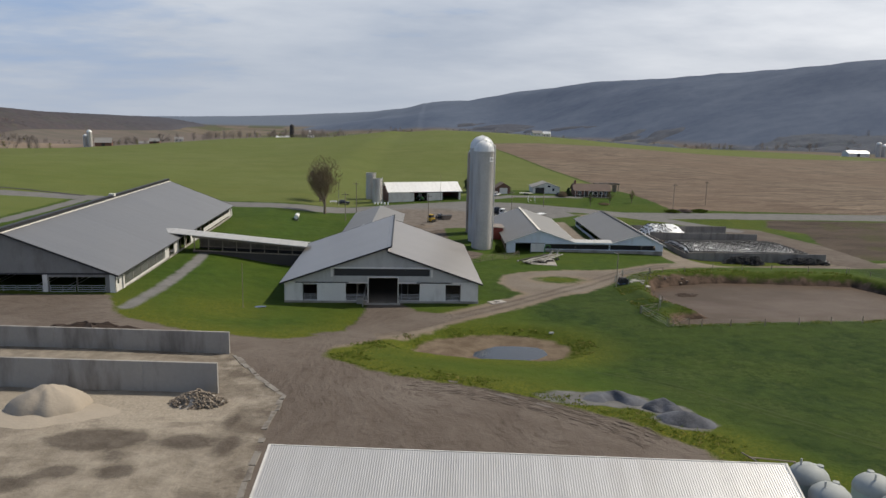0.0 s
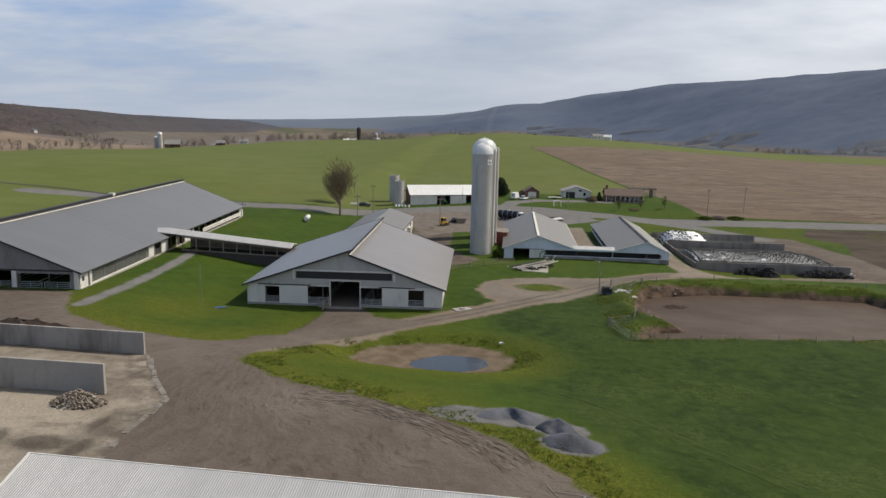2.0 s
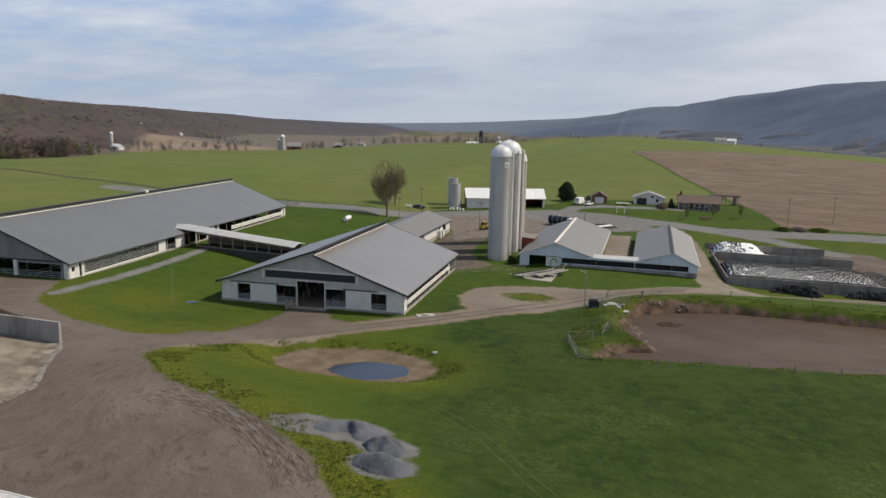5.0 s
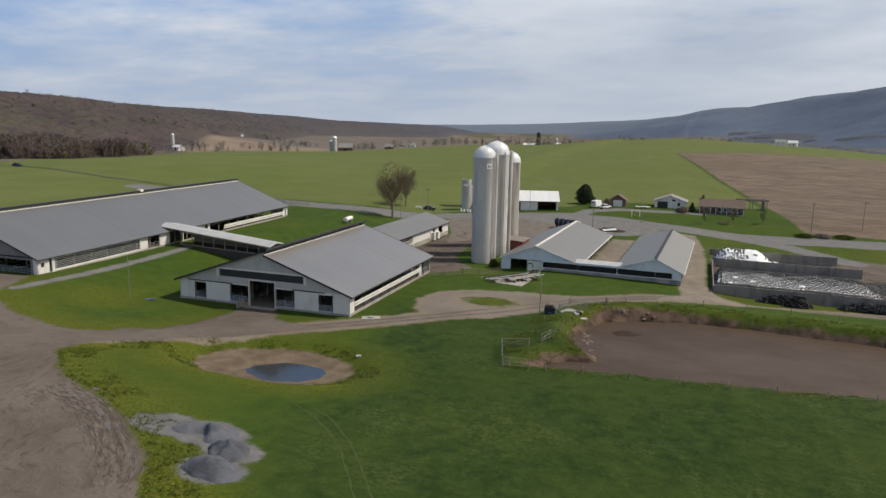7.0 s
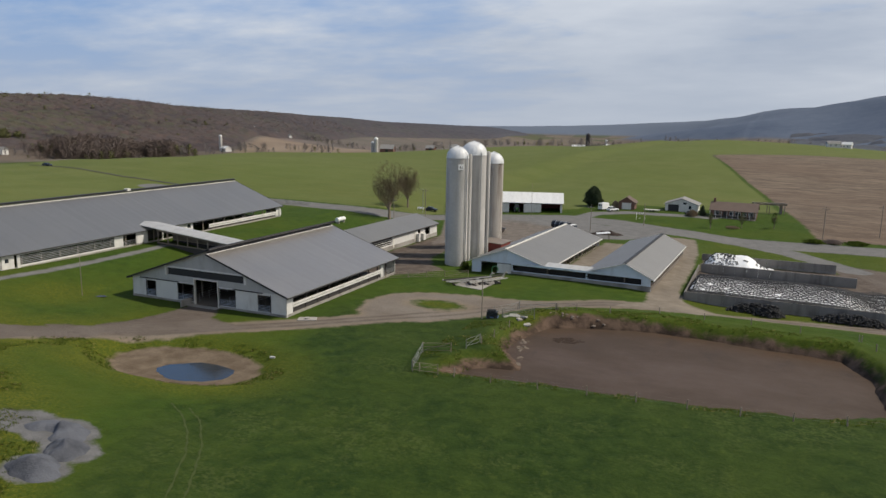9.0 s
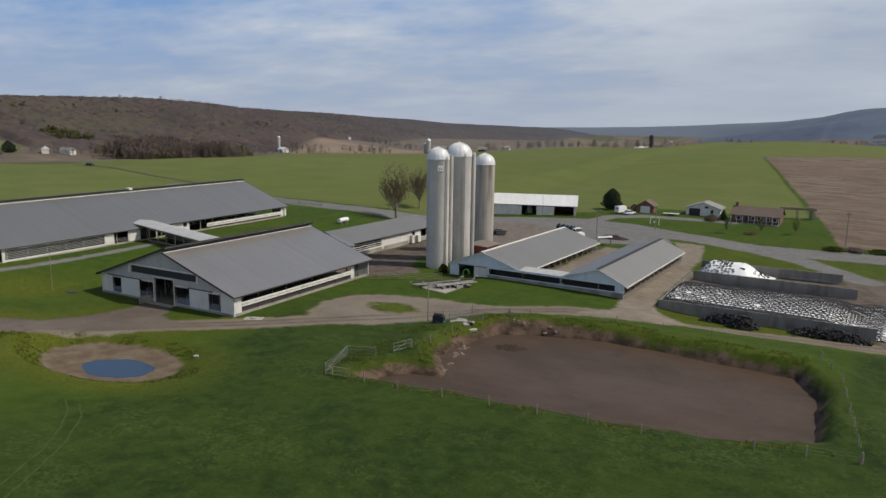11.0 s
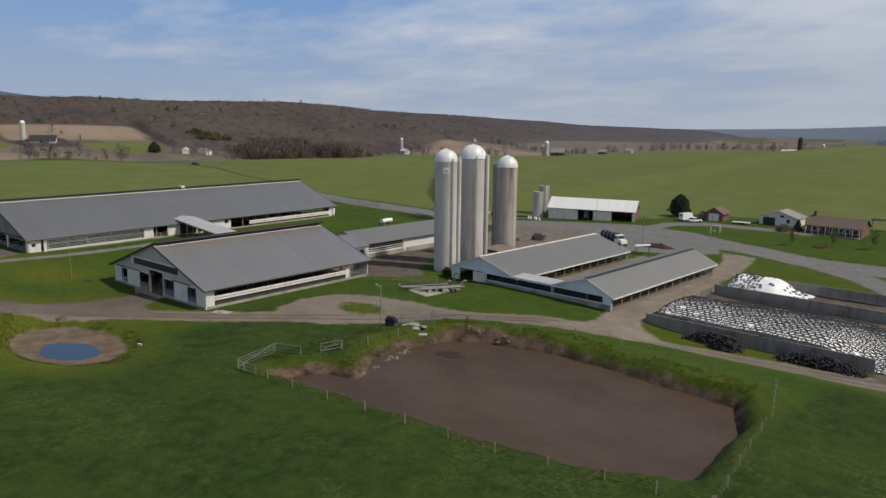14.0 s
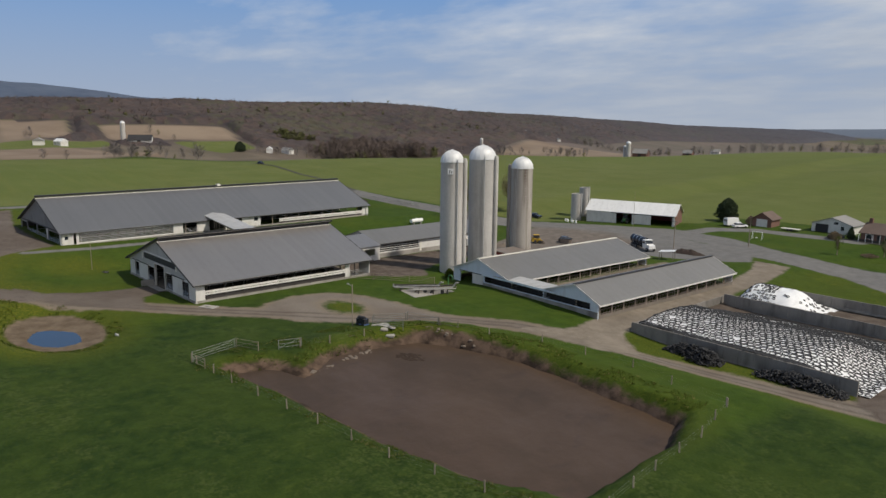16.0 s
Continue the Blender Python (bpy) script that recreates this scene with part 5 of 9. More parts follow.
def parlour():
    """The low milking wing behind the middle barn; origin at its front right corner."""
    b = thing("milking_parlour", -7.6, 170.3, 0.45, 0.6, "low white milking parlour wing with brownish metal roof", "barn")
    W, L, E, R = 13.5, 39.0, 3.55, 5.75
    xr = -W / 2
    k = (R - E) / (W / 2)
    slope("roof_plane", b, M["roof_h"], -W - 0.5, E - 0.5 * k, xr, R, -0.5, L + 0.4)
    slope("roof_plane", b, M["roof_h"], xr, R, 0.5, E - 0.5 * k, -0.5, L + 0.4)
    part("eave_trim", Acc().box(0.42, -0.5, E - 0.5 * k - 0.3, 0.5, L + 0.4, E - 0.5 * k - 0.13), M["trim"], b)
    w = Acc().wall(1, -0.2, 0.2, 0, L, 0.9, E - 0.1, [(0.9, 13.2, 1.2, 3.0), (27.2, 28.6, 0.9, 2.9), (31.5, 34.5, 1.0, 3.0)])
    part("side_wall", w, M["white"], b)
    part("side_plinth", Acc().box(-0.22, 0, -0.5, 0.06, L, 0.9), M["concrete"], b)
    for z in (1.5, 2.0, 2.5):
        part("side_rail", Acc().box(-0.12, 0.9, z, -0.04, 13.2, z + 0.14), M["white"], b)
    part("pilaster", Acc().box(0, 13.4, 0.3, 0.08, 14.0, E - 0.15), M["cream"], b)
    part("pilaster", Acc().box(0, 25.2, 0.3, 0.08, 25.8, E - 0.15), M["cream"], b)
    # dark wall added to give the shade seen through the openings
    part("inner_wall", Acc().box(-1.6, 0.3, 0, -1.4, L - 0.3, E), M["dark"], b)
    part("milk_cabinet", Acc().box(0.1, 26.0, 0, 0.9, 27.0, 2.1), M["white"], b)
    part("milk_cabinet", Acc().box(0.1, 29.0, 0, 0.8, 30.4, 1.8), M["white"], b)
    part("front_wall", Acc().wall(0, 0, 0.2, -W, 0, -0.4, E - 0.1, [(-9, -5, 0.3, 2.9)]).gable(0, 0.2, -W, 0, E - 0.1, xr, R), M["white"], b)
    part("back_wall", Acc().box(-W, L - 0.2, -0.4, 0, L, E - 0.1).gable(L - 0.2, 0.2, -W, 0, E - 0.1, xr, R), M["white"], b)
    part("west_wall", Acc().box(-W, 0, -0.4, -W + 0.2, L, E - 0.1), M["white"], b)
    part("roof_hatch", Acc().slab((-10.6, 4, E + 2.2 * k), (-8.6, 4, E + 4.2 * k + 0.35), (-8.6, 5.4, E + 4.2 * k + 0.35), (-10.6, 5.4, E + 2.2 * k), 0.08), M["roof_white"], b)
    # link roof to the barn
    c = thing("link_shed", -9.6, 158.6, 0.4, 2.0, "small link shed with a grey metal gable roof", "shed")
    slope("roof_plane", c, M["roof"], -9.0, 3.4, -2.5, 5.3, 0, 11.6)
    slope("roof_plane", c, M["roof"], -2.5, 5.3, 4.6, 3.4, 0, 11.6)
    part("side_wall", Acc().wall(1, 4.1, 0.2, 0, 11.4, -0.3, 3.35, [(1.5, 5, 0, 2.7), (7, 10, 1.2, 2.7)]), M["white"], c)
    part("side_wall", Acc().box(-8.7, 0, -0.3, -8.5, 11.4, 3.3), M["white"], c)
    part("gable_end", Acc().gable(11.3, 0.15, -8.7, 4.3, 3.3, -2.5, 5.2), M["white"], c)


def heifer_barn():
    """The U-shaped barn beside the silos: two gabled wings and a low front between them."""
    b = thing("heifer_barn", 18.9, 172.2, -0.3, -0.5, "U-shaped pale blue barn with two metal-roofed feeding wings", "barn")
    E, L = 2.75, 44.5
    wings = ((0.0, 17.2, 8.0, 5.75), (25.5, 38.6, 33.4, 5.2))
    for n, (x0, x1, xr, R) in enumerate(wings):
        kl, kr = (R - E) / (xr - x0), (R - E) / (x1 - xr)
        slope("roof_plane", b, M["roof_h"], x0 - 0.5, E - 0.5 * kl, xr, R, -0.4, L + 0.4, label="dull metal roof plane")
        slope("roof_plane", b, M["roof_h"], xr, R, x1 + 0.7, E - 0.7 * kr, -0.4, L + 0.4, label="dull metal roof plane")
        part("ridge_cap", Acc().slab((xr - 0.3, -0.4, R + 0.10), (xr + 0.3, -0.4, R + 0.10), (xr + 0.3, L + 0.4, R + 0.10), (xr - 0.3, L + 0.4, R + 0.10), 0.14), M["cream" if n == 0 else "trim"], b)
        part("ridge_slot", Acc().box(xr - 0.35, -0.4, R - 0.1, xr - 0.3, L + 0.4, R + 0.1), M["trim"], b)
        for y in (-0.46, L + 0.4):
            part("rake_trim", Acc().slab((x0 - 0.5, y, E - 0.5 * kl + 0.05), (xr, y, R + 0.05), (xr, y + 0.07, R + 0.05), (x0 - 0.5, y + 0.07, E - 0.5 * kl + 0.05), 0.24).slab((xr, y, R + 0.05), (x1 + 0.7, y, E - 0.7 * kr + 0.05), (x1 + 0.7, y + 0.07, E - 0.7 * kr + 0.05), (xr, y + 0.07, R + 0.05), 0.24), M["white"], b)
        part("eave_trim", Acc().box(x1 + 0.62, -0.4, E - 0.7 * kr - 0.25, x1 + 0.72, L + 0.4, E - 0.7 * kr + 0.03), M["white"], b)
        holes = [(2.2, 6.0, -1.4, 2.4)] if n == 0 else [(25.5, 36.8, 1.15, 2.35)]
        part("front_wall", Acc().wall(0, 0, 0.2, x0, x1, -1.5, E - 0.02, holes + ([(9.6, 17.2, 1.15, 2.35)] if n == 0 else [])).gable(0, 0.2, x0, x1, E - 0.02, xr, R - 0.05), M["blue_wall"], b, "pale blue-grey gable wall")
        part("back_wall", Acc().wall(0, L - 0.2, 0.2, x0, x1, -0.4, E - 0.02, [(x0 + 2, x1 - 2, 0, 2.1)]).gable(L - 0.2, 0.2, x0, x1, E - 0.02, xr, R - 0.05), M["blue_wall"], b)
        part("west_wall", Acc().wall(1, x0, 0.2, 0.2, L - 0.2, -0.4, E - 0.02, [(1, L - 1, 1.0, 2.1)]), M["wood" if n == 0 else "blue_wall"], b)
        part("barn_floor", Acc().box(x0 + 0.3, 0.3, -0.5, x1 - 0.2, L - 0.3, 0.02), M["interior"], b)
        part("feed_kerb", Acc().box(x1 - 0.15, 0.2, -0.6, x1 + 0.05, L, 0.5), M["interior"], b)
        # dark sheet along the middle stands in for the wing's indoor shade
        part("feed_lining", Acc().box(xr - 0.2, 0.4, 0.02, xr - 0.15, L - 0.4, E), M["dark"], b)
        for y in np.arange(0.3, L, 3.4):
            part("post", Acc().box(x1 - 0.12, y, 0.4, x1 + 0.08, y + 0.2, E - 0.1), M["wood"], b)
            part("inner_post", Acc().box(xr - 0.1, y, 0, xr + 0.1, y + 0.2, R - 0.3), M["wood"], b)
        a = Acc()
        for z in (0.75, 1.45):
            a.tube((x1, 0.4, z), (x1, L - 0.2, z), 0.045, n=5)
        for y in np.arange(0.6, L - 0.4, 0.8):
            a.tube((x1, y, 0.45), (x1 + 0.06, y + 0.2, 1.45), 0.03, n=4)
        part("head_rail", a, M["rust"], b, "row of slanted feed-bunk head rails")
    # dark sheet behind the front slot, in place of the shade inside
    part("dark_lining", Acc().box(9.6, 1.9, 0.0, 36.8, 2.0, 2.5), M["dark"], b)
    part("door_leaf", Acc().box(6.1, -0.12, -0.7, 9.3, -0.03, 2.45), M["white"], b, "white sliding door pushed open")
    part("door_track", Acc().box(2.0, -0.16, 2.45, 9.5, -0.04, 2.56), M["trim"], b)
    part("link_wall", Acc().wall(0, 0, 0.2, 17.2, 25.5, -0.4, E - 0.02, [(17.2, 25.5, 1.15, 2.35)]), M["blue_wall"], b)
    part("link_roof", Acc().slab((12.2, -0.5, E + 0.14), (28.6, -0.5, E + 0.14), (26.0, 3.6, E + 0.30), (16.6, 3.6, E + 0.30), 0.08), M["roof_link"], b, "pale sheet roof of the low front link")
    part("fascia", Acc().box(9.4, -0.56, E - 0.2, 30.2, -0.5, E + 0.18), M["blue_wall"], b)
    part("slot_rail", Acc().box(9.6, 0.05, 1.62, 36.8, 0.1, 1.72), M["trim"], b)
    part("plinth", Acc().box(9.2, -0.08, -0.5, 38.6, 0.0, 1.0), M["precast"], b)
    part("corner_panel", Acc().box(37.2, -0.06, -0.4, 38.62, 0.0, E), M["blue_wall"], b)


def near_shed():
    """The tall open shed in front; only its bright mono-pitch roof shows."""
    b = thing("commodity_shed", -9.7, 41.7, 3.6, -3.1, "tall shed with a bright ribbed galvanised mono-pitch roof", "shed")
    L, D, H, m = 31.7, 13.0, 7.8, 0.33
    a = Acc()
    a.v = []
    w = 0.9144
    prof = [(0, 0)]
    for r in range(6):
        c = 0.1524 * r + 0.02
        prof += [(c, 0), (c + 0.018, 0.03), (c + 0.05, 0.03), (c + 0.068, 0)]
    prof += [(w, 0)]
    n = len(prof)
    a.v = [(x, 0.3, z + 0.3 * m) for x, z in prof] + [(x, -D, z - D * m) for x, z in prof] + [(x, 0.3, z - 0.02 + 0.3 * m) for x, z in prof] + [(x, -D, z - 0.02 - D * m) for x, z in prof]
    a.f = [(n + i, n + i + 1, i + 1, i) for i in range(n - 1)] + [(2 * n + i, 2 * n + i + 1, 3 * n + i + 1, 3 * n + i) for i in range(n - 1)] + [(i, i + 1, 2 * n + i + 1, 2 * n + i) for i in range(n - 1)]
    me = a.mesh("roof_sheet")
    me.materials.append(M["roof_near"])
    for i in range(35):
        o = new("roof_sheet", me)
        o.parent = b
        o.matrix_basis = pose(-0.15 + i * w, 0, H + (0.004 if i % 2 else 0))
    part("eave_trim", Acc().box(-0.2, 0.3, H - 0.16 + 0.1, L + 0.2, 0.38, H + 0.3 * m + 0.05), M["white"], b)
    part("verge_trim", Acc().slab((-0.25, -D, H - D * m + 0.07), (-0.12, -D, H - D * m + 0.07), (-0.12, 0.35, H + 0.17), (-0.25, 0.35, H + 0.17), 0.25), M["white"], b)
    part("verge_trim", Acc().slab((L + 0.12, -D, H - D * m + 0.07), (L + 0.25, -D, H - D * m + 0.07), (L + 0.25, 0.35, H + 0.17), (L + 0.12, 0.35, H + 0.17), 0.25), M["white"], b)
    part("side_wall", Acc().box(0, -D + 0.5, -1, 0.2, -0.3, H - D * m - 0.3), M["grey_wall"], b)
    part("side_wall", Acc().box(L - 0.2, -D + 0.5, -1, L, -0.3, H - D * m - 0.3), M["grey_wall"], b)
    part("back_wall", Acc().box(0, -D + 0.3, -1, L, -D + 0.5, H - D * m - 0.3), M["grey_wall"], b)
    for i in range(7):
        part("post", Acc().box(i * (L - 0.3) / 6, -0.25, -1, i * (L - 0.3) / 6 + 0.25, 0.0, H - 0.1), M["wood"], b)


barn_middle()
barn_long()
walkway()
parlour()
heifer_barn()
near_shed()


# ---- silos ----
def silo(x, y, z, r, wall, dome, mat, chute_deg, label):
    s = thing("tower_silo", x, y, z, 0, label, "silo", "tower silos")
    part("barrel", Acc().lathe([(r, -0.6), (r, wall)], 40), mat, s, smooth=True)
    hoop = Acc().lathe([(r, -0.02), (r + 0.025, -0.012), (r + 0.025, 0.012), (r, 0.02)], 40).mesh("hoop")
    hoop.materials.append(M["stave"])
    h = 0.5
    while h < wall - 0.2:
        o = new("hoop", hoop)
        o.parent = s
        o.matrix_basis = pose(0, 0, h)
        h += 0.45 + 0.25 * h / wall
    a = Acc()
    prof = [(r + 0.08, wall - 0.15), (r + 0.1, wall), (r + 0.02, wall + 0.02)]
    for i in range(1, 9):
        t = i / 8 * math.pi / 2
        prof.append((max(r * math.cos(t), 0.12), wall + dome * math.sin(t)))
    a.lathe(prof, 40)
    part("dome", a, M["dome"], s, "white ribbed metal dome", smooth=True)
    ribs = Acc()
    for i in range(20):
        c = 2 * math.pi * i / 20
        pts = [((r * math.cos(t) + 0.02) * math.cos(c), (r * math.cos(t) + 0.02) * math.sin(c), wall + dome * math.sin(t) + 0.02) for t in [j / 6 * math.pi / 2 * 0.97 for j in range(7)]]
        for p, q in zip(pts, pts[1:]):
            ribs.tube(p, q, 0.035, n=4, cap=False)
    part("dome_ribs", ribs, M["dome"], s)
    part("dome_cap", Acc().lathe([(0.3, wall + dome - 0.03), (0.26, wall + dome + 0.15), (0.01, wall + dome + 0.2)], 16), M["dome"], s)
    c = radians(chute_deg)
    cx, cy = (r + 0.4) * math.cos(c), (r + 0.4) * math.sin(c)
    part("chute", Acc().lathe([(0.48, 0.8), (0.48, wall + 0.3), (0.3, wall + 0.75), (0.02, wall + 0.85)], 16, cx, cy), mat, s, "half-round unloading chute", smooth=True)
    c2 = c + radians(70)
    lx, ly = (r + 0.18) * math.cos(c2), (r + 0.18) * math.sin(c2)
    tx, ty = -math.sin(c2) * 0.22, math.cos(c2) * 0.22
    lad = Acc().tube((lx + tx, ly + ty, 2), (lx + tx, ly + ty, wall + 0.4), 0.03, n=4).tube((lx - tx, ly - ty, 2), (lx - tx, ly - ty, wall + 0.4), 0.03, n=4)
    for h in np.arange(2.2, wall, 0.4):
        lad.tube((lx + tx, ly + ty, h), (lx - tx, ly - ty, h), 0.02, n=4, cap=False)
    part("ladder", lad, M["steel"], s)
    c3 = c - radians(55)
    part("fill_pipe", Acc().tube(((r + 0.25) * math.cos(c3), (r + 0.25) * math.sin(c3), 0), ((r + 0.25) * math.cos(c3), (r + 0.25) * math.sin(c3), wall + 0.5), 0.13, n=8), M["steel"], s)
    return s


s1 = silo(13.0, 176.4, -0.1, 2.5, 24.4, 2.5, M["stave"], 40, "tall grey concrete stave silo with white dome")
s2 = silo(13.1, 185.4, 0.0, 3.05, 24.7, 3.0, M["stave"], 20, "wide grey concrete stave silo with white dome")
s3 = silo(12.9, 198.5, 0.2, 2.55, 22.0, 2.6, M["stave_old"], 215, "brown-stained concrete stave silo with white dome")
# the pale square plate near the top of the first silo
for s in (s1,):
    c = radians(-48)
    u = Vector((-math.sin(c), math.cos(c), 0))
    o = Vector((math.cos(c), math.sin(c), 0))
    q = [o * 2.53 + u * a + Vector((0, 0, 22.4 + b)) for a, b in ((-0.6, -0.6), (0.6, -0.6), (0.6, 0.6), (-0.6, 0.6))]
    a = Acc().hexa([q[0], q[1], q[1] + o * 0.06, q[0] + o * 0.06, q[3], q[2], q[2] + o * 0.06, q[3] + o * 0.06])
    plate = part("square_plate", a, M["white_gloss"], s, "white square plate with dark strokes")
    q2 = lambda a, b: o * 2.595 + u * a + Vector((0, 0, 22.4 + b))
    for pts in (((-0.35, -0.35), (-0.15, -0.35), (0.0, 0.3), (-0.2, 0.3)), ((0.1, -0.35), (0.3, -0.35), (0.4, 0.1), (0.2, 0.1))):
        f = [q2(*p) for p in pts]
        part("stroke", Acc().hexa([f[0], f[1], f[1] + o * 0.01, f[0] + o * 0.01, f[3], f[2], f[2] + o * 0.01, f[3] + o * 0.01]), M["trim"], plate)


def small_silo(x, y, z, r, h, label):
    s = thing("small_silo", x, y, z, 0, label, "silo", "small silos")
    part("barrel", Acc().lathe([(r, -0.5), (r, h), (r - 0.15, h + 0.02), (r - 0.15, h - 1.2), (0.01, h - 1.2)], 28), M["stave"], s, smooth=True)
    hoop = Acc().lathe([(r, -0.02), (r + 0.025, 0), (r, 0.02)], 28).mesh("hoop")
    hoop.materials.append(M["steel"])
    for i in np.arange(0.5, h, 0.6):
        o = new("hoop", hoop)
        o.parent = s
        o.matrix_basis = pose(0, 0, i)
    part("pipe", Acc().tube((r + 0.15, 0, 0), (r + 0.15, 0, h + 0.4), 0.1), M["steel"], s)


small_silo(-22.4, 266.0, 0.8, 1.75, 10.6, "small roofless concrete silo, the taller of a pair")
small_silo(-19.3, 258.2, 0.8, 1.75, 9.2, "small roofless concrete silo, the shorter of a pair")


# ---- bunker silos and commodity bays ----
def jersey_wall(x0, y0, x1, y1, z0, z1, label, joint=2.4, thick=0.35, group="bunker walls", end=None):
    """A precast concrete wall of upright panels, with a splayed foot."""
    L = math.hypot(x1 - x0, y1 - y0)
    w = thing("bunker_wall", x0, y0, 0, math.degrees(math.atan2(y1 - y0, x1 - x0)), label, "wall", group)
    n = max(1, round(L / joint))
    a = Acc()
    d, h, t = L / n - 0.03, z1 - z0, thick
    prof = [(-t / 2 - 0.25, 0), (t / 2 + 0.25, 0), (t / 2, 0.5), (t / 2 * 0.75, h), (-t / 2 * 0.75, h), (-t / 2, 0.5)]
    m = len(prof)
    a.add([(0, p, q) for p, q in prof] + [(d, p, q) for p, q in prof], [tuple(range(m)), tuple(range(2 * m - 1, m - 1, -1))] + [(i, m + i, m + (i + 1) % m, (i + 1) % m) for i in range(m)])
    me = a.mesh("panel")
    me.materials.append(M["bunker" if group == "bunker walls" else "precast"])
    for i in range(n):
        o = new("panel", me)
        o.parent = w
        tall = 1.0 if end is None else 1.0 + (end - z1) / h * i / (n - 1)
        o.matrix_basis = pose(i * L / n, 0.006 * (i % 3 - 1), z0 + 0.012 * (i % 2)) @ Matrix.Diagonal((1, 1, tall, 1))
    return w


jersey_wall(64.0, 172.6, 98.9, 172.8, -2.0, 0.45, "stained grey precast concrete bunker wall beside tyre heaps")
jersey_wall(63.8, 202.6, 95.5, 203.6, -2.0, 0.75, "stained grey precast concrete wall between two bunkers", end=0.5)
jersey_wall(62.4, 217.8, 92.3, 218.2, -1.6, 0.5, "grey precast concrete wall closing the bunkers")
jersey_wall(63.2, 204, 63.9, 173, -1.8, 0.15, "low concrete end wall of the bunkers", thick=0.3)
jersey_wall(-52, 83.4, -23.7, 82.1, 3.0, 6.35, "smooth grey concrete bay wall with stained foot", joint=7.0, thick=0.4, group="commodity bay walls")
jersey_wall(-52, 70.8, -21.4, 69.6, 3.1, 6.95, "smooth grey concrete bay wall behind a sand heap", joint=7.0, thick=0.4, group="commodity bay walls")


def mound_z(x, y):
    """The covered silage: crowned across, falling to the open east end."""
    e = sm(99.3, 90.5, x) * sm(62.5, 65.5, x)
    across = np.clip(1 - ((y - 182.5) / 11.0) ** 2, 0, 1)
    return -1.75 + (1.9 * sm(203.0, 187.0, y) + 1.25 * across) * (0.12 + 0.88 * e) + wobble(x, y, 2.6, 0.12)


def tyre_field(xy, height, tilt, name, label, rnd, R=0.25, r=0.085, flat=0.95):
    """Many tyres lying on a surface, joined."""
    nu, nv = 10, 5
    u, v = np.meshgrid(np.arange(nu) / nu * 2 * np.pi, np.arange(nv) / nv * 2 * np.pi, indexing="ij")
    ring = np.stack([(R + r * np.cos(v)) * np.cos(u), (R + r * np.cos(v)) * np.sin(u), r * flat * np.sin(v)], -1).reshape(-1, 3)
    faces = np.array([(i * nv + j, ((i + 1) % nu) * nv + j, ((i + 1) % nu) * nv + (j + 1) % nv, i * nv + (j + 1) % nv) for i in range(nu) for j in range(nv)])
    a = Acc()
    vs, fs = [], []
    for n, (x, y) in enumerate(xy):
        z = height(x, y)
        if tilt is None:
            e = 0.2
            nx, ny = -(height(x + e, y) - z) / e, -(height(x, y + e) - z) / e
            rot = Vector((nx, ny, 1)).to_track_quat("Z", "Y")
        else:
            rot = Euler((rnd.uniform(-tilt, tilt), rnd.uniform(-tilt, tilt), rnd.uniform(0, 6))).to_quaternion()
        mat = np.array(rot.to_matrix()) * rnd.uniform(0.88, 1.15)
        vs.append(ring @ mat.T + np.array([x, y, z + 0.09 * flat]))
        fs.append(faces + n * nu * nv)
    vs, fs = np.concatenate(vs), np.concatenate(fs)
    a.v, a.f = [tuple(p) for p in vs.tolist()], [tuple(f) for f in fs.tolist()]
    return single(name, a, M["rubber"], label, "tyres", kind="stuff", smooth=True)


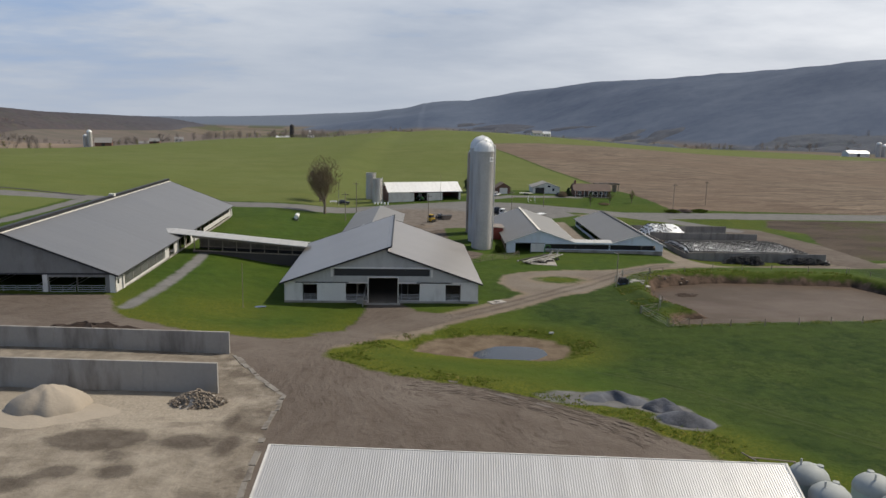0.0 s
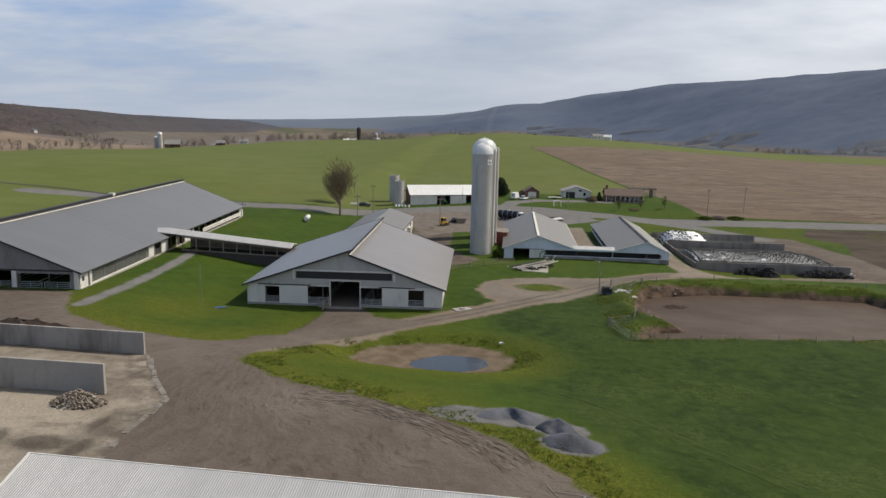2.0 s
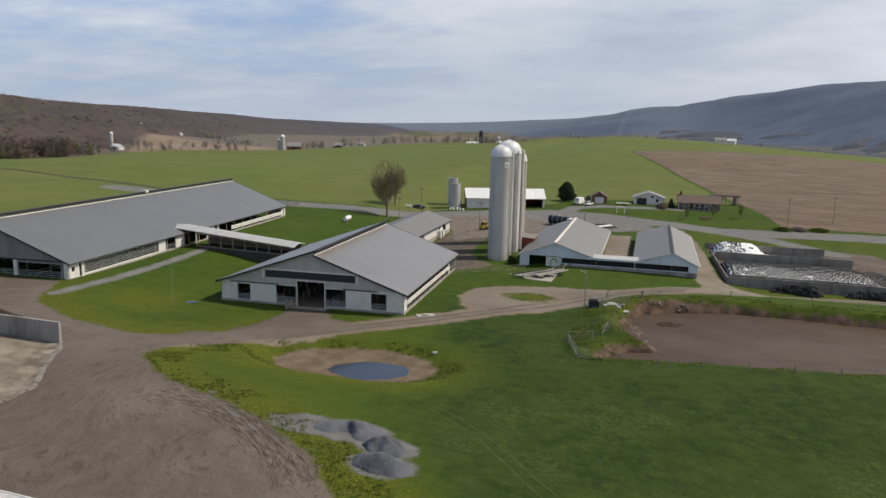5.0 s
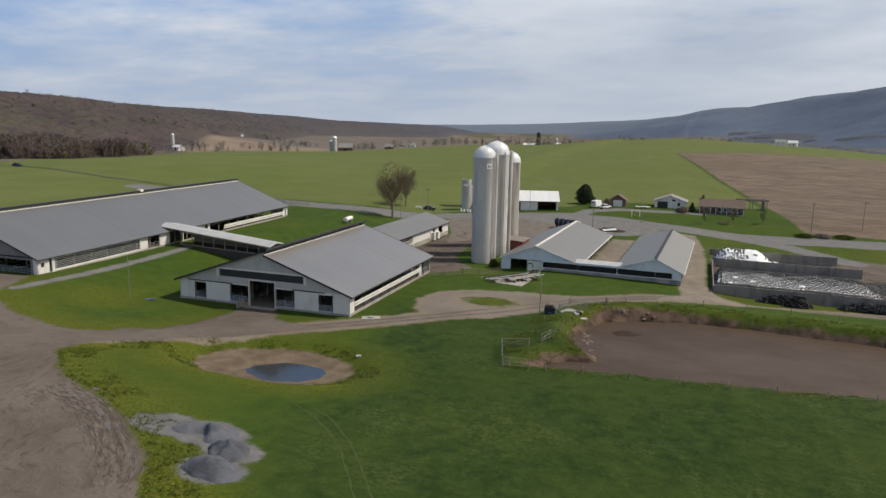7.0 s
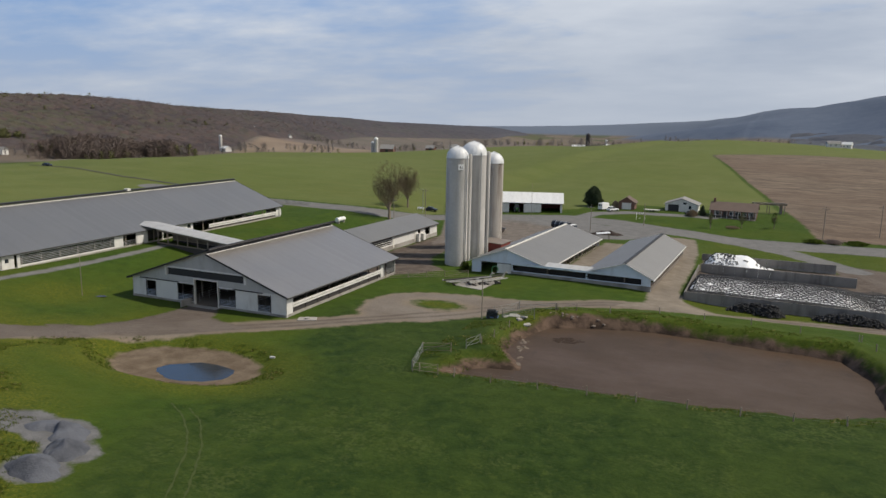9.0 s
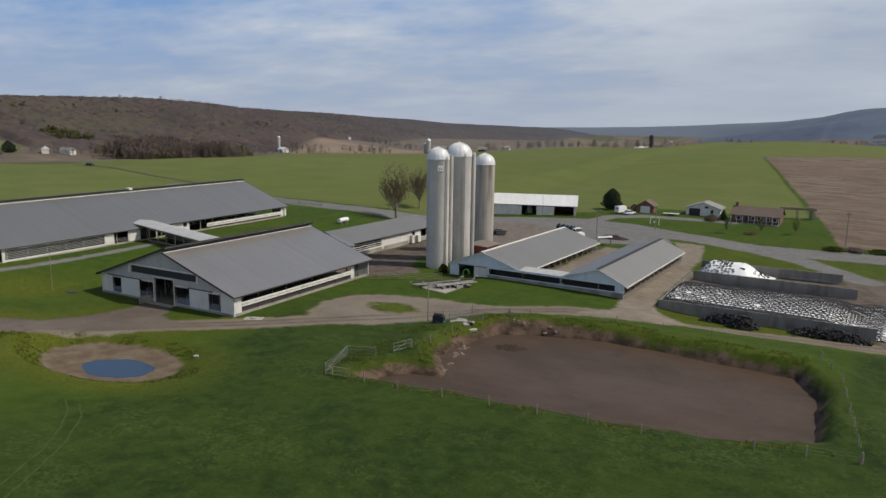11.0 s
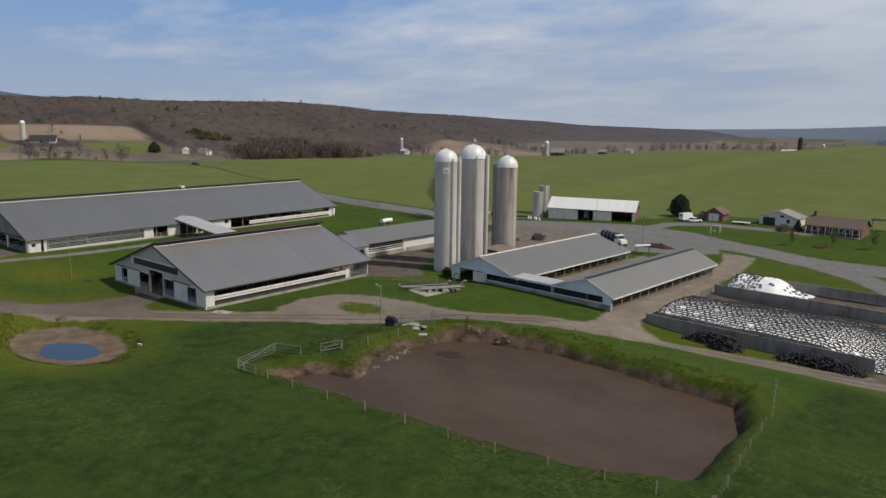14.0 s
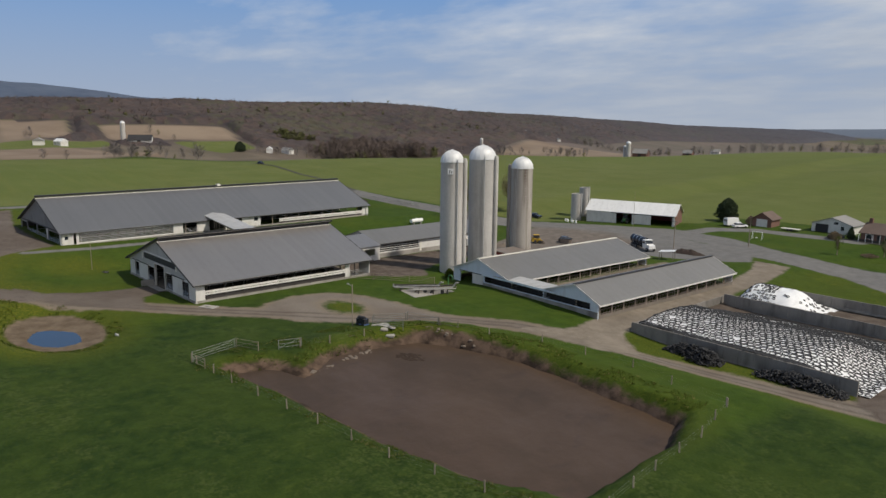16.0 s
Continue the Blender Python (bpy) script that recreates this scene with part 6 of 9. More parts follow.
def silage():
    rnd = random.Random(4)
    xs, ys = np.arange(64.3, 100.6, 0.6), np.arange(173.0, 202.4, 0.6)
    X, Y = np.meshgrid(xs, ys)
    Z = mound_z(X, Y)
    a = Acc()
    a.v = [tuple(p) for p in np.stack([X, Y, Z], -1).reshape(-1, 3).tolist()]
    n = len(xs)
    a.f = [(j * n + i, j * n + i + 1, (j + 1) * n + i + 1, (j + 1) * n + i) for j in range(len(ys) - 1) for i in range(n - 1)]
    single("silage_cover", a, M["plastic"], "white plastic sheet over a bunker of silage", "silage cover", smooth=True)

    def h(x, y):
        return float(mound_z(np.array([x]), np.array([y]))[0])

    pts = []
    j = 0
    y = 173.4
    while y < 201.8:
        x = 64.7 + (0.52 if j % 2 else 0)
        while x < 100.2:
            px, py = x + rnd.uniform(-0.09, 0.09) + 0.3 * math.sin(y * 0.17), y + rnd.uniform(-0.09, 0.09) + 0.25 * math.sin(x * 0.2)
            bare = math.sin(px * 0.55 + py * 0.21) + math.sin(py * 0.5 - px * 0.16 + 1.3)
            if rnd.random() < (0.97 if bare > 1.6 else 0.985):
                pts.append((px, py))
            x += 1.04
        y += 0.90
        j += 1
    tyre_field(pts, h, None, "cover_tyres", "old tyres weighing down the white silage cover", rnd, 0.43, 0.086, 0.68)
    # black sheeting along the walls
    edge = Acc()
    for y0, y1, x0, x1 in ((172.95, 173.75, 64.4, 98.6), (173.0, 202.0, 64.35, 65.4), (201.2, 202.1, 64.4, 97.0)):
        nx, ny = max(1, round((x1 - x0) / 0.8)), max(1, round((y1 - y0) / 0.8))
        for i in range(nx):
            for k in range(ny):
                c = [(x0 + (x1 - x0) * (i + a) / nx, y0 + (y1 - y0) * (k + b) / ny) for a, b in ((0, 0), (1, 0), (1, 1), (0, 1))]
                edge.slab(*[(u, v, h(u, v) + 0.07 + 0.04 * math.sin(u * 3 + v * 2)) for u, v in c], 0.05)
    single("cover_edging", edge, M["rubber"], "black plastic sheeting along the edges of the silage cover", "plastic sheet")

    # the smaller heap in the second bay, its sheet thrown back
    xs, ys = np.arange(63.6, 79.5, 0.5), np.arange(204.2, 217.4, 0.5)

    def z2(x, y):
        t = np.clip(1 - ((y - 211.2) / 6.6) ** 2, 0, 1)
        return -1.7 + 3.7 * t * sm(79.0, 72.5, x) * sm(62.8, 66.5, x) ** 0.6 + wobble(x, y, 1.3, 0.22)

    X, Y = np.meshgrid(xs, ys)
    a = Acc()
    a.v = [tuple(p) for p in np.stack([X, Y, z2(X, Y)], -1).reshape(-1, 3).tolist()]
    n = len(xs)
    a.f = [(j * n + i, j * n + i + 1, (j + 1) * n + i + 1, (j + 1) * n + i) for j in range(len(ys) - 1) for i in range(n - 1)]
    single("silage_heap_cover", a, M["plastic"], "rumpled white plastic sheet on a small silage heap", "silage cover", smooth=True)
    pts = [(63.9 + 0.72 * i + rnd.uniform(-0.2, 0.2), 204.7 + 0.72 * j + rnd.uniform(-0.2, 0.2)) for i in range(20) for j in range(17)]
    pts = [p for p in pts if rnd.random() < (0.05 if 70.8 < p[0] + 0.25 * (p[1] - 210) < 76.5 and p[1] < 215.0 else 0.92 if p[0] < 70.5 else 0.72)]
    tyre_field(pts, lambda x, y: float(z2(np.array([x]), np.array([y]))[0]), None, "heap_tyres", "scattered old tyres on the small silage heap", rnd, 0.22, 0.075, 0.7)
    # loose tyres heaped on the grass along the wall
    for cx, cy, rx, ry, top, n in ((76.4, 170.6, 4.6, 1.5, 1.7, 420), (79.2, 169.4, 2.6, 1.9, 2.2, 260), (92.4, 170.7, 6.6, 1.5, 1.6, 520)):
        pts = [(cx + rx * (rnd.random() + rnd.random() - 1), cy + ry * (rnd.random() + rnd.random() - 1)) for _ in range(n)]
        tyre_field(pts, lambda x, y: ground_at(x, y) + rnd.random() * top * max(0.05, 1 - ((x - cx) / rx) ** 2) * max(0.1, 1 - ((y - cy) / ry) ** 2), 0.9, "tyre_heap", "heap of discarded black tyres on the grass", rnd)


silage()


def heap(name, x, y, rx, ry, h, mat, label, category, seed, lumps=0.12, n=40, sharp=1.0, yaw=0.0, hollow=0.0):
    """A loose heap with an uneven foot."""
    rnd = random.Random(seed)
    ph = [rnd.uniform(0, 6.28) for _ in range(6)]
    a = Acc()
    rings = 12
    c, s = math.cos(radians(yaw)), math.sin(radians(yaw))
    for i in range(rings + 1):
        q = i / rings
        for j in range(n):
            t = 2 * math.pi * j / n
            edge = 1 + 0.13 * math.sin(2 * t + ph[0]) + 0.08 * math.sin(3 * t + ph[1]) + 0.05 * math.sin(7 * t + ph[2])
            px, py = rx * q * edge * math.cos(t), ry * q * edge * math.sin(t)
            px, py = c * px - s * py, s * px + c * py
            lump = lumps * h * (math.sin(px * 2.1 + ph[3]) * math.sin(py * 2.4 + ph[4]) + 0.6 * math.sin(px * 4.7 + py * 3.9 + ph[5]))
            z = h * (1 - q) ** sharp * (1 - 0.15 * (1 - q)) + lump * (1 - q) * 1.2
            if hollow:
                z -= hollow * h * math.exp(-((px + 0.14 * rx) / (0.30 * rx)) ** 2 - ((py + 0.38 * ry) / (0.42 * ry)) ** 2)
            a.v.append((px, py, ground_at(x + px, y + py) + z - 0.12 * q * q - ground_at(x, y)))
    a.f = [(i * n + j, (i + 1) * n + j, (i + 1) * n + (j + 1) % n, i * n + (j + 1) % n) for i in range(rings) for j in range(n)]
    return single(name, a, mat, label, category, x, y, ground_at(x, y), smooth=True)


heap("gravel_mound", 20.1, 71.5, 3.3, 2.5, 1.3, M["gravelgrey"], "blue-grey crushed stone heap with a hollowed top", "gravel heap", 3, 0.10, sharp=0.95, hollow=0.75)
heap("gravel_mound", 24.4, 68.9, 2.2, 1.9, 1.6, M["gravelgrey"], "small steep heap of blue-grey crushed stone", "gravel heap", 5, 0.06, sharp=0.75, hollow=0.35)
heap("gravel_mound", 25.4, 65.4, 2.8, 2.2, 1.3, M["gravelgrey"], "low rounded heap of blue-grey crushed stone", "gravel heap", 9, 0.05, sharp=0.8)
heap("sand_mound", -36.2, 65.2, 3.4, 3.1, 2.8, M["sand"], "pale bedding sand heap in a concrete bay", "sand heap", 21, 0.03, sharp=0.6)
heap("sand_spill", -35.6, 63.6, 7.4, 3.6, 0.35, M["sand"], "spread skirt of pale bedding sand", "sand", 22, 0.12)
heap("compost_mound", -42, 85.8, 10.5, 2.2, 2.7, M["compost"], "long heap of dark compost behind the bay wall", "compost heap", 23, 0.10, sharp=0.55)


def debris():
    rnd = random.Random(8)
    heap("rubble_heap", -22.6, 66.9, 2.7, 1.5, 1.2, M["concrete"], "heap of broken wood and rubble by the bay wall", "rubble heap", 31, 0.3)
    a = Acc()
    for _ in range(460):
        t, q = rnd.uniform(0, 6.28), rnd.random() ** 0.6
        x, y = -22.6 + 2.8 * q * math.cos(t), 66.9 + 1.6 * q * math.sin(t)
        z = ground_at(x, y) + 1.25 * (1 - q) + rnd.uniform(0, 0.18)
        d = Vector((rnd.uniform(-1, 1), rnd.uniform(-1, 1), rnd.uniform(-0.5, 0.7))).normalized() * rnd.uniform(0.08, 0.30)
        a.tube((x - d.x, y - d.y, z - d.z), (x + d.x, y + d.y, z + d.z), rnd.uniform(0.04, 0.12), n=4)
    single("broken_timber", a, M["wood"], "broken timber and root ends on the rubble", "timber", kind="stuff")


debris()


def feed_bin(x, y, top, r, seed):
    z = ground_at(x, y)
    b = thing("storage_tank", x, y, z, seed * 40, "tall round grey-green storage tank with a white domed top", "tank", "storage tanks")
    h = top - z
    part("shell", Acc().lathe([(r, -0.2), (r, h - 0.85)], 28), M["tank"], b, smooth=True)
    part("dome", Acc().lathe([(r + 0.03, h - 0.95), (r + 0.03, h - 0.8), (r * 0.93, h - 0.5), (r * 0.66, h - 0.18), (r * 0.3, h - 0.03), (0.01, h)], 28), M["tanktop"], b, "white domed lid", smooth=True)
    part("hatch", Acc().lathe([(0.2, h - 0.35), (0.2, h - 0.04), (0.02, h - 0.02)], 14, r * 0.55, 0), M["tanktop"], b)
    part("vent", Acc().tube((-r * 0.4, 0.2, h - 0.2), (-r * 0.4, 0.2, h + 0.3), 0.06), M["steel"], b)
    return b


for n, (x, y, t) in enumerate(((24.0, 40.9, 11.2), (24.1, 38.6, 11.1), (27.6, 40.0, 11.0), (27.8, 37.6, 10.9), (23.2, 42.6, 9.2))):
    feed_bin(x, y, t, 1.18 if n < 4 else 0.7, n)
stand = thing("pipe_stand", 25.0, 45.0, ground_at(25, 45), 0, "tall filling pipe with a horizontal arm beside the tanks", "pipe")
zz = 9.6 - ground_at(25, 45)
part("upright", Acc().tube((0, -0.6, -0.2), (0, -0.6, zz), 0.07), M["rust"], stand)
part("arm", Acc().tube((0, -0.6, zz), (-3.0, -0.2, zz + 0.1), 0.05), M["rust"], stand)
part("cross_bar", Acc().tube((-3.3, 0.3, zz + 0.2), (-2.7, -0.8, zz + 0.1), 0.05), M["rust"], stand)


# ---- fences, gates, poles ----
def wire_fence(pts, spacing, label, top=1.15, mat=None, wires=3):
    f = thing("wire_fence", pts[0][0], pts[0][1], 0, 0, label, "fence", "lagoon fences")
    ox, oy = pts[0]
    rnd = random.Random(len(pts) * 7)
    at = []
    for (x0, y0), (x1, y1) in zip(pts, pts[1:]):
        n = max(1, round(math.hypot(x1 - x0, y1 - y0) / spacing))
        at += [(x0 + (x1 - x0) * i / n, y0 + (y1 - y0) * i / n) for i in range(n)]
    at.append(pts[-1])
    tops = []
    for x, y in at:
        z = ground_at(x, y)
        dx, dy, h = rnd.uniform(-0.06, 0.06), rnd.uniform(-0.06, 0.06), top + rnd.uniform(-0.1, 0.12)
        part("post", Acc().tube((x - ox, y - oy, z - 0.3), (x - ox + dx, y - oy + dy, z + h), 0.085, 0.07, 6), M["wood"], f)
        tops.append((x - ox, y - oy, z, h))
    for k in range(wires):
        u = (k + 1) / wires * 0.92
        part("wire", Acc().cord([(p[0], p[1], p[2] + p[3] * u) for p in tops], 0.004), M["gate_pipe"], f)


wire_fence([(39.0, 108.8), (48.6, 109.6), (60.5, 111.1), (77.5, 113.4), (88.3, 116.3), (97.7, 118.1)], 5.6, "wooden posts with wire along the lagoon's south bank")
wire_fence([(97.9, 118.4), (96.3, 131), (95.2, 141), (92.3, 151.6)], 4.6, "wooden posts with wire along the lagoon's east bank")
wire_fence([(92.0, 152.0), (84.0, 153.0), (76.7, 155.0), (62.4, 152.4), (54.8, 148.6), (46.5, 145.6)], 7.2, "wooden posts with wire along the lagoon's north bank")
wire_fence([(41.8, 123), (41.8, 128), (42.0, 134)], 5.0, "short run of posts beside the lagoon's west bank")


def farm_gate(x0, y0, x1, y1, h, mat, label, bars=4, name="farm_gate"):
    L = math.hypot(x1 - x0, y1 - y0)
    z = ground_at((x0 + x1) / 2, (y0 + y1) / 2)
    g = thing(name, x0, y0, z, math.degrees(math.atan2(y1 - y0, x1 - x0)), label, "gate", "farm gates")
    for u in (0, L):
        part("post", Acc().tube((u, 0, -0.5), (u, 0, h + 0.12), 0.06), mat, g)
    for i in range(bars):
        zz = 0.25 + (h - 0.25) * i / (bars - 1)
        part("rail", Acc().tube((0, 0, zz), (L, 0, zz), 0.028, n=5), mat, g)
    part("brace", Acc().tube((0.1, 0.02, 0.25), (L - 0.1, 0.02, h), 0.03, n=4), mat, g)
    return g


PALE = M["gate_pipe"]
farm_gate(38.0, 108.6, 35.9, 115.6, 1.35, PALE, "pale tubular steel gate at the lagoon's corner")
farm_gate(38.2, 108.4, 41.6, 108.9, 1.3, M["wood"], "short wooden rail fence at the lagoon's corner", 3)
farm_gate(35.8, 115.9, 39.4, 117.6, 1.3, M["wood"], "weathered rail fence panel beside the lagoon", 3)
farm_gate(40.6, 120.2, 41.4, 123.4, 1.3, PALE, "tilted pale tubular gate beside the lagoon", 3)
farm_gate(39.6, 137.2, 44.2, 139.9, 1.25, PALE, "pale tubular panel standing over the dumped slabs", 4)
farm_gate(37.4, 139.0, 40.0, 143.6, 1.3, PALE, "pale tubular steel gate by the driveway")
farm_gate(40.2, 143.8, 46.2, 145.4, 1.2, PALE, "long pale rail gate by the driveway", 3)
farm_gate(46.3, 145.5, 49.5, 146.8, 1.2, M["wood"], "weathered rail fence end by the driveway", 2)


def board_fence(pts, h, label):
    for (x0, y0), (x1, y1) in zip(pts, pts[1:]):
        farm_gate(x0, y0, x1, y1, h, M["wood"], label, 4, "board_fence")


board_fence([(7.8, 153.4), (11.4, 156.6), (14.4, 159.0), (17.4, 161.4), (21.2, 165.0)], 1.4, "weathered wooden cattle yard fence")


def light_pole(x, y, h, label, arm=1.4, mat=None, lamp=True, r=0.11, name="light_pole"):
    z = ground_at(x, y)
    p = thing(name, x, y, z, 0, label, "pole", "poles")
    part("shaft", Acc().tube((0, 0, -0.5), (0, 0, h), r, r * 0.7, 8), mat or M["wood"], p)
    if lamp:
        a = part("arm", Acc().tube((0, 0, h - 0.4), (-arm, -0.2, h), 0.04), M["steel"], p)
        part("lamp_head", Acc().lathe([(0.05, h + 0.1), (0.2, h + 0.02), (0.24, h - 0.14), (0.02, h - 0.18)], 12, -arm, -0.2), M["gate_pipe"], a)
    return p


light_pole(36.7, 135.3, 6.8, "slim wooden yard light pole by the driveway", 0.9)
light_pole(-30.2, 112.8, 7.5, "slim grey pole on the lawn", lamp=False, r=0.06)
pump = thing("pump_unit", 38.2, 136.2, ground_at(38.2, 136.2), 12, "dark pump set on a trailer by the yard pole", "pump")
part("housing", Acc().box(-0.9, -0.5, 0.35, 0.9, 0.5, 1.15), M["black_gloss"], pump)
part("tank", Acc().tube((-0.8, 0, 1.25), (0.6, 0, 1.25), 0.3, n=12), M["trim"], pump)
for sx in (-0.6, 0.6):
    part("wheel", Acc().tube((sx, -0.55, 0.3), (sx, 0.55, 0.3), 0.3, n=14), M["rubber"], pump)
part("blue_base", Acc().box(-1.0, -0.55, 0.2, 1.0, 0.55, 0.33), material("blue_paint", (0.08, 0.14, 0.3), 0.5), pump)


def slabs():
    rnd = random.Random(2)
    for x, y, w, d, yaw, tip in ((41.2, 138.3, 2.0, 1.3, 25, 6), (42.6, 138.9, 1.7, 1.1, -12, -9), (43.6, 137.9, 1.5, 1.2, 40, 4), (42.4, 137.5, 1.2, 0.8, 70, 12), (40.2, 137.4, 1.4, 0.6, 60, -5)):
        ring = [(w * u * rnd.uniform(0.85, 1.1), d * v * rnd.uniform(0.85, 1.1)) for u, v in ((-0.5, -0.4), (-0.1, -0.5), (0.45, -0.45), (0.5, 0.1), (0.3, 0.5), (-0.3, 0.45))]
        a = Acc().add([(u, v, h) for h in (-0.1, 0.14) for u, v in ring], [(5, 4, 3, 2, 1, 0), (6, 7, 8, 9, 10, 11)] + [(i, (i + 1) % 6, (i + 1) % 6 + 6, i + 6) for i in range(6)])
        ob = single("concrete_slab", a, M["pale_tube"], "broken pale concrete slab dumped beside the lagoon", "slab", x, y, ground_at(x, y), yaw, "dumped slabs")
        ob.matrix_world = ob.matrix_world @ pose(0, 0, 0.04, tip, tip * 0.6, 0)
    single("well_cover", Acc().box(-1.5, -0.9, -0.2, 1.5, 0.9, 0.12).lathe([(0.5, 0.12), (0.5, 0.3), (0.02, 0.32)], 14), M["concrete"], "pale concrete manhole slab beside the barn", "slab", 12.0, 121.3, ground_at(12, 121.3), 30)
    single("pond_marker", Acc().box(-0.34, -0.12, 0.0, 0.34, 0.12, 0.26), M["white"], "small white trough lying on the grass near the pond", "trough", 18.8, 104.1, ground_at(18.8, 104.1), 20)
    for i in range(34):
        t = rnd.random()
        if i < 22:
            x, y = 48.0 - 3.0 * t + rnd.uniform(-0.6, 0.6), 120.5 + 12.5 * t + rnd.uniform(-0.5, 0.5)
        else:
            x, y = 45.5 + 9 * t, 143.4 + 2.4 * t + rnd.uniform(-0.4, 0.6)
        a = Acc()
        k = 7
        s = rnd.uniform(0.2, 0.5)
        for r_, h in ((0.9, -0.2), (1.0, 0.15), (0.6, 0.45)):
            a.v += [(s * r_ * math.cos(6.28 * j / k) * rnd.uniform(0.8, 1.2), s * 0.7 * r_ * math.sin(6.28 * j / k) * rnd.uniform(0.8, 1.2), s * h) for j in range(k)]
        a.f = [(q * k + j, q * k + (j + 1) % k, (q + 1) * k + (j + 1) % k, (q + 1) * k + j) for q in range(2) for j in range(k)] + [tuple(range(2 * k, 3 * k))]
        single("bank_stone", a, M["bank_stone"], "pale broken stone on the lagoon bank", "stone", x, y, max(ground_at(x, y), -1.5) - 0.06, rnd.uniform(0, 360), "bank stones")


slabs()


def pipe_stack():
    """Dismantled stall pipes and hoops heaped on a concrete apron."""
    z = ground_at(26, 158)
    single("loading_slab", Acc().hexa([(22.0, 155.6, z - 0.3), (28.4, 154.4, z - 0.3), (29.0, 163.6, z - 0.3), (23.2, 163.0, z - 0.3), (22.0, 155.6, z + 0.07), (28.4, 154.4, z + 0.07), (29.0, 163.6, z + 0.07), (23.2, 163.0, z + 0.07)]), M["concrete"], "pale concrete apron in front of the barn door", "slab", kind="structure")
    rnd = random.Random(6)
    for cx, cy, yaw, L in ((24.2, 157.9, 38, 4.3), (27.2, 159.6, 50, 3.9)):
        b = thing("pipe_stack", cx, cy, z + 0.07, yaw, "old pale conveyor tubes laid side by side on dark beams", "conveyor", "pipe stacks")
        for i in range(4):
            y, h = -1.05 + i * 0.7, 0.42 + rnd.uniform(0, 0.3)
            x0, x1 = -L + rnd.uniform(-0.9, 0.6), L + rnd.uniform(-0.8, 0.9)
            pipe = part("pipe", Acc().tube((x0, y, h), (x1, y + rnd.uniform(-0.35, 0.35), h + rnd.uniform(0.35, 0.9)), 0.15 if i % 2 else 0.11, n=9), (M["pale_tube"], M["dull_tube"], M["rust"], M["dark"])[i], b)
            part("collar", Acc().tube((x0 - 0.05, y, h), (x0 + 0.25, y, h + 0.02), 0.2, n=9), M["dull_tube"], pipe)
        for x in (-L * 0.7, 0.1, L * 0.72):
            part("cross_beam", Acc().box(x, -1.3, 0.0, x + 0.22, 1.3, 0.2), M["dark"], b)
            for sy in (-1.1, 1.0):
                part("strut", Acc().tube((x + 0.1, sy, 0.15), (x + 0.3, sy * 0.6, 0.95), 0.05, n=5), M["dark"], b)
        for sy in (-1.25, 1.25):
            part("wheel", Acc().tube((L * 0.5, sy - 0.09, 0.36), (L * 0.5, sy + 0.09, 0.36), 0.36, n=14), M["rubber"], b)
        part("spout", Acc().tube((L, 0, 1.0), (L + 0.7, 0, 2.0), 0.16, n=8).tube((L + 0.7, 0, 2.0), (L + 1.2, 0, 1.9), 0.16, n=8), M["dull_tube"], b)
    v = thing("green_standpipe", 27.0, 163.8, z, 0, "dark green bent standpipe by the silo", "pipe")
    a = Acc()
    pts = [(0, 0, 0), (0, 0, 2.4), (0.15, 0, 2.75), (0.5, 0, 2.95), (1.0, 0, 2.95), (1.25, 0, 2.7), (1.3, 0, 2.1)]
    for p, q in zip(pts, pts[1:]):
        a.tube(p, q, 0.13, n=7)
    part("pipe", a, M["green_paint"], v)


pipe_stack()


# ---- the yard by the road ----
def machine_shed():
    b = thing("machine_shed", -15.2, 258.6, 0.95, 19.0, "long white machine shed with dull red-brown gable ends and open bays", "shed")
    L, D, E, R = 28.0, 9.5, 4.4, 7.3
    k = (R - E) / (D / 2)
    for s, (y0, z0, y1, z1) in enumerate(((-0.5, E - 0.5 * k, D / 2, R), (D / 2, R, D + 0.5, E - 0.5 * k))):
        part("roof_plane", Acc().slab((-0.5, y0, z0), (L + 0.5, y0, z0), (L + 0.5, y1, z1), (-0.5, y1, z1), 0.1), M["roof_white"], b, "white metal roof")
    front = Acc().wall(0, 0, 0.15, 0, L, -0.3, E - 0.1, [(9.8, 14.8, -0.3, 3.7), (20.8, 27.3, -0.3, 3.7)])
    for i in range(0, len(front.v), 8):
        part("wall_panel", Acc().hexa(front.v[i:i + 8]), M["white"], b)
    part("door_track", Acc().box(8, -0.14, 3.72, 27.8, -0.02, 3.86), M["trim"], b)
    part("sliding_door", Acc().box(14.9, -0.12, 0.05, 20.6, -0.03, 3.7), M["white"], b)
    for x in (0, L - 0.15):
        g = Acc().box(x, 0.15, -0.3, x + 0.15, D - 0.15, E - 0.1)
        g.add([(x, 0, E - 0.1), (x, D, E - 0.1), (x, D / 2, R - 0.1), (x + 0.15, 0, E - 0.1), (x + 0.15, D, E - 0.1), (x + 0.15, D / 2, R - 0.1)], [(0, 1, 2), (5, 4, 3), (0, 3, 4, 1), (1, 4, 5, 2), (2, 5, 3, 0)])
        part("gable_wall", g, M["brick"], b, "dull red-brown gable wall")
        part("corner_board", Acc().box(x - 0.04, -0.03, -0.3, x + 0.19, 0.15, E - 0.1), M["white"], b)
    part("back_wall", Acc().box(0, D - 0.15, -0.3, L, D, E - 0.1), M["red"], b)
    part("shed_floor", Acc().box(0.2, 0.2, -0.3, L - 0.2, D - 0.2, 0.05), M["interior"], b)
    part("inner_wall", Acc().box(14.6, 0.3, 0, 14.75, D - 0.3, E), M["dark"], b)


machine_shed()


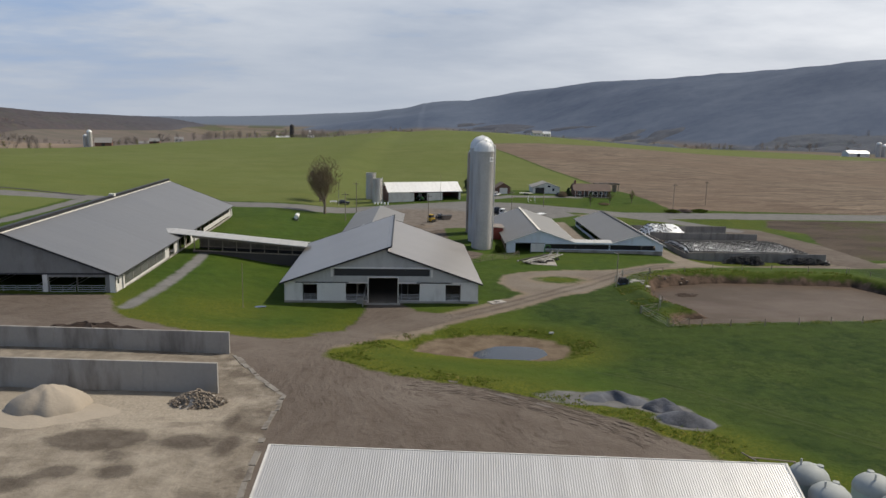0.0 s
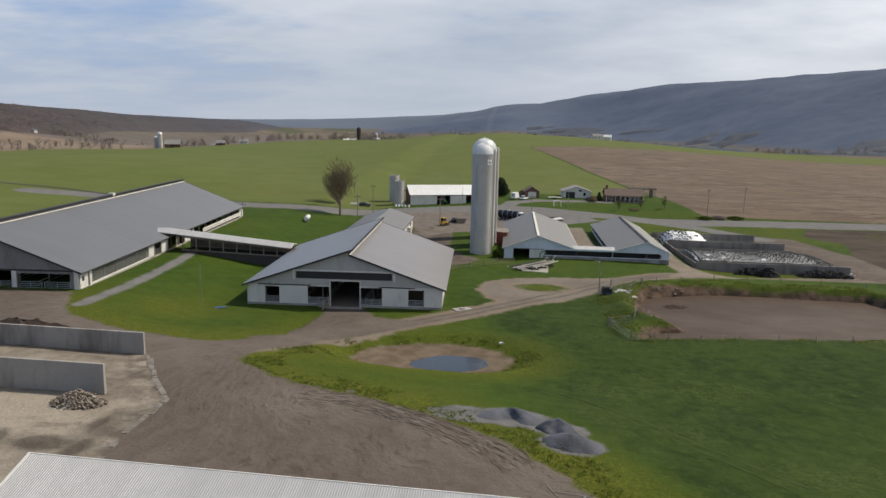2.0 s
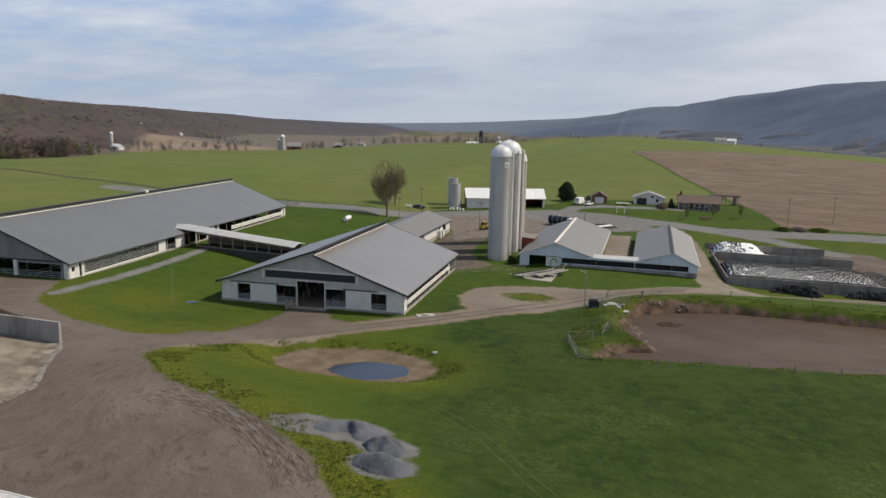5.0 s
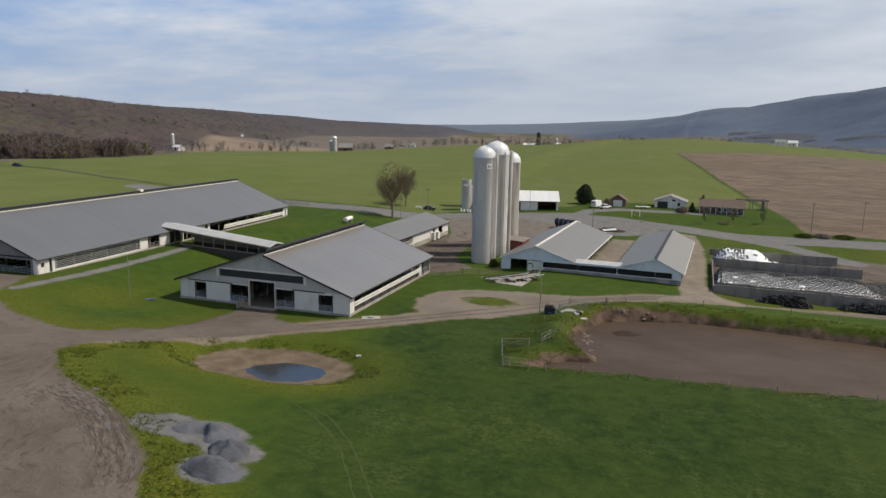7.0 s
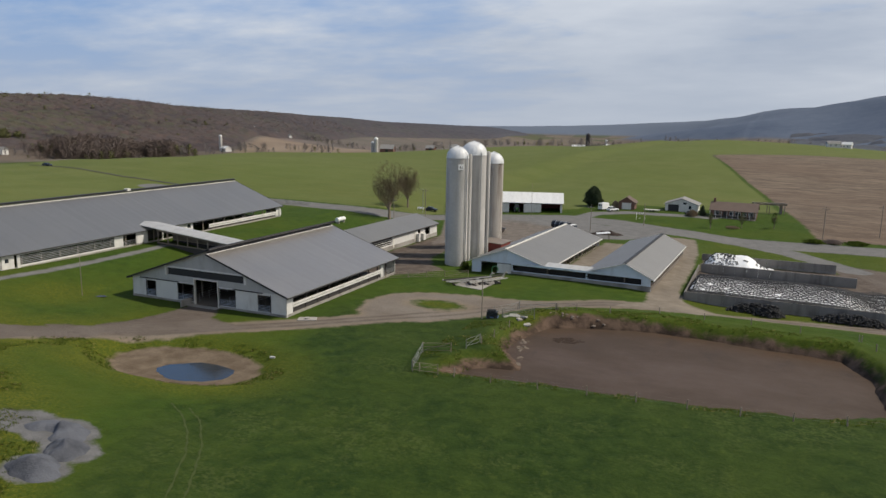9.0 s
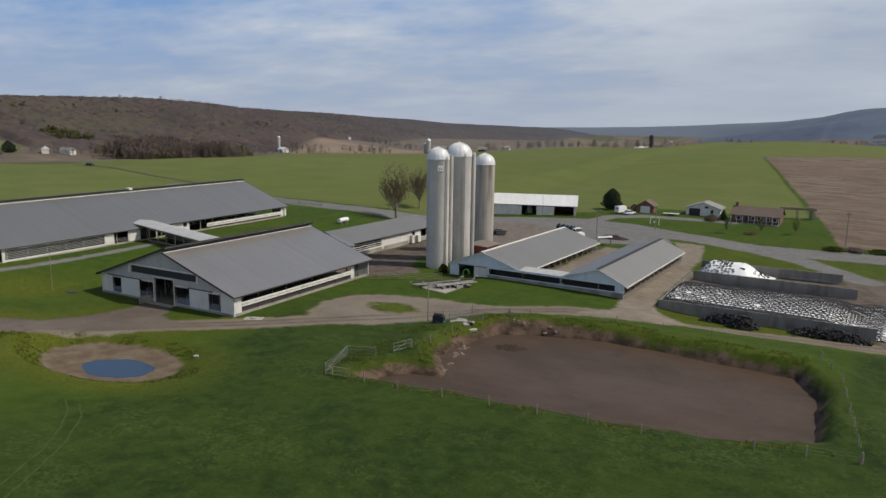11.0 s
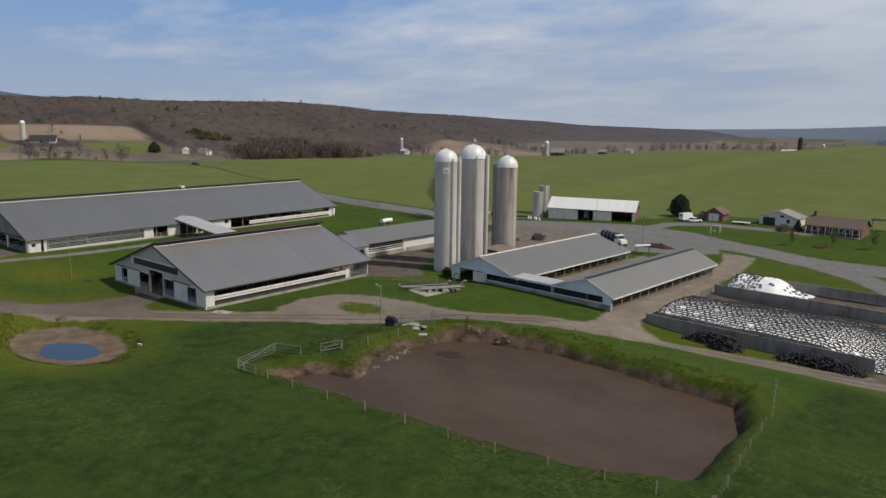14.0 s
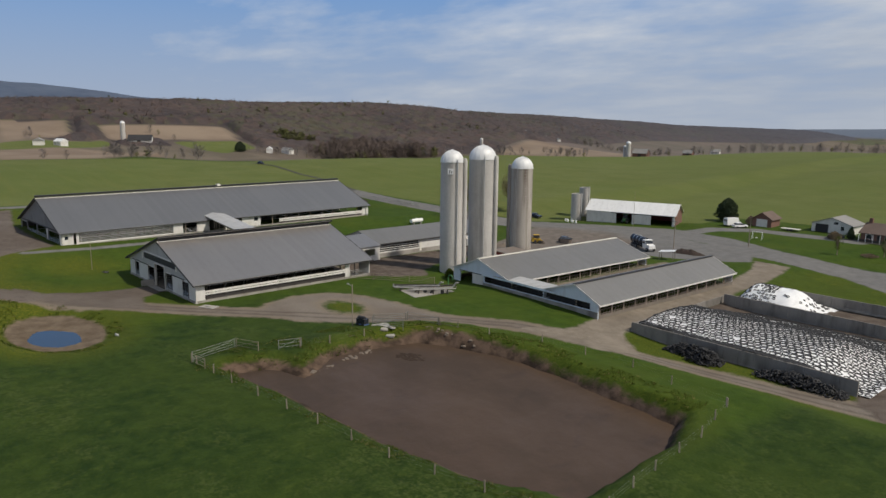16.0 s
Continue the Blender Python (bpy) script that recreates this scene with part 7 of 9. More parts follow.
def tractor(x, y, yaw, mat, label, s=1.0):
    t = thing("tractor", x, y, ground_at(x, y), yaw, label, "tractor")
    for sx, sy, r in ((-1.0, -0.85, 0.85), (-1.0, 0.85, 0.85), (1.4, -0.75, 0.55), (1.4, 0.75, 0.55)):
        w = part("wheel", Acc().tube((sx, sy - 0.22, r), (sx, sy + 0.22, r), r, n=18), M["rubber"], t)
        part("rim", Acc().tube((sx, sy - 0.24, r), (sx, sy + 0.24, r), r * 0.5, n=12), M["cream"], w)
    part("bonnet", Acc().box(0.2, -0.42, 0.75, 2.1, 0.42, 1.55), mat, t)
    part("cab", Acc().hexa([(-1.4, -0.75, 0.9), (0.2, -0.75, 0.9), (0.2, 0.75, 0.9), (-1.4, 0.75, 0.9), (-1.25, -0.68, 2.6), (0.0, -0.68, 2.6), (0.0, 0.68, 2.6), (-1.25, 0.68, 2.6)]), M["glass"], t)
    part("cab_roof", Acc().box(-1.4, -0.8, 2.6, 0.15, 0.8, 2.75), mat, t)
    part("exhaust", Acc().tube((0.6, 0.3, 1.5), (0.6, 0.3, 2.6), 0.05), M["trim"], t)
    part("fender", Acc().box(-1.7, -1.05, 1.5, -0.3, -0.62, 1.65).box(-1.7, 0.62, 1.5, -0.3, 1.05, 1.65), mat, t)


tractor(-3.8, 263.6, -65, M["green_paint"], "dark green tractor parked in the shed bay")


def loader(x, y, yaw):
    t = thing("skid_loader", x, y, ground_at(x, y), yaw, "yellow skid loader parked by the silos", "loader")
    for sx in (-0.6, 0.7):
        for sy in (-0.75, 0.75):
            part("wheel", Acc().tube((sx, sy - 0.16, 0.45), (sx, sy + 0.16, 0.45), 0.45, n=14), M["rubber"], t)
    part("body", Acc().box(-1.4, -0.6, 0.5, 0.9, 0.6, 1.35), M["yellow"], t)
    part("cab", Acc().box(-0.8, -0.55, 1.35, 0.6, 0.55, 2.3), M["trim"], t)
    part("roof", Acc().box(-0.9, -0.6, 2.3, 0.7, 0.6, 2.4), M["yellow"], t)
    for sy in (-0.75, 0.68):
        part("arm", Acc().slab((-1.3, sy, 1.7), (1.5, sy, 0.9), (1.5, sy + 0.1, 0.9), (-1.3, sy + 0.1, 1.7), 0.2), M["yellow"], t)
    part("bucket", Acc().hexa([(1.4, -1, 0.1), (2.3, -1, 0.1), (2.3, 1, 0.1), (1.4, 1, 0.1), (1.4, -1, 0.9), (1.6, -1, 0.9), (1.6, 1, 0.9), (1.4, 1, 0.9)]), M["rust"], t)


loader(0.4, 218.0, 60)


def tank_truck(x, y, yaw):
    t = thing("tank_truck", x, y, ground_at(x, y), yaw, "white-cab lorry with a long dark tank, parked by the road", "truck")
    part("chassis", Acc().box(-6.2, -0.5, 0.75, 3.4, 0.5, 1.0), M["trim"], t)
    part("tank", Acc().tube((-6.2, 0, 2.1), (0.6, 0, 2.1), 1.15, n=20), M["black_gloss"], t, "dark cylindrical tank", smooth=True)
    for x0 in (-4.6, -2.8, -1.0):
        part("tank_band", Acc().tube((x0 - 0.06, 0, 2.1), (x0 + 0.06, 0, 2.1), 1.18, n=20), M["steel"], t)
    part("manhole", Acc().lathe([(0.35, 3.15), (0.35, 3.4), (0.02, 3.42)], 12, -2.6, 0), M["steel"], t)
    part("cab", Acc().hexa([(0.9, -1.15, 0.8), (2.6, -1.15, 0.8), (2.6, 1.15, 0.8), (0.9, 1.15, 0.8), (1.0, -1.1, 2.9), (2.2, -1.1, 2.9), (2.2, 1.1, 2.9), (1.0, 1.1, 2.9)]), M["white_gloss"], t, "white cab")
    part("bonnet", Acc().hexa([(2.6, -1.0, 0.8), (4.2, -0.95, 0.8), (4.2, 0.95, 0.8), (2.6, 1.0, 0.8), (2.6, -1.0, 1.9), (4.1, -0.85, 1.65), (4.1, 0.85, 1.65), (2.6, 1.0, 1.9)]), M["white_gloss"], t)
    part("windscreen", Acc().slab((2.62, -1.0, 1.95), (2.66, -1.0, 1.95), (2.66, 1.0, 1.95), (2.62, 1.0, 1.95), 0.01).hexa([(2.52, -1.0, 1.95), (2.6, -1.0, 1.95), (2.6, 1.0, 1.95), (2.52, 1.0, 1.95), (2.24, -1.0, 2.75), (2.3, -1.0, 2.75), (2.3, 1.0, 2.75), (2.24, 1.0, 2.75)]), M["glass"], t)
    for sy in (-1.17, 1.13):
        part("side_window", Acc().box(1.2, sy, 1.9, 2.2, sy + 0.04, 2.6), M["glass"], t)
    for sx in (-5.3, -4.1, -2.9, 3.3):
        for sy in (-1.0, 1.0):
            w = part("wheel", Acc().tube((sx, sy - 0.17, 0.52), (sx, sy + 0.17, 0.52), 0.52, n=16), M["rubber"], t)
            part("rim", Acc().tube((sx, sy - 0.18, 0.52), (sx, sy + 0.18, 0.52), 0.25, n=10), M["steel"], w)


tank_truck(22.6, 236.0, -28)


def car(x, y, yaw, mat, label, van=False):
    c = thing("van" if van else "car", x, y, ground_at(x, y), yaw, label, "van" if van else "car")
    if van:
        part("body", Acc().hexa([(-2.4, -0.95, 0.4), (2.3, -0.95, 0.4), (2.3, 0.95, 0.4), (-2.4, 0.95, 0.4), (-2.4, -0.85, 2.5), (1.7, -0.85, 2.5), (1.7, 0.85, 2.5), (-2.4, 0.85, 2.5)]), mat, c)
        part("bonnet", Acc().hexa([(2.3, -0.9, 0.4), (3.0, -0.85, 0.4), (3.0, 0.85, 0.4), (2.3, 0.9, 0.4), (2.3, -0.9, 1.3), (2.95, -0.8, 1.05), (2.95, 0.8, 1.05), (2.3, 0.9, 1.3)]), mat, c)
        for sy in (-0.5, 0.15):
            part("rear_window", Acc().box(-2.44, sy, 1.5, -2.38, sy + 0.4, 2.1), M["glass"], c)
    else:
        part("body", Acc().hexa([(-2.2, -0.88, 0.35), (2.2, -0.88, 0.35), (2.2, 0.88, 0.35), (-2.2, 0.88, 0.35), (-2.15, -0.84, 0.95), (2.1, -0.82, 0.85), (2.1, 0.82, 0.85), (-2.15, 0.84, 0.95)]), mat, c)
        part("windows", Acc().hexa([(-1.7, -0.8, 0.95), (1.0, -0.8, 0.9), (1.0, 0.8, 0.9), (-1.7, 0.8, 0.95), (-1.3, -0.68, 1.42), (0.35, -0.68, 1.42), (0.35, 0.68, 1.42), (-1.3, 0.68, 1.42)]), M["glass"], c)
        part("roof", Acc().box(-1.3, -0.68, 1.42, 0.35, 0.68, 1.48), mat, c)
    for sx in (-1.35, 1.4):
        for sy in (-0.82, 0.82):
            part("wheel", Acc().tube((sx, sy - 0.1, 0.33), (sx, sy + 0.1, 0.33), 0.33, n=14), M["rubber"], c)
    return c


car(22.6, 281.0, 70, M["white_gloss"], "white box van parked beside the evergreen", True)
car(26.0, 279.6, 60, M["white_gloss"], "white car parked beside the van")
car(-30.6, 250.8, 10, M["black_gloss"], "dark pickup car parked by the road")
car(-220.7, 243.3, 5, M["black_gloss"], "dark car parked far out in the green field")
car(3.0, 226.8, 100, M["black_gloss"], "dark car parked by the silos")
car(52.0, 283.2, 20, M["black_gloss"], "dark car parked before the garage")


def skip(x, y):
    s = thing("feed_skip", x, y, ground_at(x, y), 15, "dark open steel skip standing in the yard", "skip")
    part("body", Acc().hexa([(-1.1, -0.7, 0.1), (1.1, -0.7, 0.1), (1.1, 0.7, 0.1), (-1.1, 0.7, 0.1), (-1.6, -0.9, 1.3), (1.6, -0.9, 1.3), (1.6, 0.9, 1.3), (-1.6, 0.9, 1.3)]), M["rust"], s)
    part("rim", Acc().box(-1.65, -0.95, 1.25, 1.65, 0.95, 1.34), M["trim"], s)


skip(5.2, 224.5)
red = thing("red_feed_room", 16.6, 192.0, 0.1, 0, "red feed room with a dull red roof between the silos", "shed")
part("wall", Acc().wall(0, -4.0, 0.15, -2.0, 3.0, -0.3, 3.3, [(-1.6, -0.2, 0, 2.1)]), M["red"], red)
part("wall", Acc().box(2.85, -3.85, -0.3, 3.0, 2.2, 3.3), M["red"], red)
part("wall", Acc().box(-2.0, -3.85, -0.3, -1.85, 2.2, 3.3), M["red"], red)
part("wall", Acc().box(-2.0, 2.2, -0.3, 3.0, 2.35, 3.3), M["red"], red)
part("roof", Acc().slab((-2.3, -4.3, 3.7), (3.3, -4.3, 3.4), (3.3, 2.6, 3.4), (-2.3, 2.6, 3.7), 0.12), M["rust"], red)
lp = thing("gas_tank", -38.9, 206.8, ground_at(-38.9, 206.8), 95, "white horizontal propane tank on the lawn", "tank")
part("vessel", Acc().tube((-2.2, 0, 1.05), (2.2, 0, 1.05), 0.62, n=18).lathe([(0.3, 1.6), (0.3, 1.8), (0.02, 1.82)], 12), M["white_gloss"], lp, smooth=True)
for sx in (-1.4, 1.4):
    part("cradle", Acc().box(sx - 0.15, -0.5, -0.2, sx + 0.15, 0.5, 0.6), M["concrete"], lp)
feeder = thing("hay_feeder", 35.0, 227.5, ground_at(35, 227.5), 20, "pale roofed hay feeder behind the barn", "feeder")
part("roof", Acc().slab((-1.9, -1.4, 2.0), (1.9, -1.4, 2.4), (1.9, 1.4, 2.4), (-1.9, 1.4, 2.0), 0.08), M["roof_white"], feeder)
for sx in (-1.6, 1.6):
    for sy in (-1.2, 1.2):
        part("leg", Acc().box(sx - 0.06, sy - 0.06, -0.2, sx + 0.06, sy + 0.06, 2.0), M["wood"], feeder)


# ---- houses ----
def window(parent, axis, at, u, z, w, h, out):
    """A framed window on a wall face; out: the way it faces."""
    def bx(a0, a1, z0, z1, d0, d1):
        lo, hi = min(at + out * d0, at + out * d1), max(at + out * d0, at + out * d1)
        return (a0, lo, z0, a1, hi, z1) if axis == 0 else (lo, a0, z0, hi, a1, z1)
    f = part("window", Acc().box(*bx(u - w / 2 - 0.08, u + w / 2 + 0.08, z - 0.08, z + h + 0.08, 0.0, 0.05)), M["white_gloss"], parent)
    part("pane", Acc().box(*bx(u - w / 2, u + w / 2, z, z + h, 0.05, 0.07)), M["glass"], f)


def house(x, y, yaw, L, D, E, R, wall, roof, name, label, doors=(), wins=(), across=False, chimney=False):
    z = ground_at(x + L / 2 * math.cos(radians(yaw)), y + L / 2 * math.sin(radians(yaw)))
    b = thing(name, x, y, z, yaw, label, "house" if name == "house" else "garage")
    part("walls", Acc().wall(0, 0, 0.2, 0, L, -0.6, E, [(u, u + w, 0, h) for u, w, h in doors]).box(0, D - 0.2, -0.6, L, D, E).box(0, 0.2, -0.6, 0.2, D - 0.2, E).box(L - 0.2, 0.2, -0.6, L, D - 0.2, E), wall, b)
    if across:   # gable towards the front
        part("gable", Acc().gable(0, 0.2, 0, L, E, L / 2, R), wall, b)
        part("gable", Acc().gable(D - 0.2, 0.2, 0, L, E, L / 2, R), wall, b)
        k = (R - E) / (L / 2)
        slope("roof_plane", b, roof, -0.5, E - 0.5 * k + 0.1, L / 2, R + 0.1, -0.5, D + 0.5)
        slope("roof_plane", b, roof, L / 2, R + 0.1, L + 0.5, E - 0.5 * k + 0.1, -0.5, D + 0.5)
    else:
        k = (R - E) / (D / 2)
        for y0, z0, y1, z1 in ((-0.6, E - 0.6 * k + 0.1, D / 2, R + 0.1), (D / 2, R + 0.1, D + 0.6, E - 0.6 * k + 0.1)):
            part("roof_plane", Acc().slab((-0.5, y0, z0), (L + 0.5, y0, z0), (L + 0.5, y1, z1), (-0.5, y1, z1), 0.12), roof, b)
        for xx in (0, L - 0.2):
            part("gable", Acc().add([(xx, 0, E), (xx, D, E), (xx, D / 2, R), (xx + 0.2, 0, E), (xx + 0.2, D, E), (xx + 0.2, D / 2, R)], [(0, 1, 2), (5, 4, 3), (0, 3, 4, 1), (1, 4, 5, 2), (2, 5, 3, 0)]), wall, b)
    for u, w, h in doors:
        part("door", Acc().box(u, 0.12, 0, u + w, 0.17, h), M["trim"], b)
    for u, zz, w, h in wins:
        window(b, 0, 0, u, zz, w, h, -1)
    if chimney:
        part("chimney", Acc().box(0.3, D / 2 - 0.4, E, 1.1, D / 2 + 0.4, R + 1.3), M["brick"], b)
    return b


house(26.6, 286.0, 4, 5.6, 6.5, 2.5, 4.3, M["brick"], M["shingle"], "garage", "small red garage with a pale door", (), (), True)
single("garage_door", Acc().box(0, 0, 0, 3.2, 0.08, 2.3), M["white"], "closed pale garage door", "door", 27.8, 286.0, ground_at(29, 286.2), 4)
house(42.0, 291.0, 2, 11.0, 9.0, 2.6, 4.5, M["white"], M["shingle_grey"], "garage", "white gabled double garage with a dark open door", ((1.0, 3.6, 2.4),), ((6.6, 2.6, 1.2, 0.7), (8.4, 1.0, 0.9, 1.2)), True)
house(57.8, 284.3, -1, 14.2, 8.5, 2.7, 4.9, M["brick"], M["shingle"], "house", "low brick ranch house with a brown shingle roof", ((4.0, 1.0, 2.1),), ((2.0, 1.0, 1.4, 1.2), (6.6, 1.0, 1.2, 1.2), (8.6, 1.0, 1.6, 1.2), (10.6, 1.0, 1.2, 1.2), (12.6, 1.0, 1.4, 1.2)), chimney=True)


def porch():
    z = ground_at(65, 284)
    b = thing("porch", 57.8, 282.6, z, -1, "dark low porch rail along the brick house", "porch")
    for i in range(9):
        part("post", Acc().box(i * 1.75, 0, -0.2, i * 1.75 + 0.12, 0.12, 2.4), M["white_gloss"], b)
    part("rail", Acc().box(0, 0.02, 0.3, 14.1, 0.1, 1.0), M["dark"], b)
    part("deck", Acc().box(0, 0, -0.4, 14.1, 1.8, 0.15), M["wood"], b)


porch()


def pergola():
    z = ground_at(76, 303)
    b = thing("pergola", 71.0, 301.0, z, 12, "brown wooden open-sided pergola beside the house", "pergola")
    for x in (0, 4.5, 9.4):
        for y in (0, 4):
            part("post", Acc().box(x, y, -0.5, x + 0.22, y + 0.22, 3.1), M["wood"], b)
    part("beam", Acc().box(-0.5, 0, 3.1, 10.2, 0.24, 3.45), M["wood"], b)
    part("beam", Acc().box(-0.5, 4, 3.1, 10.2, 4.24, 3.45), M["wood"], b)
    for i in range(14):
        part("slat", Acc().box(-0.3 + i * 0.78, -0.5, 3.45, -0.16 + i * 0.78, 4.7, 3.7), M["wood"], b)
    part("end_wall", Acc().box(8.6, 0.3, -0.3, 8.8, 3.9, 3.0), M["wood"], b)


pergola()
swing = thing("swing_set", 38.0, 266.5, ground_at(38, 266.5), 10, "pale swing set on the lawn", "swing set")
for x in (-1.3, 1.3):
    for y in (-0.8, 0.8):
        part("leg", Acc().tube((x, y, -0.1), (x, 0, 2.1), 0.06), M["white_gloss"], swing)
part("top_bar", Acc().tube((-1.4, 0, 2.1), (1.4, 0, 2.1), 0.06), M["white_gloss"], swing)
part("seat", Acc().box(-0.5, -0.2, 0.5, 0.1, 0.2, 0.56), M["white_gloss"], swing)
for x, y, h, lab in ((-25.9, 216.1, 9.0, "weathered utility pole beside the parlour"), (-24.4, 234.0, 10.5, "weathered utility pole by the road"), (3.6, 257.6, 11.0, "slim radio mast before the machine shed"), (27.8, 241.6, 8.0, "dark utility pole by the road"), (41.0, 256.0, 7.0, "wooden pole on the house lawn"), (91.0, 264.0, 9.5, "weathered utility pole at the field edge"), (106.0, 271.5, 9.5, "weathered utility pole in the stubble"), (-0.6, 215.6, 9.0, "weathered utility pole in the yard")):
    p = light_pole(x, y, h, lab, lamp=False, r=0.13 if "mast" not in lab else 0.06, name="utility_pole")
    if "utility" in lab:
        part("cross_arm", Acc().box(-1.1, -0.06, h - 0.9, 1.1, 0.06, h - 0.72), M["wood"], p)
light_pole(-31.8, 246.6, 8.0, "street light by the road", 1.0, M["steel"])
bench = thing("white_bench", -34.0, 249.0, ground_at(-34, 249), 10, "white slatted bench by the road", "bench")
for i in range(3):
    part("slat", Acc().box(-1.2, -0.3 + i * 0.2, 0.45, 1.2, -0.14 + i * 0.2, 0.5), M["white_gloss"], bench)
part("backrest", Acc().box(-1.2, 0.3, 0.55, 1.2, 0.36, 1.0), M["white_gloss"], bench)
for sx in (-1.0, 1.0):
    part("leg", Acc().box(sx - 0.05, -0.3, 0, sx + 0.05, 0.3, 0.45), M["white_gloss"], bench)


def yard_clutter():
    rnd = random.Random(19)
    for i in range(5):
        b = single("white_drum", Acc().lathe([(0.02, 0), (0.3, 0), (0.3, 0.85), (0.26, 0.9), (0.02, 0.9)], 14), M["white_gloss"], "white plastic drum standing by the small silos", "drum", -20.0 + i * 1.25 + rnd.uniform(-0.3, 0.3), 253.4 + rnd.uniform(-0.5, 0.5), ground_at(-18, 253.4), 0, "white drums", smooth=True)
    heap("soil_heap", 33.5, 239.0, 4.5, 2.4, 1.3, M["compost"], "brown soil heap at the road's edge", "soil heap", 51, 0.15, sharp=0.8)
    heap("stone_heap", -2.0, 208.0, 3.6, 2.2, 0.9, M["bank_stone"], "low heap of rubble stone by the silos", "stone heap", 52, 0.2, sharp=0.8)
    # the cattle pen behind the long barn
    for (x0, y0), (x1, y1) in (((-98, 216), (-92, 222)), ((-92, 222), (-86, 224)), ((-86, 224), (-80, 225.5)), ((-80, 225.5), (-74, 226.5))):
        farm_gate(x0, y0, x1, y1, 1.4, M["gate_pipe"], "grey rail panel of a cattle pen", 4, "pen_panel")
    heap("bedding_heap", -90, 219.0, 7.0, 2.2, 0.9, M["compost"], "dark bedding heap inside the cattle pen", "bedding heap", 53, 0.15, sharp=0.6)
    for i in range(4):
        x, y = -74 + i * 2.6, 226.6 + 0.4 * i
        t = thing("feed_ring", x, y, ground_at(x, y), 0, "pale round feed ring beside the cattle pen", "feeder", "feed rings")
        for z in (0.3, 0.7, 1.1):
            part("hoop", Acc().cord([(1.0 * math.cos(a / 8 * math.pi), 1.0 * math.sin(a / 8 * math.pi), z) for a in range(17)], 0.04, 5), M["gate_pipe"], t)
        for a in range(6):
            part("upright", Acc().tube((math.cos(a), math.sin(a), 0), (math.cos(a), math.sin(a), 1.15), 0.03, n=5), M["gate_pipe"], t)


yard_clutter()


def wheel_lines():
    """Pale wheel marks pressed into the meadow."""
    for pts in ([(21, 84.2), (24.5, 82.4), (28.7, 79.0), (31.9, 75.6), (37.4, 68.0), (44, 58)], [(23.5, 84.3), (27.0, 82.4), (32.0, 77.5), (35.1, 73.5), (38.5, 68.9), (46, 59)]):
        path = []
        for (x0, y0), (x1, y1) in zip(pts, pts[1:]):
            path += [(x0 + (x1 - x0) * i / 12, y0 + (y1 - y0) * i / 12) for i in range(12)]
        a = Acc()
        for i, (x, y) in enumerate(path[:-1]):
            dx, dy = path[i + 1][0] - x, path[i + 1][1] - y
            l = math.hypot(dx, dy)
            w = 0.09 + 0.05 * math.sin(i * 1.7)
            for q in (-w, w):
                u, v = x - dy / l * q + 0.06 * math.sin(i * 0.9), y + dx / l * q
                a.v.append((u, v, ground_at(u, v) + 0.03))
        a.f = [(2 * i, 2 * i + 1, 2 * i + 3, 2 * i + 2) for i in range(len(a.v) // 2 - 1)]
        single("wheel_mark", a, M["mark"], "pale wheel mark pressed into the meadow grass", "wheel mark", kind="structure", group="wheel marks")


wheel_lines()


def pad_kerb():
    """The worn, half-buried concrete edge round the feed pad: broken pieces of uneven width."""
    rnd = random.Random(27)
    pts = [(-23.9, 83.0), (-19.0, 75.0), (-14.5, 69.0), (-14.6, 61.0), (-13.7, 49.0)]
    for (x0, y0), (x1, y1) in zip(pts, pts[1:]):
        L = math.hypot(x1 - x0, y1 - y0)
        k = thing("pad_kerb", x0, y0, 0, math.degrees(math.atan2(y1 - y0, x1 - x0)), "broken pale concrete kerb half buried along the pad's edge", "kerb", "pad kerbs")
        u = 0.0
        while u < L - 0.4:
            d = min(rnd.uniform(0.6, 2.6), L - u)
            x, y = x0 + (x1 - x0) * (u + d / 2) / L, y0 + (y1 - y0) * (u + d / 2) / L
            h, o = ground_at(x, y), rnd.uniform(-0.14, 0.14)
            if rnd.random() < 0.86:
                w0, w1, top = rnd.uniform(0.16, 0.42), rnd.uniform(0.12, 0.34), rnd.uniform(0.0, 0.09)
                j = [rnd.uniform(-0.08, 0.08) for _ in range(4)]
                low = [(u + 0.03, o - w0 - 0.1, h - 0.3), (u + d - 0.03, o - w0 - 0.1, h - 0.3), (u + d - 0.03, o + w1 + 0.1, h - 0.3), (u + 0.03, o + w1 + 0.1, h - 0.3)]
                part("kerb_stone", Acc().hexa(low + [(u + 0.05 + j[0], o - w0 + j[1], h + top), (u + d - 0.06 + j[2], o - w0 - j[3], h + top - 0.02), (u + d - 0.05 - j[1], o + w1 + j[0], h + top + 0.02), (u + 0.06, o + w1 - j[2], h + top)]), M["kerb"], k)
            u += d


pad_kerb()


def lawn_puddle():
    """A small puddle on the lawn beside the pole."""
    rnd = random.Random(12)
    a = Acc()
    ring = [(1.1 * math.cos(t / 14 * 6.2832) * rnd.uniform(0.8, 1.2), 0.6 * math.sin(t / 14 * 6.2832) * rnd.uniform(0.8, 1.2)) for t in range(14)]
    a.v = [(0, 0, 0)] + [(u, v, 0) for u, v in ring]
    a.f = [(0, i + 1, (i + 1) % 14 + 1) for i in range(14)]
    z = max(ground_at(-27.9 + u, 114.8 + v) for u, v in ring)
    single("lawn_puddle", a, M["water"], "small rain puddle reflecting the sky on the lawn", "puddle", -27.9, 114.8, z + 0.01, 20)


lawn_puddle()


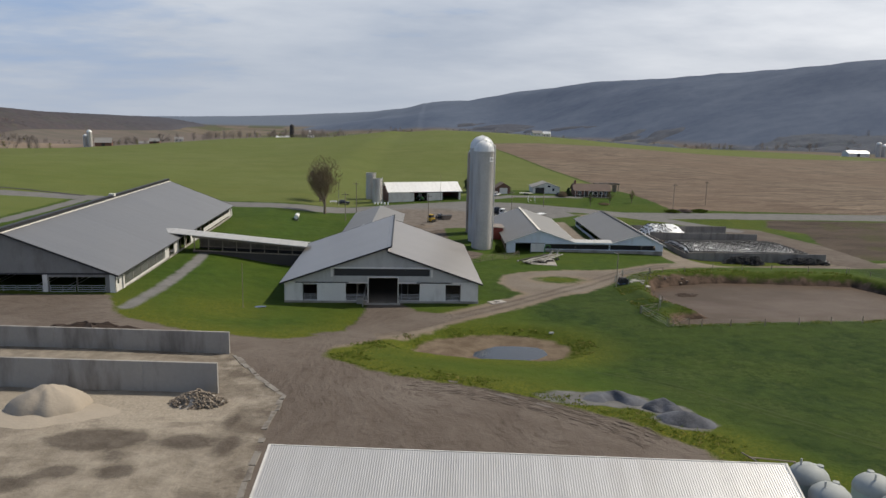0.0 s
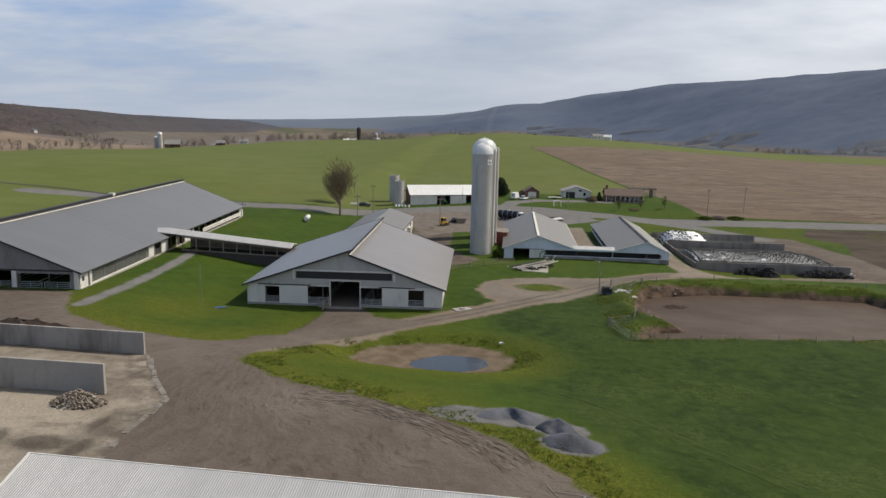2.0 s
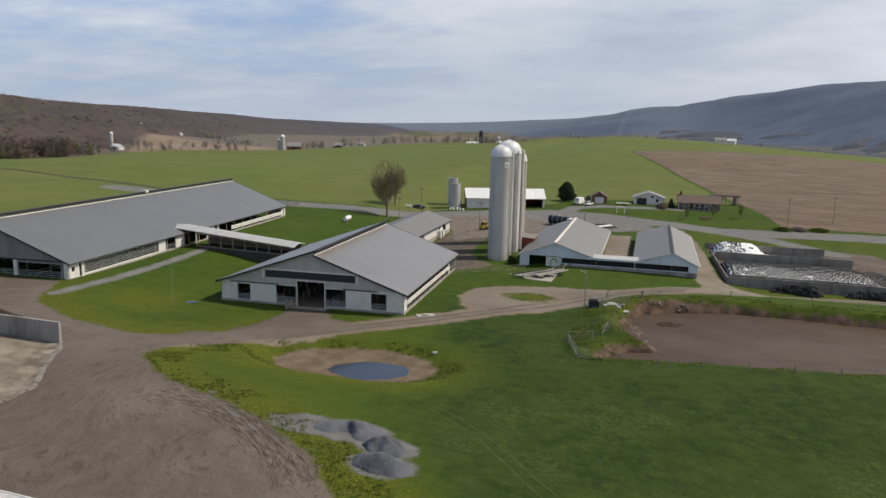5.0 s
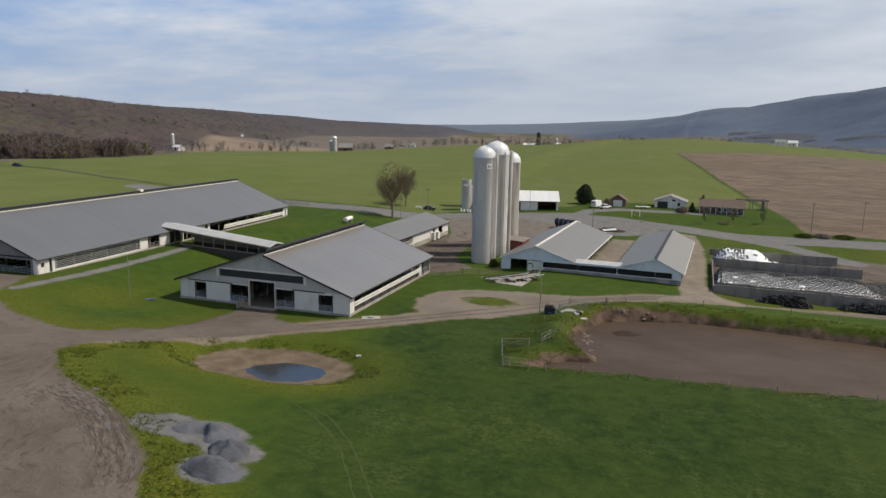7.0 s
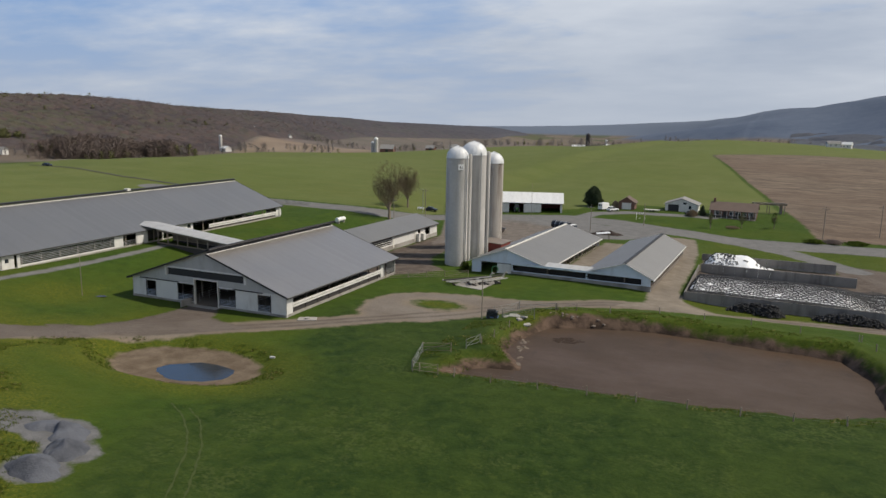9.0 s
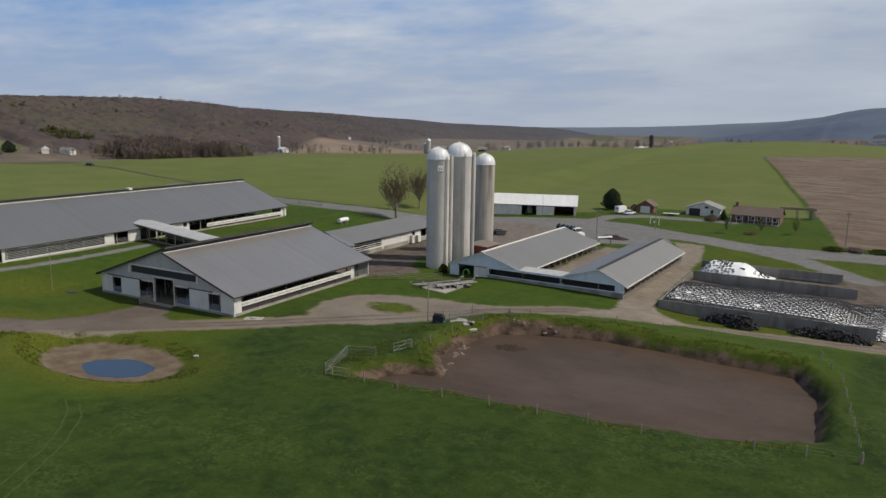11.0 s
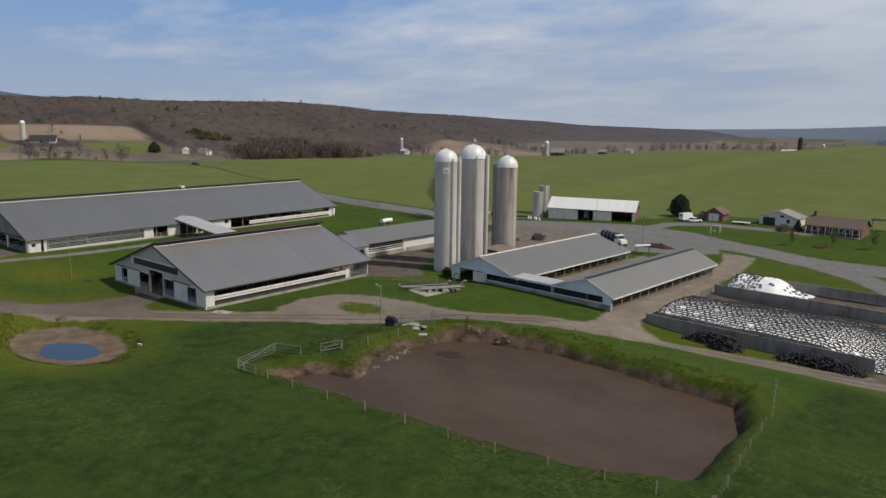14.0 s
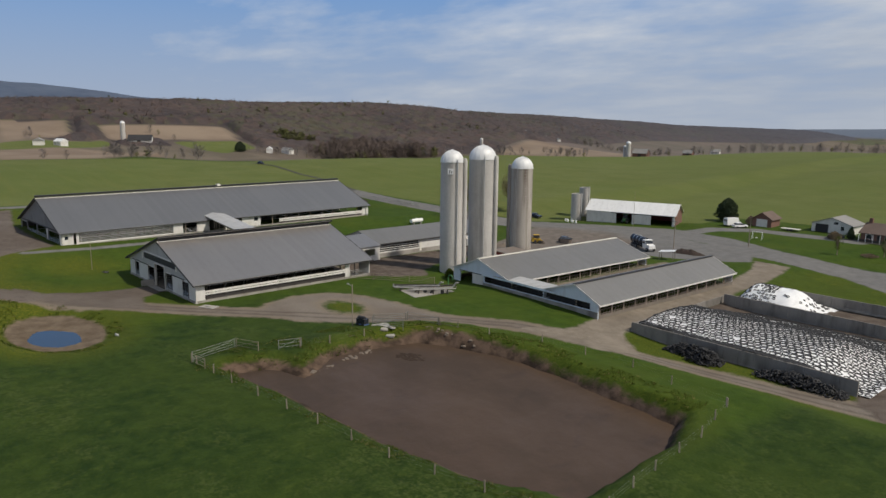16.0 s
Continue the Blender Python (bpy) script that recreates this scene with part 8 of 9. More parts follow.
def lot_mud():
    """Churned clods pushed up by tyres along the lot's edge, and shallow pale puddles between them."""
    rnd = random.Random(33)
    a = Acc()
    for lane, wide in ((CHURNED[0], 1.7),):
        for (x0, y0), (x1, y1) in zip(lane, lane[1:]):
            L = math.hypot(x1 - x0, y1 - y0)
            tx, ty = (x1 - x0) / L, (y1 - y0) / L
            for row in (-1.1, -0.85, -0.6, -0.2, 0.3, 0.6, 0.85, 1.1):
                u = 0.0
                while u < L:
                    if rnd.random() < 0.34:
                        o = row * wide + rnd.uniform(-0.14, 0.14) + 0.25 * math.sin((u + x0) * 0.7)
                        cx, cy = x0 + tx * u - ty * o, y0 + ty * u + tx * o
                        l, w, h = rnd.uniform(0.4, 1.3), rnd.uniform(0.07, 0.16), rnd.uniform(0.015, 0.06)
                        skew = rnd.uniform(-0.16, 0.16)
                        ex, ey = tx + skew * ty, ty - skew * tx
                        g = ground_at(cx, cy)
                        ring = [(cx + ex * l * p - ey * w * q, cy + ey * l * p + ex * w * q, g - 0.04) for p, q in ((-1, 0), (-0.4, -1), (0.5, -0.9), (1, 0), (0.4, 1), (-0.5, 0.9))]
                        a.add(ring + [(cx - ex * l * 0.3, cy - ey * l * 0.3, g + h), (cx + ex * l * 0.35, cy + ey * l * 0.35, g + h * 0.8)], [(0, 1, 6), (1, 2, 7, 6), (2, 3, 7), (3, 4, 7), (4, 5, 6, 7), (5, 0, 6)])
                    u += rnd.uniform(0.22, 0.48)
    single("mud_clods", a, M["clod"], "dark churned mud clods along wheel ruts in the lot", "mud", kind="stuff")
    for x, y, rx, ry, yaw in ((2.9, 74.6, 0.6, 0.3, -20), (8.4, 69.9, 1.3, 0.32, -32), (11.8, 67.6, 1.0, 0.28, -36)):
        p = Acc()
        ring = [(rx * math.cos(t / 16 * 6.2832) * rnd.uniform(0.75, 1.2), ry * math.sin(t / 16 * 6.2832) * rnd.uniform(0.75, 1.2)) for t in range(16)]
        p.v = [(0, 0, 0)] + [(u, v, 0) for u, v in ring]
        p.f = [(0, i + 1, (i + 1) % 16 + 1) for i in range(16)]
        single("lot_puddle", p, M["slurry"], "shallow pale puddle of clay in the dirt lot's ruts", "puddle", x, y, ground_at(x, y) + 0.06, yaw, "lot puddles")


lot_mud()


def crust_patch():
    """A dried dark patch of crust floating near the lagoon's corner."""
    rnd = random.Random(3)
    a = Acc()
    for i in range(70):
        t, q = rnd.uniform(0, 6.28), rnd.random() ** 0.5
        x, y, r = 2.4 * q * math.cos(t), 1.5 * q * math.sin(t), rnd.uniform(0.12, 0.5)
        k = 7
        ring = [(x + r * rnd.uniform(0.6, 1.3) * math.cos(j / k * 6.283), y + 0.7 * r * rnd.uniform(0.6, 1.3) * math.sin(j / k * 6.283), 0.0) for j in range(k)]
        a.add(ring + [(x, y, rnd.uniform(0.03, 0.09))], [(j, (j + 1) % k, k) for j in range(k)])
    single("floating_crust", a, M["crust"], "dark dried crust floating on the manure lagoon", "crust", 51.0, 136.3, -1.49, 25, kind="stuff")


crust_patch()
flat = thing("flat_trailer", 38.4, 285.6, ground_at(38.4, 285.6), 4, "low pale flatbed trailer parked between the garages", "trailer")
part("bed", Acc().box(-2.6, -0.9, 0.55, 2.6, 0.9, 0.72), M["cream"], flat)
for sx in (-0.5, 0.5):
    for sy in (-0.95, 0.95):
        part("wheel", Acc().tube((sx, sy - 0.1, 0.32), (sx, sy + 0.1, 0.32), 0.32, n=12), M["rubber"], flat)
part("drawbar", Acc().tube((2.6, 0, 0.6), (3.7, 0, 0.5), 0.05), M["trim"], flat)


# ---- trees ----
def branches(rnd, height, spread, levels, kids, thick, fork=0.24):
    """Tapered limbs that fan up from a low fork: lists of (start, end, radius, radius) by level."""
    out = [[] for _ in range(levels + 1)]
    reach = (0.24, 0.60, 0.30, 0.16, 0.09)

    def grow(p, d, length, r, lev):
        n = 4 if lev < 3 else 2
        q, d = Vector(p), Vector(d).normalized()
        for i in range(n):
            bend = Vector((rnd.uniform(-1, 1), rnd.uniform(-1, 1), rnd.uniform(-0.4, 0.9))) * (0.05 if lev == 0 else 0.16)
            d = (d + bend).normalized()
            e = q + d * length / n
            r2 = r * (0.90 if lev == 0 else 0.74)
            out[lev].append((tuple(q), tuple(e), r, r2))
            if lev < levels and (i > 0 or lev > 0) and (lev > 0 or i > 1):
                for j in range(kids[lev]):
                    side = d.orthogonal().normalized()
                    side = Matrix.Rotation(rnd.uniform(0, 6.283), 3, d) @ side
                    tilt = rnd.uniform(0.45, 1.0) * spread
                    nd = d * (1.0 - 0.4 * tilt) + side * tilt + Vector((0, 0, 0.34))
                    grow(q.lerp(e, rnd.uniform(0.2, 1.0)), nd, height * reach[lev + 1] * rnd.uniform(0.7, 1.1) * (1.0 - 0.12 * i), r2 * 0.55, lev + 1)
            q, r = e, r2

    grow((0, 0, -0.2), (0, 0, 1), height * fork, thick, 0)
    return out


def bare_tree(x, y, height, seed, label, spread=0.75, kids=(3, 2, 2, 2), levels=4, name="bare_tree", fork=0.24):
    rnd = random.Random(seed)
    lv = branches(rnd, height, spread, levels, kids, height * 0.026, fork)
    def head(p, grow=1.0):
        return ((p[2] - 0.63 * height) / (0.37 * height)) ** 2 + (math.hypot(p[0], p[1]) / (0.31 * height)) ** 2 < grow

    for l in range(1, levels + 1):
        lv[l] = [b for b in lv[l] if head(b[1]) or (l == 1 and b[1][2] < 0.5 * height)]
    goals = []
    while levels > 3 and len(goals) < 1500:
        p = (rnd.uniform(-0.34, 0.34) * height, rnd.uniform(-0.34, 0.34) * height, rnd.uniform(0.24, 1.0) * height)
        if head(p, rnd.uniform(0.75, 1.12)):
            goals.append(p)
    goals.sort(key=lambda p: p[0] ** 2 + p[1] ** 2 + (p[2] - 0.3 * height) ** 2)
    start = [b[1] for l in (1, 2) for b in lv[l]]
    knots, n = np.zeros((len(start) + len(goals), 3)), len(start)
    knots[:n] = start
    for p in goals:
        d = ((knots[:n] - p) ** 2).sum(1)
        q = knots[np.argmin(d + 4.0 * (knots[:n, 2] > p[2] + 0.6))]
        e = q + (np.array(p) - q) * min(1.0, 2.4 / max(math.dist(p, q), 0.1))
        lv[levels].append((tuple(q), tuple(e), 0.045, 0.022))
        knots[n], n = e, n + 1
    t = thing(name, x, y, ground_at(x, y), rnd.uniform(0, 360), label, "tree", "bare trees")
    a = Acc()
    for p, q, r, r2 in lv[0]:
        a.tube(p, q, r, r2, 8, False)
    part("trunk", a, M["bark"], t, smooth=True)
    a = Acc()
    for l in (1, 2):
        for p, q, r, r2 in lv[l]:
            a.tube(p, q, max(r, 0.03), max(r2, 0.02), 5, False)
    part("limbs", a, M["bark"], t)
    a = Acc()
    for l in range(3, levels + 1):
        for p, q, r, r2 in lv[l]:
            a.tube(p, q, max(r, 0.02), max(r2, 0.012), 3, False)
    part("crown", a, M["twig"], t, "bare brown twigs")
    return t


bare_tree(-33.8, 227.0, 19.0, 11, "tall bare spreading tree on the lawn by the road", 0.9, (4, 2, 2, 2))
bare_tree(-38.5, 248.0, 14.5, 5, "bare tree across the road", 0.7, (3, 2, 2, 2), fork=0.3)
for n, (x, y) in enumerate(((59.9, 264.1), (68.6, 270.0), (77.7, 272.5))):
    t = bare_tree(x, y, 5.2, 40 + n, "young slender lawn tree in first leaf", 0.45, (2, 2, 1), 3, "young_tree", 0.35)
    rnd = random.Random(n)
    a = Acc()
    for _ in range(420):
        h = rnd.random()
        r = 1.25 * math.sin(math.pi * min(h * 1.05, 1)) ** 0.7 * rnd.random() ** 0.5
        c = rnd.uniform(0, 6.28)
        p = Vector((r * math.cos(c), r * math.sin(c), 1.2 + h * 3.8))
        u, v = Vector((rnd.uniform(-1, 1), rnd.uniform(-1, 1), rnd.uniform(-1, 1))).normalized() * 0.10, Vector((rnd.uniform(-1, 1), rnd.uniform(-1, 1), rnd.uniform(-1, 1))).normalized() * 0.10
        a.add([p - u, p + v, p + u, p - v], [(0, 1, 2, 3)])
    part("leaves", a, M["leaf"], t, "sparse fresh leaves")


def leafy(name, x, y, w, h, n, mat, label, seed, cone=0.0, size=0.16, category="bush"):
    """A bush or evergreen of many small leaf clumps on a short trunk."""
    rnd = random.Random(seed)
    t = thing(name, x, y, ground_at(x, y), 0, label, category)
    part("trunk", Acc().tube((0, 0, -0.2), (0, 0, h * 0.7), 0.03 * h, 0.01 * h, 7), M["bark"], t)
    a = Acc()
    ph = [rnd.uniform(0, 6.28) for _ in range(4)]
    for _ in range(n):
        q = rnd.random()
        c = rnd.uniform(0, 6.28)
        prof = (1 - q) ** 0.75 * (0.35 + 0.65 * min(1, q * 6)) if cone else min(1, 0.55 + 2.2 * q) * (1 - q ** 2.2) ** 0.62
        edge = 1 + 0.18 * math.sin(3 * c + ph[0] + q * 5) + 0.15 * math.sin(5 * c + ph[1] - q * 9) + 0.10 * math.sin(9 * c + ph[2] + q * 17)
        r = w / 2 * prof * edge * rnd.random() ** 0.33
        p = Vector((r * math.cos(c), r * math.sin(c), 0.06 * h + q * h * 0.95))
        for _ in range(2):
            u, v = [Vector((rnd.uniform(-1, 1), rnd.uniform(-1, 1), rnd.uniform(-1, 1))).normalized() * size * rnd.uniform(0.6, 1.5) for _ in range(2)]
            a.add([p - u, p + v, p + u, p - v], [(0, 1, 2, 3)])
    part("crown", a, mat, t)
    return t


leafy("evergreen_tree", 16.9, 288.6, 6.4, 7.2, 5200, M["needle"], "broad dark evergreen tree beside a white van", 3, 0, 0.22, "tree")
leafy("bush", 55.3, 284.4, 2.6, 3.4, 900, M["needle"], "dark evergreen bush at the house corner", 4, 1.0, 0.18)
leafy("bush", 52.4, 281.0, 3.6, 2.2, 800, M["twig"], "grey bare shrub before the garage", 5, 0, 0.14)
leafy("bush", 66.0, 268.0, 4.0, 0.7, 500, M["twig"], "low bare shrub bed on the lawn", 6, 0, 0.14)
leafy("evergreen_tree", -552, 380, 10, 9.5, 2200, M["needle"], "lone dark evergreen beyond the green field", 9, 0, 0.7, "tree")
for n, (x, y, w, h) in enumerate(((88.5, 257.5, 5.5, 0.9), (93.5, 258.5, 5.0, 1.0), (99.5, 259.5, 6.0, 0.8))):
    leafy("bush", x, y, w, h, 600, M["woods"] if n % 2 else M["tuft"], "low scrub along the ditch beside the road" if n % 2 else "low green scrub along the ditch beside the road", 60 + n, 0, 0.2)
leafy("bush", 25.2, 287.4, 2.4, 2.6, 700, M["bark"], "brown hedge shrub beside the red garage", 7, 0, 0.14)
leafy("bush", 17.0, 172.6, 2.2, 1.9, 500, M["tuft"], "green shrub at the foot of the silo", 8, 0, 0.14)


# ---- the distance ----
def wood_template(rnd, twigs, leafiness):
    """A rough winter tree one metre tall: thin slivers that fan out from a stem."""
    tris = []
    tris.append(((-0.012, 0, 0), (0.012, 0, 0), (0.0, 0, 0.8)))
    tris.append(((0, -0.012, 0), (0, 0.012, 0), (0.0, 0, 0.8)))
    for _ in range(twigs):
        c = rnd.uniform(0, 6.283)
        z0 = rnd.uniform(0.12, 0.72)
        r = rnd.uniform(0.12, 0.46) * (1 - 0.3 * z0)
        z1 = min(z0 + rnd.uniform(0.05, 0.30), 1.0 - 0.5 * r * r)
        w = rnd.uniform(0.018, 0.05) * leafiness
        s = Vector((-math.sin(c), math.cos(c), rnd.uniform(-0.5, 0.5))) * w
        e = Vector((r * math.cos(c), r * math.sin(c), z1))
        m = Vector((0.45 * r * math.cos(c), 0.45 * r * math.sin(c), (z0 + z1) / 2))
        tris.append(((0, 0, z0), tuple(m + s), tuple(e)))
        tris.append((tuple(m - s * 1.5), tuple(m + s * 1.5), tuple(e + s)))
    return np.array(tris).reshape(-1, 3)


def woodland(name, spots, mat, label, seed, twigs=16, leafiness=1.6, lo=8.0, hi=15.0):
    rnd = random.Random(seed)
    temps = [wood_template(rnd, twigs, leafiness) for _ in range(8)]
    xs = np.array([s[0] for s in spots])
    ys = np.array([s[1] for s in spots])
    zs = ground_many(xs, ys)
    vs, ns = [], []
    for i in range(len(spots)):
        h = rnd.uniform(lo, hi)
        c = rnd.uniform(0, 6.283)
        k, s = math.cos(c) * h * rnd.uniform(0.8, 1.3), math.sin(c) * h
        p = temps[rnd.randrange(8)]
        vs.append(np.stack([p[:, 0] * k - p[:, 1] * s + xs[i], p[:, 0] * s + p[:, 1] * k + ys[i], p[:, 2] * h + zs[i] - 0.4], 1))
        # crowns shade as round masses
        q = np.stack([p[:, 0] * k - p[:, 1] * s, p[:, 0] * s + p[:, 1] * k, (p[:, 2] - 0.35) * h + 0.12 * h], 1) + 1e-4
        q = q / np.linalg.norm(q, axis=1)[:, None] * 0.45 + np.array([0.0, 0.0, 1.0])
        ns.append(q / np.linalg.norm(q, axis=1)[:, None])
    v = np.concatenate(vs).astype(np.float32)
    me = bpy.data.meshes.new(name)
    n = len(v)
    me.vertices.add(n)
    me.vertices.foreach_set("co", v.ravel())
    me.loops.add(n)
    me.loops.foreach_set("vertex_index", np.arange(n, dtype=np.int32))
    me.polygons.add(n // 3)
    me.polygons.foreach_set("loop_start", np.arange(0, n, 3, dtype=np.int32))
    me.update(calc_edges=True)
    me.shade_smooth()
    me.normals_split_custom_set_from_vertices(np.concatenate(ns).tolist())
    me.materials.append(mat)
    return tagged(new(name, me), label, "trees", kind="stuff")


def scatter(rnd, n, test, x0, x1, y0, y1):
    out = []
    while len(out) < n:
        X = np.array([rnd.uniform(x0, x1) for _ in range(4000)])
        Y = np.array([rnd.uniform(y0, y1) for _ in range(4000)])
        ok = test(X, Y)
        out += list(zip(X[ok].tolist(), Y[ok].tolist()))
    return out[:n]


def canopy(name, cover, x0, x1, y0, y1, step, label, mat=None):
    """The closed roof of a bare wood: rounded crowns of uneven height, crowded together."""
    xs, ys = np.arange(x0, x1, step), np.arange(y0, y1, step)
    X, Y = np.meshgrid(xs, ys)
    x, y = X.ravel(), Y.ravel()
    cell = 8.0

    def rough(i, j, s):
        q = np.sin(i * 127.1 + j * 311.7 + s * 74.7) * 43758.5453
        return q - np.floor(q)

    ci, cj = np.floor(x / cell), np.floor(y / cell)
    top = np.zeros(x.size)
    for a in (-1, 0, 1):
        for b in (-1, 0, 1):
            i, j = ci + a, cj + b
            px, py = (i + rough(i, j, 1)) * cell, (j + rough(i, j, 2)) * cell
            d = np.hypot(x - px, y - py) / 6.5
            top = np.maximum(top, (4.6 + 4.2 * rough(i, j, 3)) * np.sqrt(np.clip(1 - d * d, 0, 1)))
    k = cover(x, y)
    z = ground_many(x, y) + (4.0 + 0.6 * top) * k - 1.2
    nx = len(xs)
    i = (np.arange(len(ys) - 1)[:, None] * nx + np.arange(nx - 1)[None, :]).ravel()
    q = np.stack([i, i + 1, i + nx + 1, i + nx], 1)
    q = q[k[q].max(1) > 0.05]
    used, inv = np.unique(q, return_inverse=True)
    me = bpy.data.meshes.new(name)
    me.vertices.add(len(used))
    me.vertices.foreach_set("co", np.stack([x, y, z], 1)[used].astype(np.float32).ravel())
    me.loops.add(q.size)
    me.loops.foreach_set("vertex_index", inv.astype(np.int32).ravel())
    me.polygons.add(len(q))
    me.polygons.foreach_set("loop_start", np.arange(0, q.size, 4, dtype=np.int32))
    me.update(calc_edges=True)
    me.shade_smooth()
    me.materials.append(mat or M["canopy"])
    return tagged(new(name, me), label, "woods", kind="stuff")


def distance():
    rnd = random.Random(77)

    def hill(x, y):
        clear = np.max([poly_sd(x, y, p) for p in TAN_FIELDS + [FAR_GREEN, GREEN_STRIP]], axis=0) > -4
        return (line_h(x, y, RIDGE_L, 470) > 14 + 9 * sm(700, 1000, y)) & (wobble(x, y, 60, 1.0) > -0.9) & ~clear

    def wooded(x, y):
        clear = np.max([poly_sd(x, y, p) for p in TAN_FIELDS + [FAR_GREEN, GREEN_STRIP]], axis=0)
        return sm(5, 11, line_h(x, y, RIDGE_L, 470) - 11 * sm(700, 1000, y)) * sm(-4, -14, clear) * sm(-1.05, -0.7, wobble(x, y, 60, 1.0)) * sm(50, 80, np.hypot(x + 552, y - 400))

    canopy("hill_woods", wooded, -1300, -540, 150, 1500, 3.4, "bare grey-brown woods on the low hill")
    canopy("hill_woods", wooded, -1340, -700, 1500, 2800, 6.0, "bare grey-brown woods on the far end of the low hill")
    woodland("hill_trees", scatter(rnd, 2400, hill, -1250, -560, 150, 1500), M["woods"], "bare treetops standing out of the hill woods", 1, 36, 0.36, 8.5, 12.0)

    def stand(x, y):
        return (poly_sd(x, y, STAND) + wobble(x, y, 13, 12) > 0) & (x < -330)

    def inner(x, y):
        return poly_sd(x, y, STAND) + wobble(x, y, 13, 12) > 14

    canopy("bare_woods_crowns", lambda x, y: 0.75 * sm(8, 44, poly_sd(x, y, STAND) + wobble(x, y, 14, 7)), -640, -380, 400, 720, 2.6, "crowded crowns of the bare stand at the field's edge")
    woodland("bare_woods", scatter(rnd, 420, inner, -640, -380, 400, 720), M["woods"], "stand of tall bare brown trees at the field's edge", 2, 84, 0.32, 12, 20)
    woodland("bare_woods", scatter(rnd, 300, stand, -640, -380, 400, 720), M["woods"], "smaller bare trees round the stand's edge", 8, 64, 0.30, 5, 13)
    woodland("budding_trees", scatter(rnd, 70, stand, -640, -380, 400, 720) + scatter(rnd, 60, lambda x, y: np.hypot((x + 640) / 34, (y - 486) / 22) < 1, -700, -590, 450, 520) + scatter(rnd, 60, hill, -1200, -600, 250, 900), M["woods_green"], "a few budding green trees among the bare woods", 3, 60, 0.8, 9, 14)

    def foot(x, y):
        edge = sm(45, 20, line_h(x, y, RIDGE_R, 760)) * sm(-20, -60, poly_sd(x, y, TILLED)) * sm(-20, -60, poly_sd(x, y, CROP))
        return edge * sm(0.05, 0.3, wobble(x, y, 85, 1.0) + wobble(x, y, 31, 0.4))

    canopy("valley_woods", foot, 80, 1500, 700, 2300, 6.5, "bare woods at the foot of the ridge, haze in their colour", M["valley_canopy"])
    rows = []
    for (x0, y0), (x1, y1), n, w in (((-376, 480), (-368, 690), 50, 7), ((-352, 745), (-112, 893), 110, 9), ((-300, 800), (-60, 905), 60, 20), ((-360, 760), (-20, 900), 90, 14), ((-330, 1350), (60, 1420), 240, 30), ((-600, 720), (-380, 790), 110, 20), ((-700, 1000), (-300, 1150), 240, 30), ((-740, 330), (-600, 340), 14, 8), ((-470, 240), (-560, 300), 18, 16), ((120, 1000), (700, 980), 300, 70), ((260, 990), (470, 760), 60, 25), ((480, 740), (900, 620), 200, 60), ((-318, 185), (-322, 240), 40, 6), ((-303, 150), (-298, 238), 26, 5), ((-640, 195), (-625, 215), 8, 8), ((-560, 392), (-520, 440), 22, 14)):
        for _ in range(n):
            t = rnd.random()
            if math.sin(17 * t + x0) + math.sin(41 * t + y0) > 0.35:
                rows.append((x0 + (x1 - x0) * t + rnd.uniform(-w, w), y0 + (y1 - y0) * t + rnd.uniform(-w, w)))
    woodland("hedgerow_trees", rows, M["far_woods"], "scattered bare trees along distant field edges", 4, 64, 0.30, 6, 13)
    woodland("far_green_trees", [(p[0] + 9, p[1] + 6) for p in rows[::7]], M["woods_green"], "a few greening trees in the distance", 5, 50, 0.7, 4, 8)


STAND = [(-432, 410), (-398, 470), (-402, 505), (-460, 575), (-560, 610), (-600, 548), (-560, 470), (-500, 432)]


def farm(x, y, yaw, label, wall, roof, L=18, D=11, E=5, R=9, silos=(), extra=()):
    z = ground_at(x, y)
    b = thing("distant_farm_barn", x, y, z, yaw, label, "barn", "distant farms")
    part("wall", Acc().box(0, 0, -1.5, L, D, E), wall, b)
    k = (R - E) / (D / 2)
    for y0, z0, y1, z1 in ((-0.5, E - 0.5 * k, D / 2, R), (D / 2, R, D + 0.5, E - 0.5 * k)):
        part("roof_plane", Acc().slab((-0.5, y0, z0), (L + 0.5, y0, z0), (L + 0.5, y1, z1), (-0.5, y1, z1), 0.2), roof, b)
    for xx in (0, L - 0.2):
        part("gable", Acc().add([(xx, 0, E), (xx, D, E), (xx, D / 2, R - 0.2), (xx + 0.2, 0, E), (xx + 0.2, D, E), (xx + 0.2, D / 2, R - 0.2)], [(0, 1, 2), (5, 4, 3), (0, 3, 4, 1), (1, 4, 5, 2), (2, 5, 3, 0)]), wall, b)
    part("barn_door", Acc().box(L * 0.4, -0.12, 0, L * 0.4 + 3.2, -0.02, 3.4), M["dark"], b)
    for dx, dy, r, h, m in silos:
        s = thing("distant_silo", x + dx, y + dy, ground_at(x + dx, y + dy), 0, "distant farm silo beside a barn", "silo", "distant silos")
        part("barrel", Acc().lathe([(r, -1), (r, h)], 20), m, s, smooth=True)
        part("dome", Acc().lathe([(r + 0.05, h), (r * 0.85, h + r * 0.5), (r * 0.4, h + r * 0.85), (0.02, h + r * 0.95)], 20), M["dome"] if m is not M["dark"] else M["trim"], s, smooth=True)


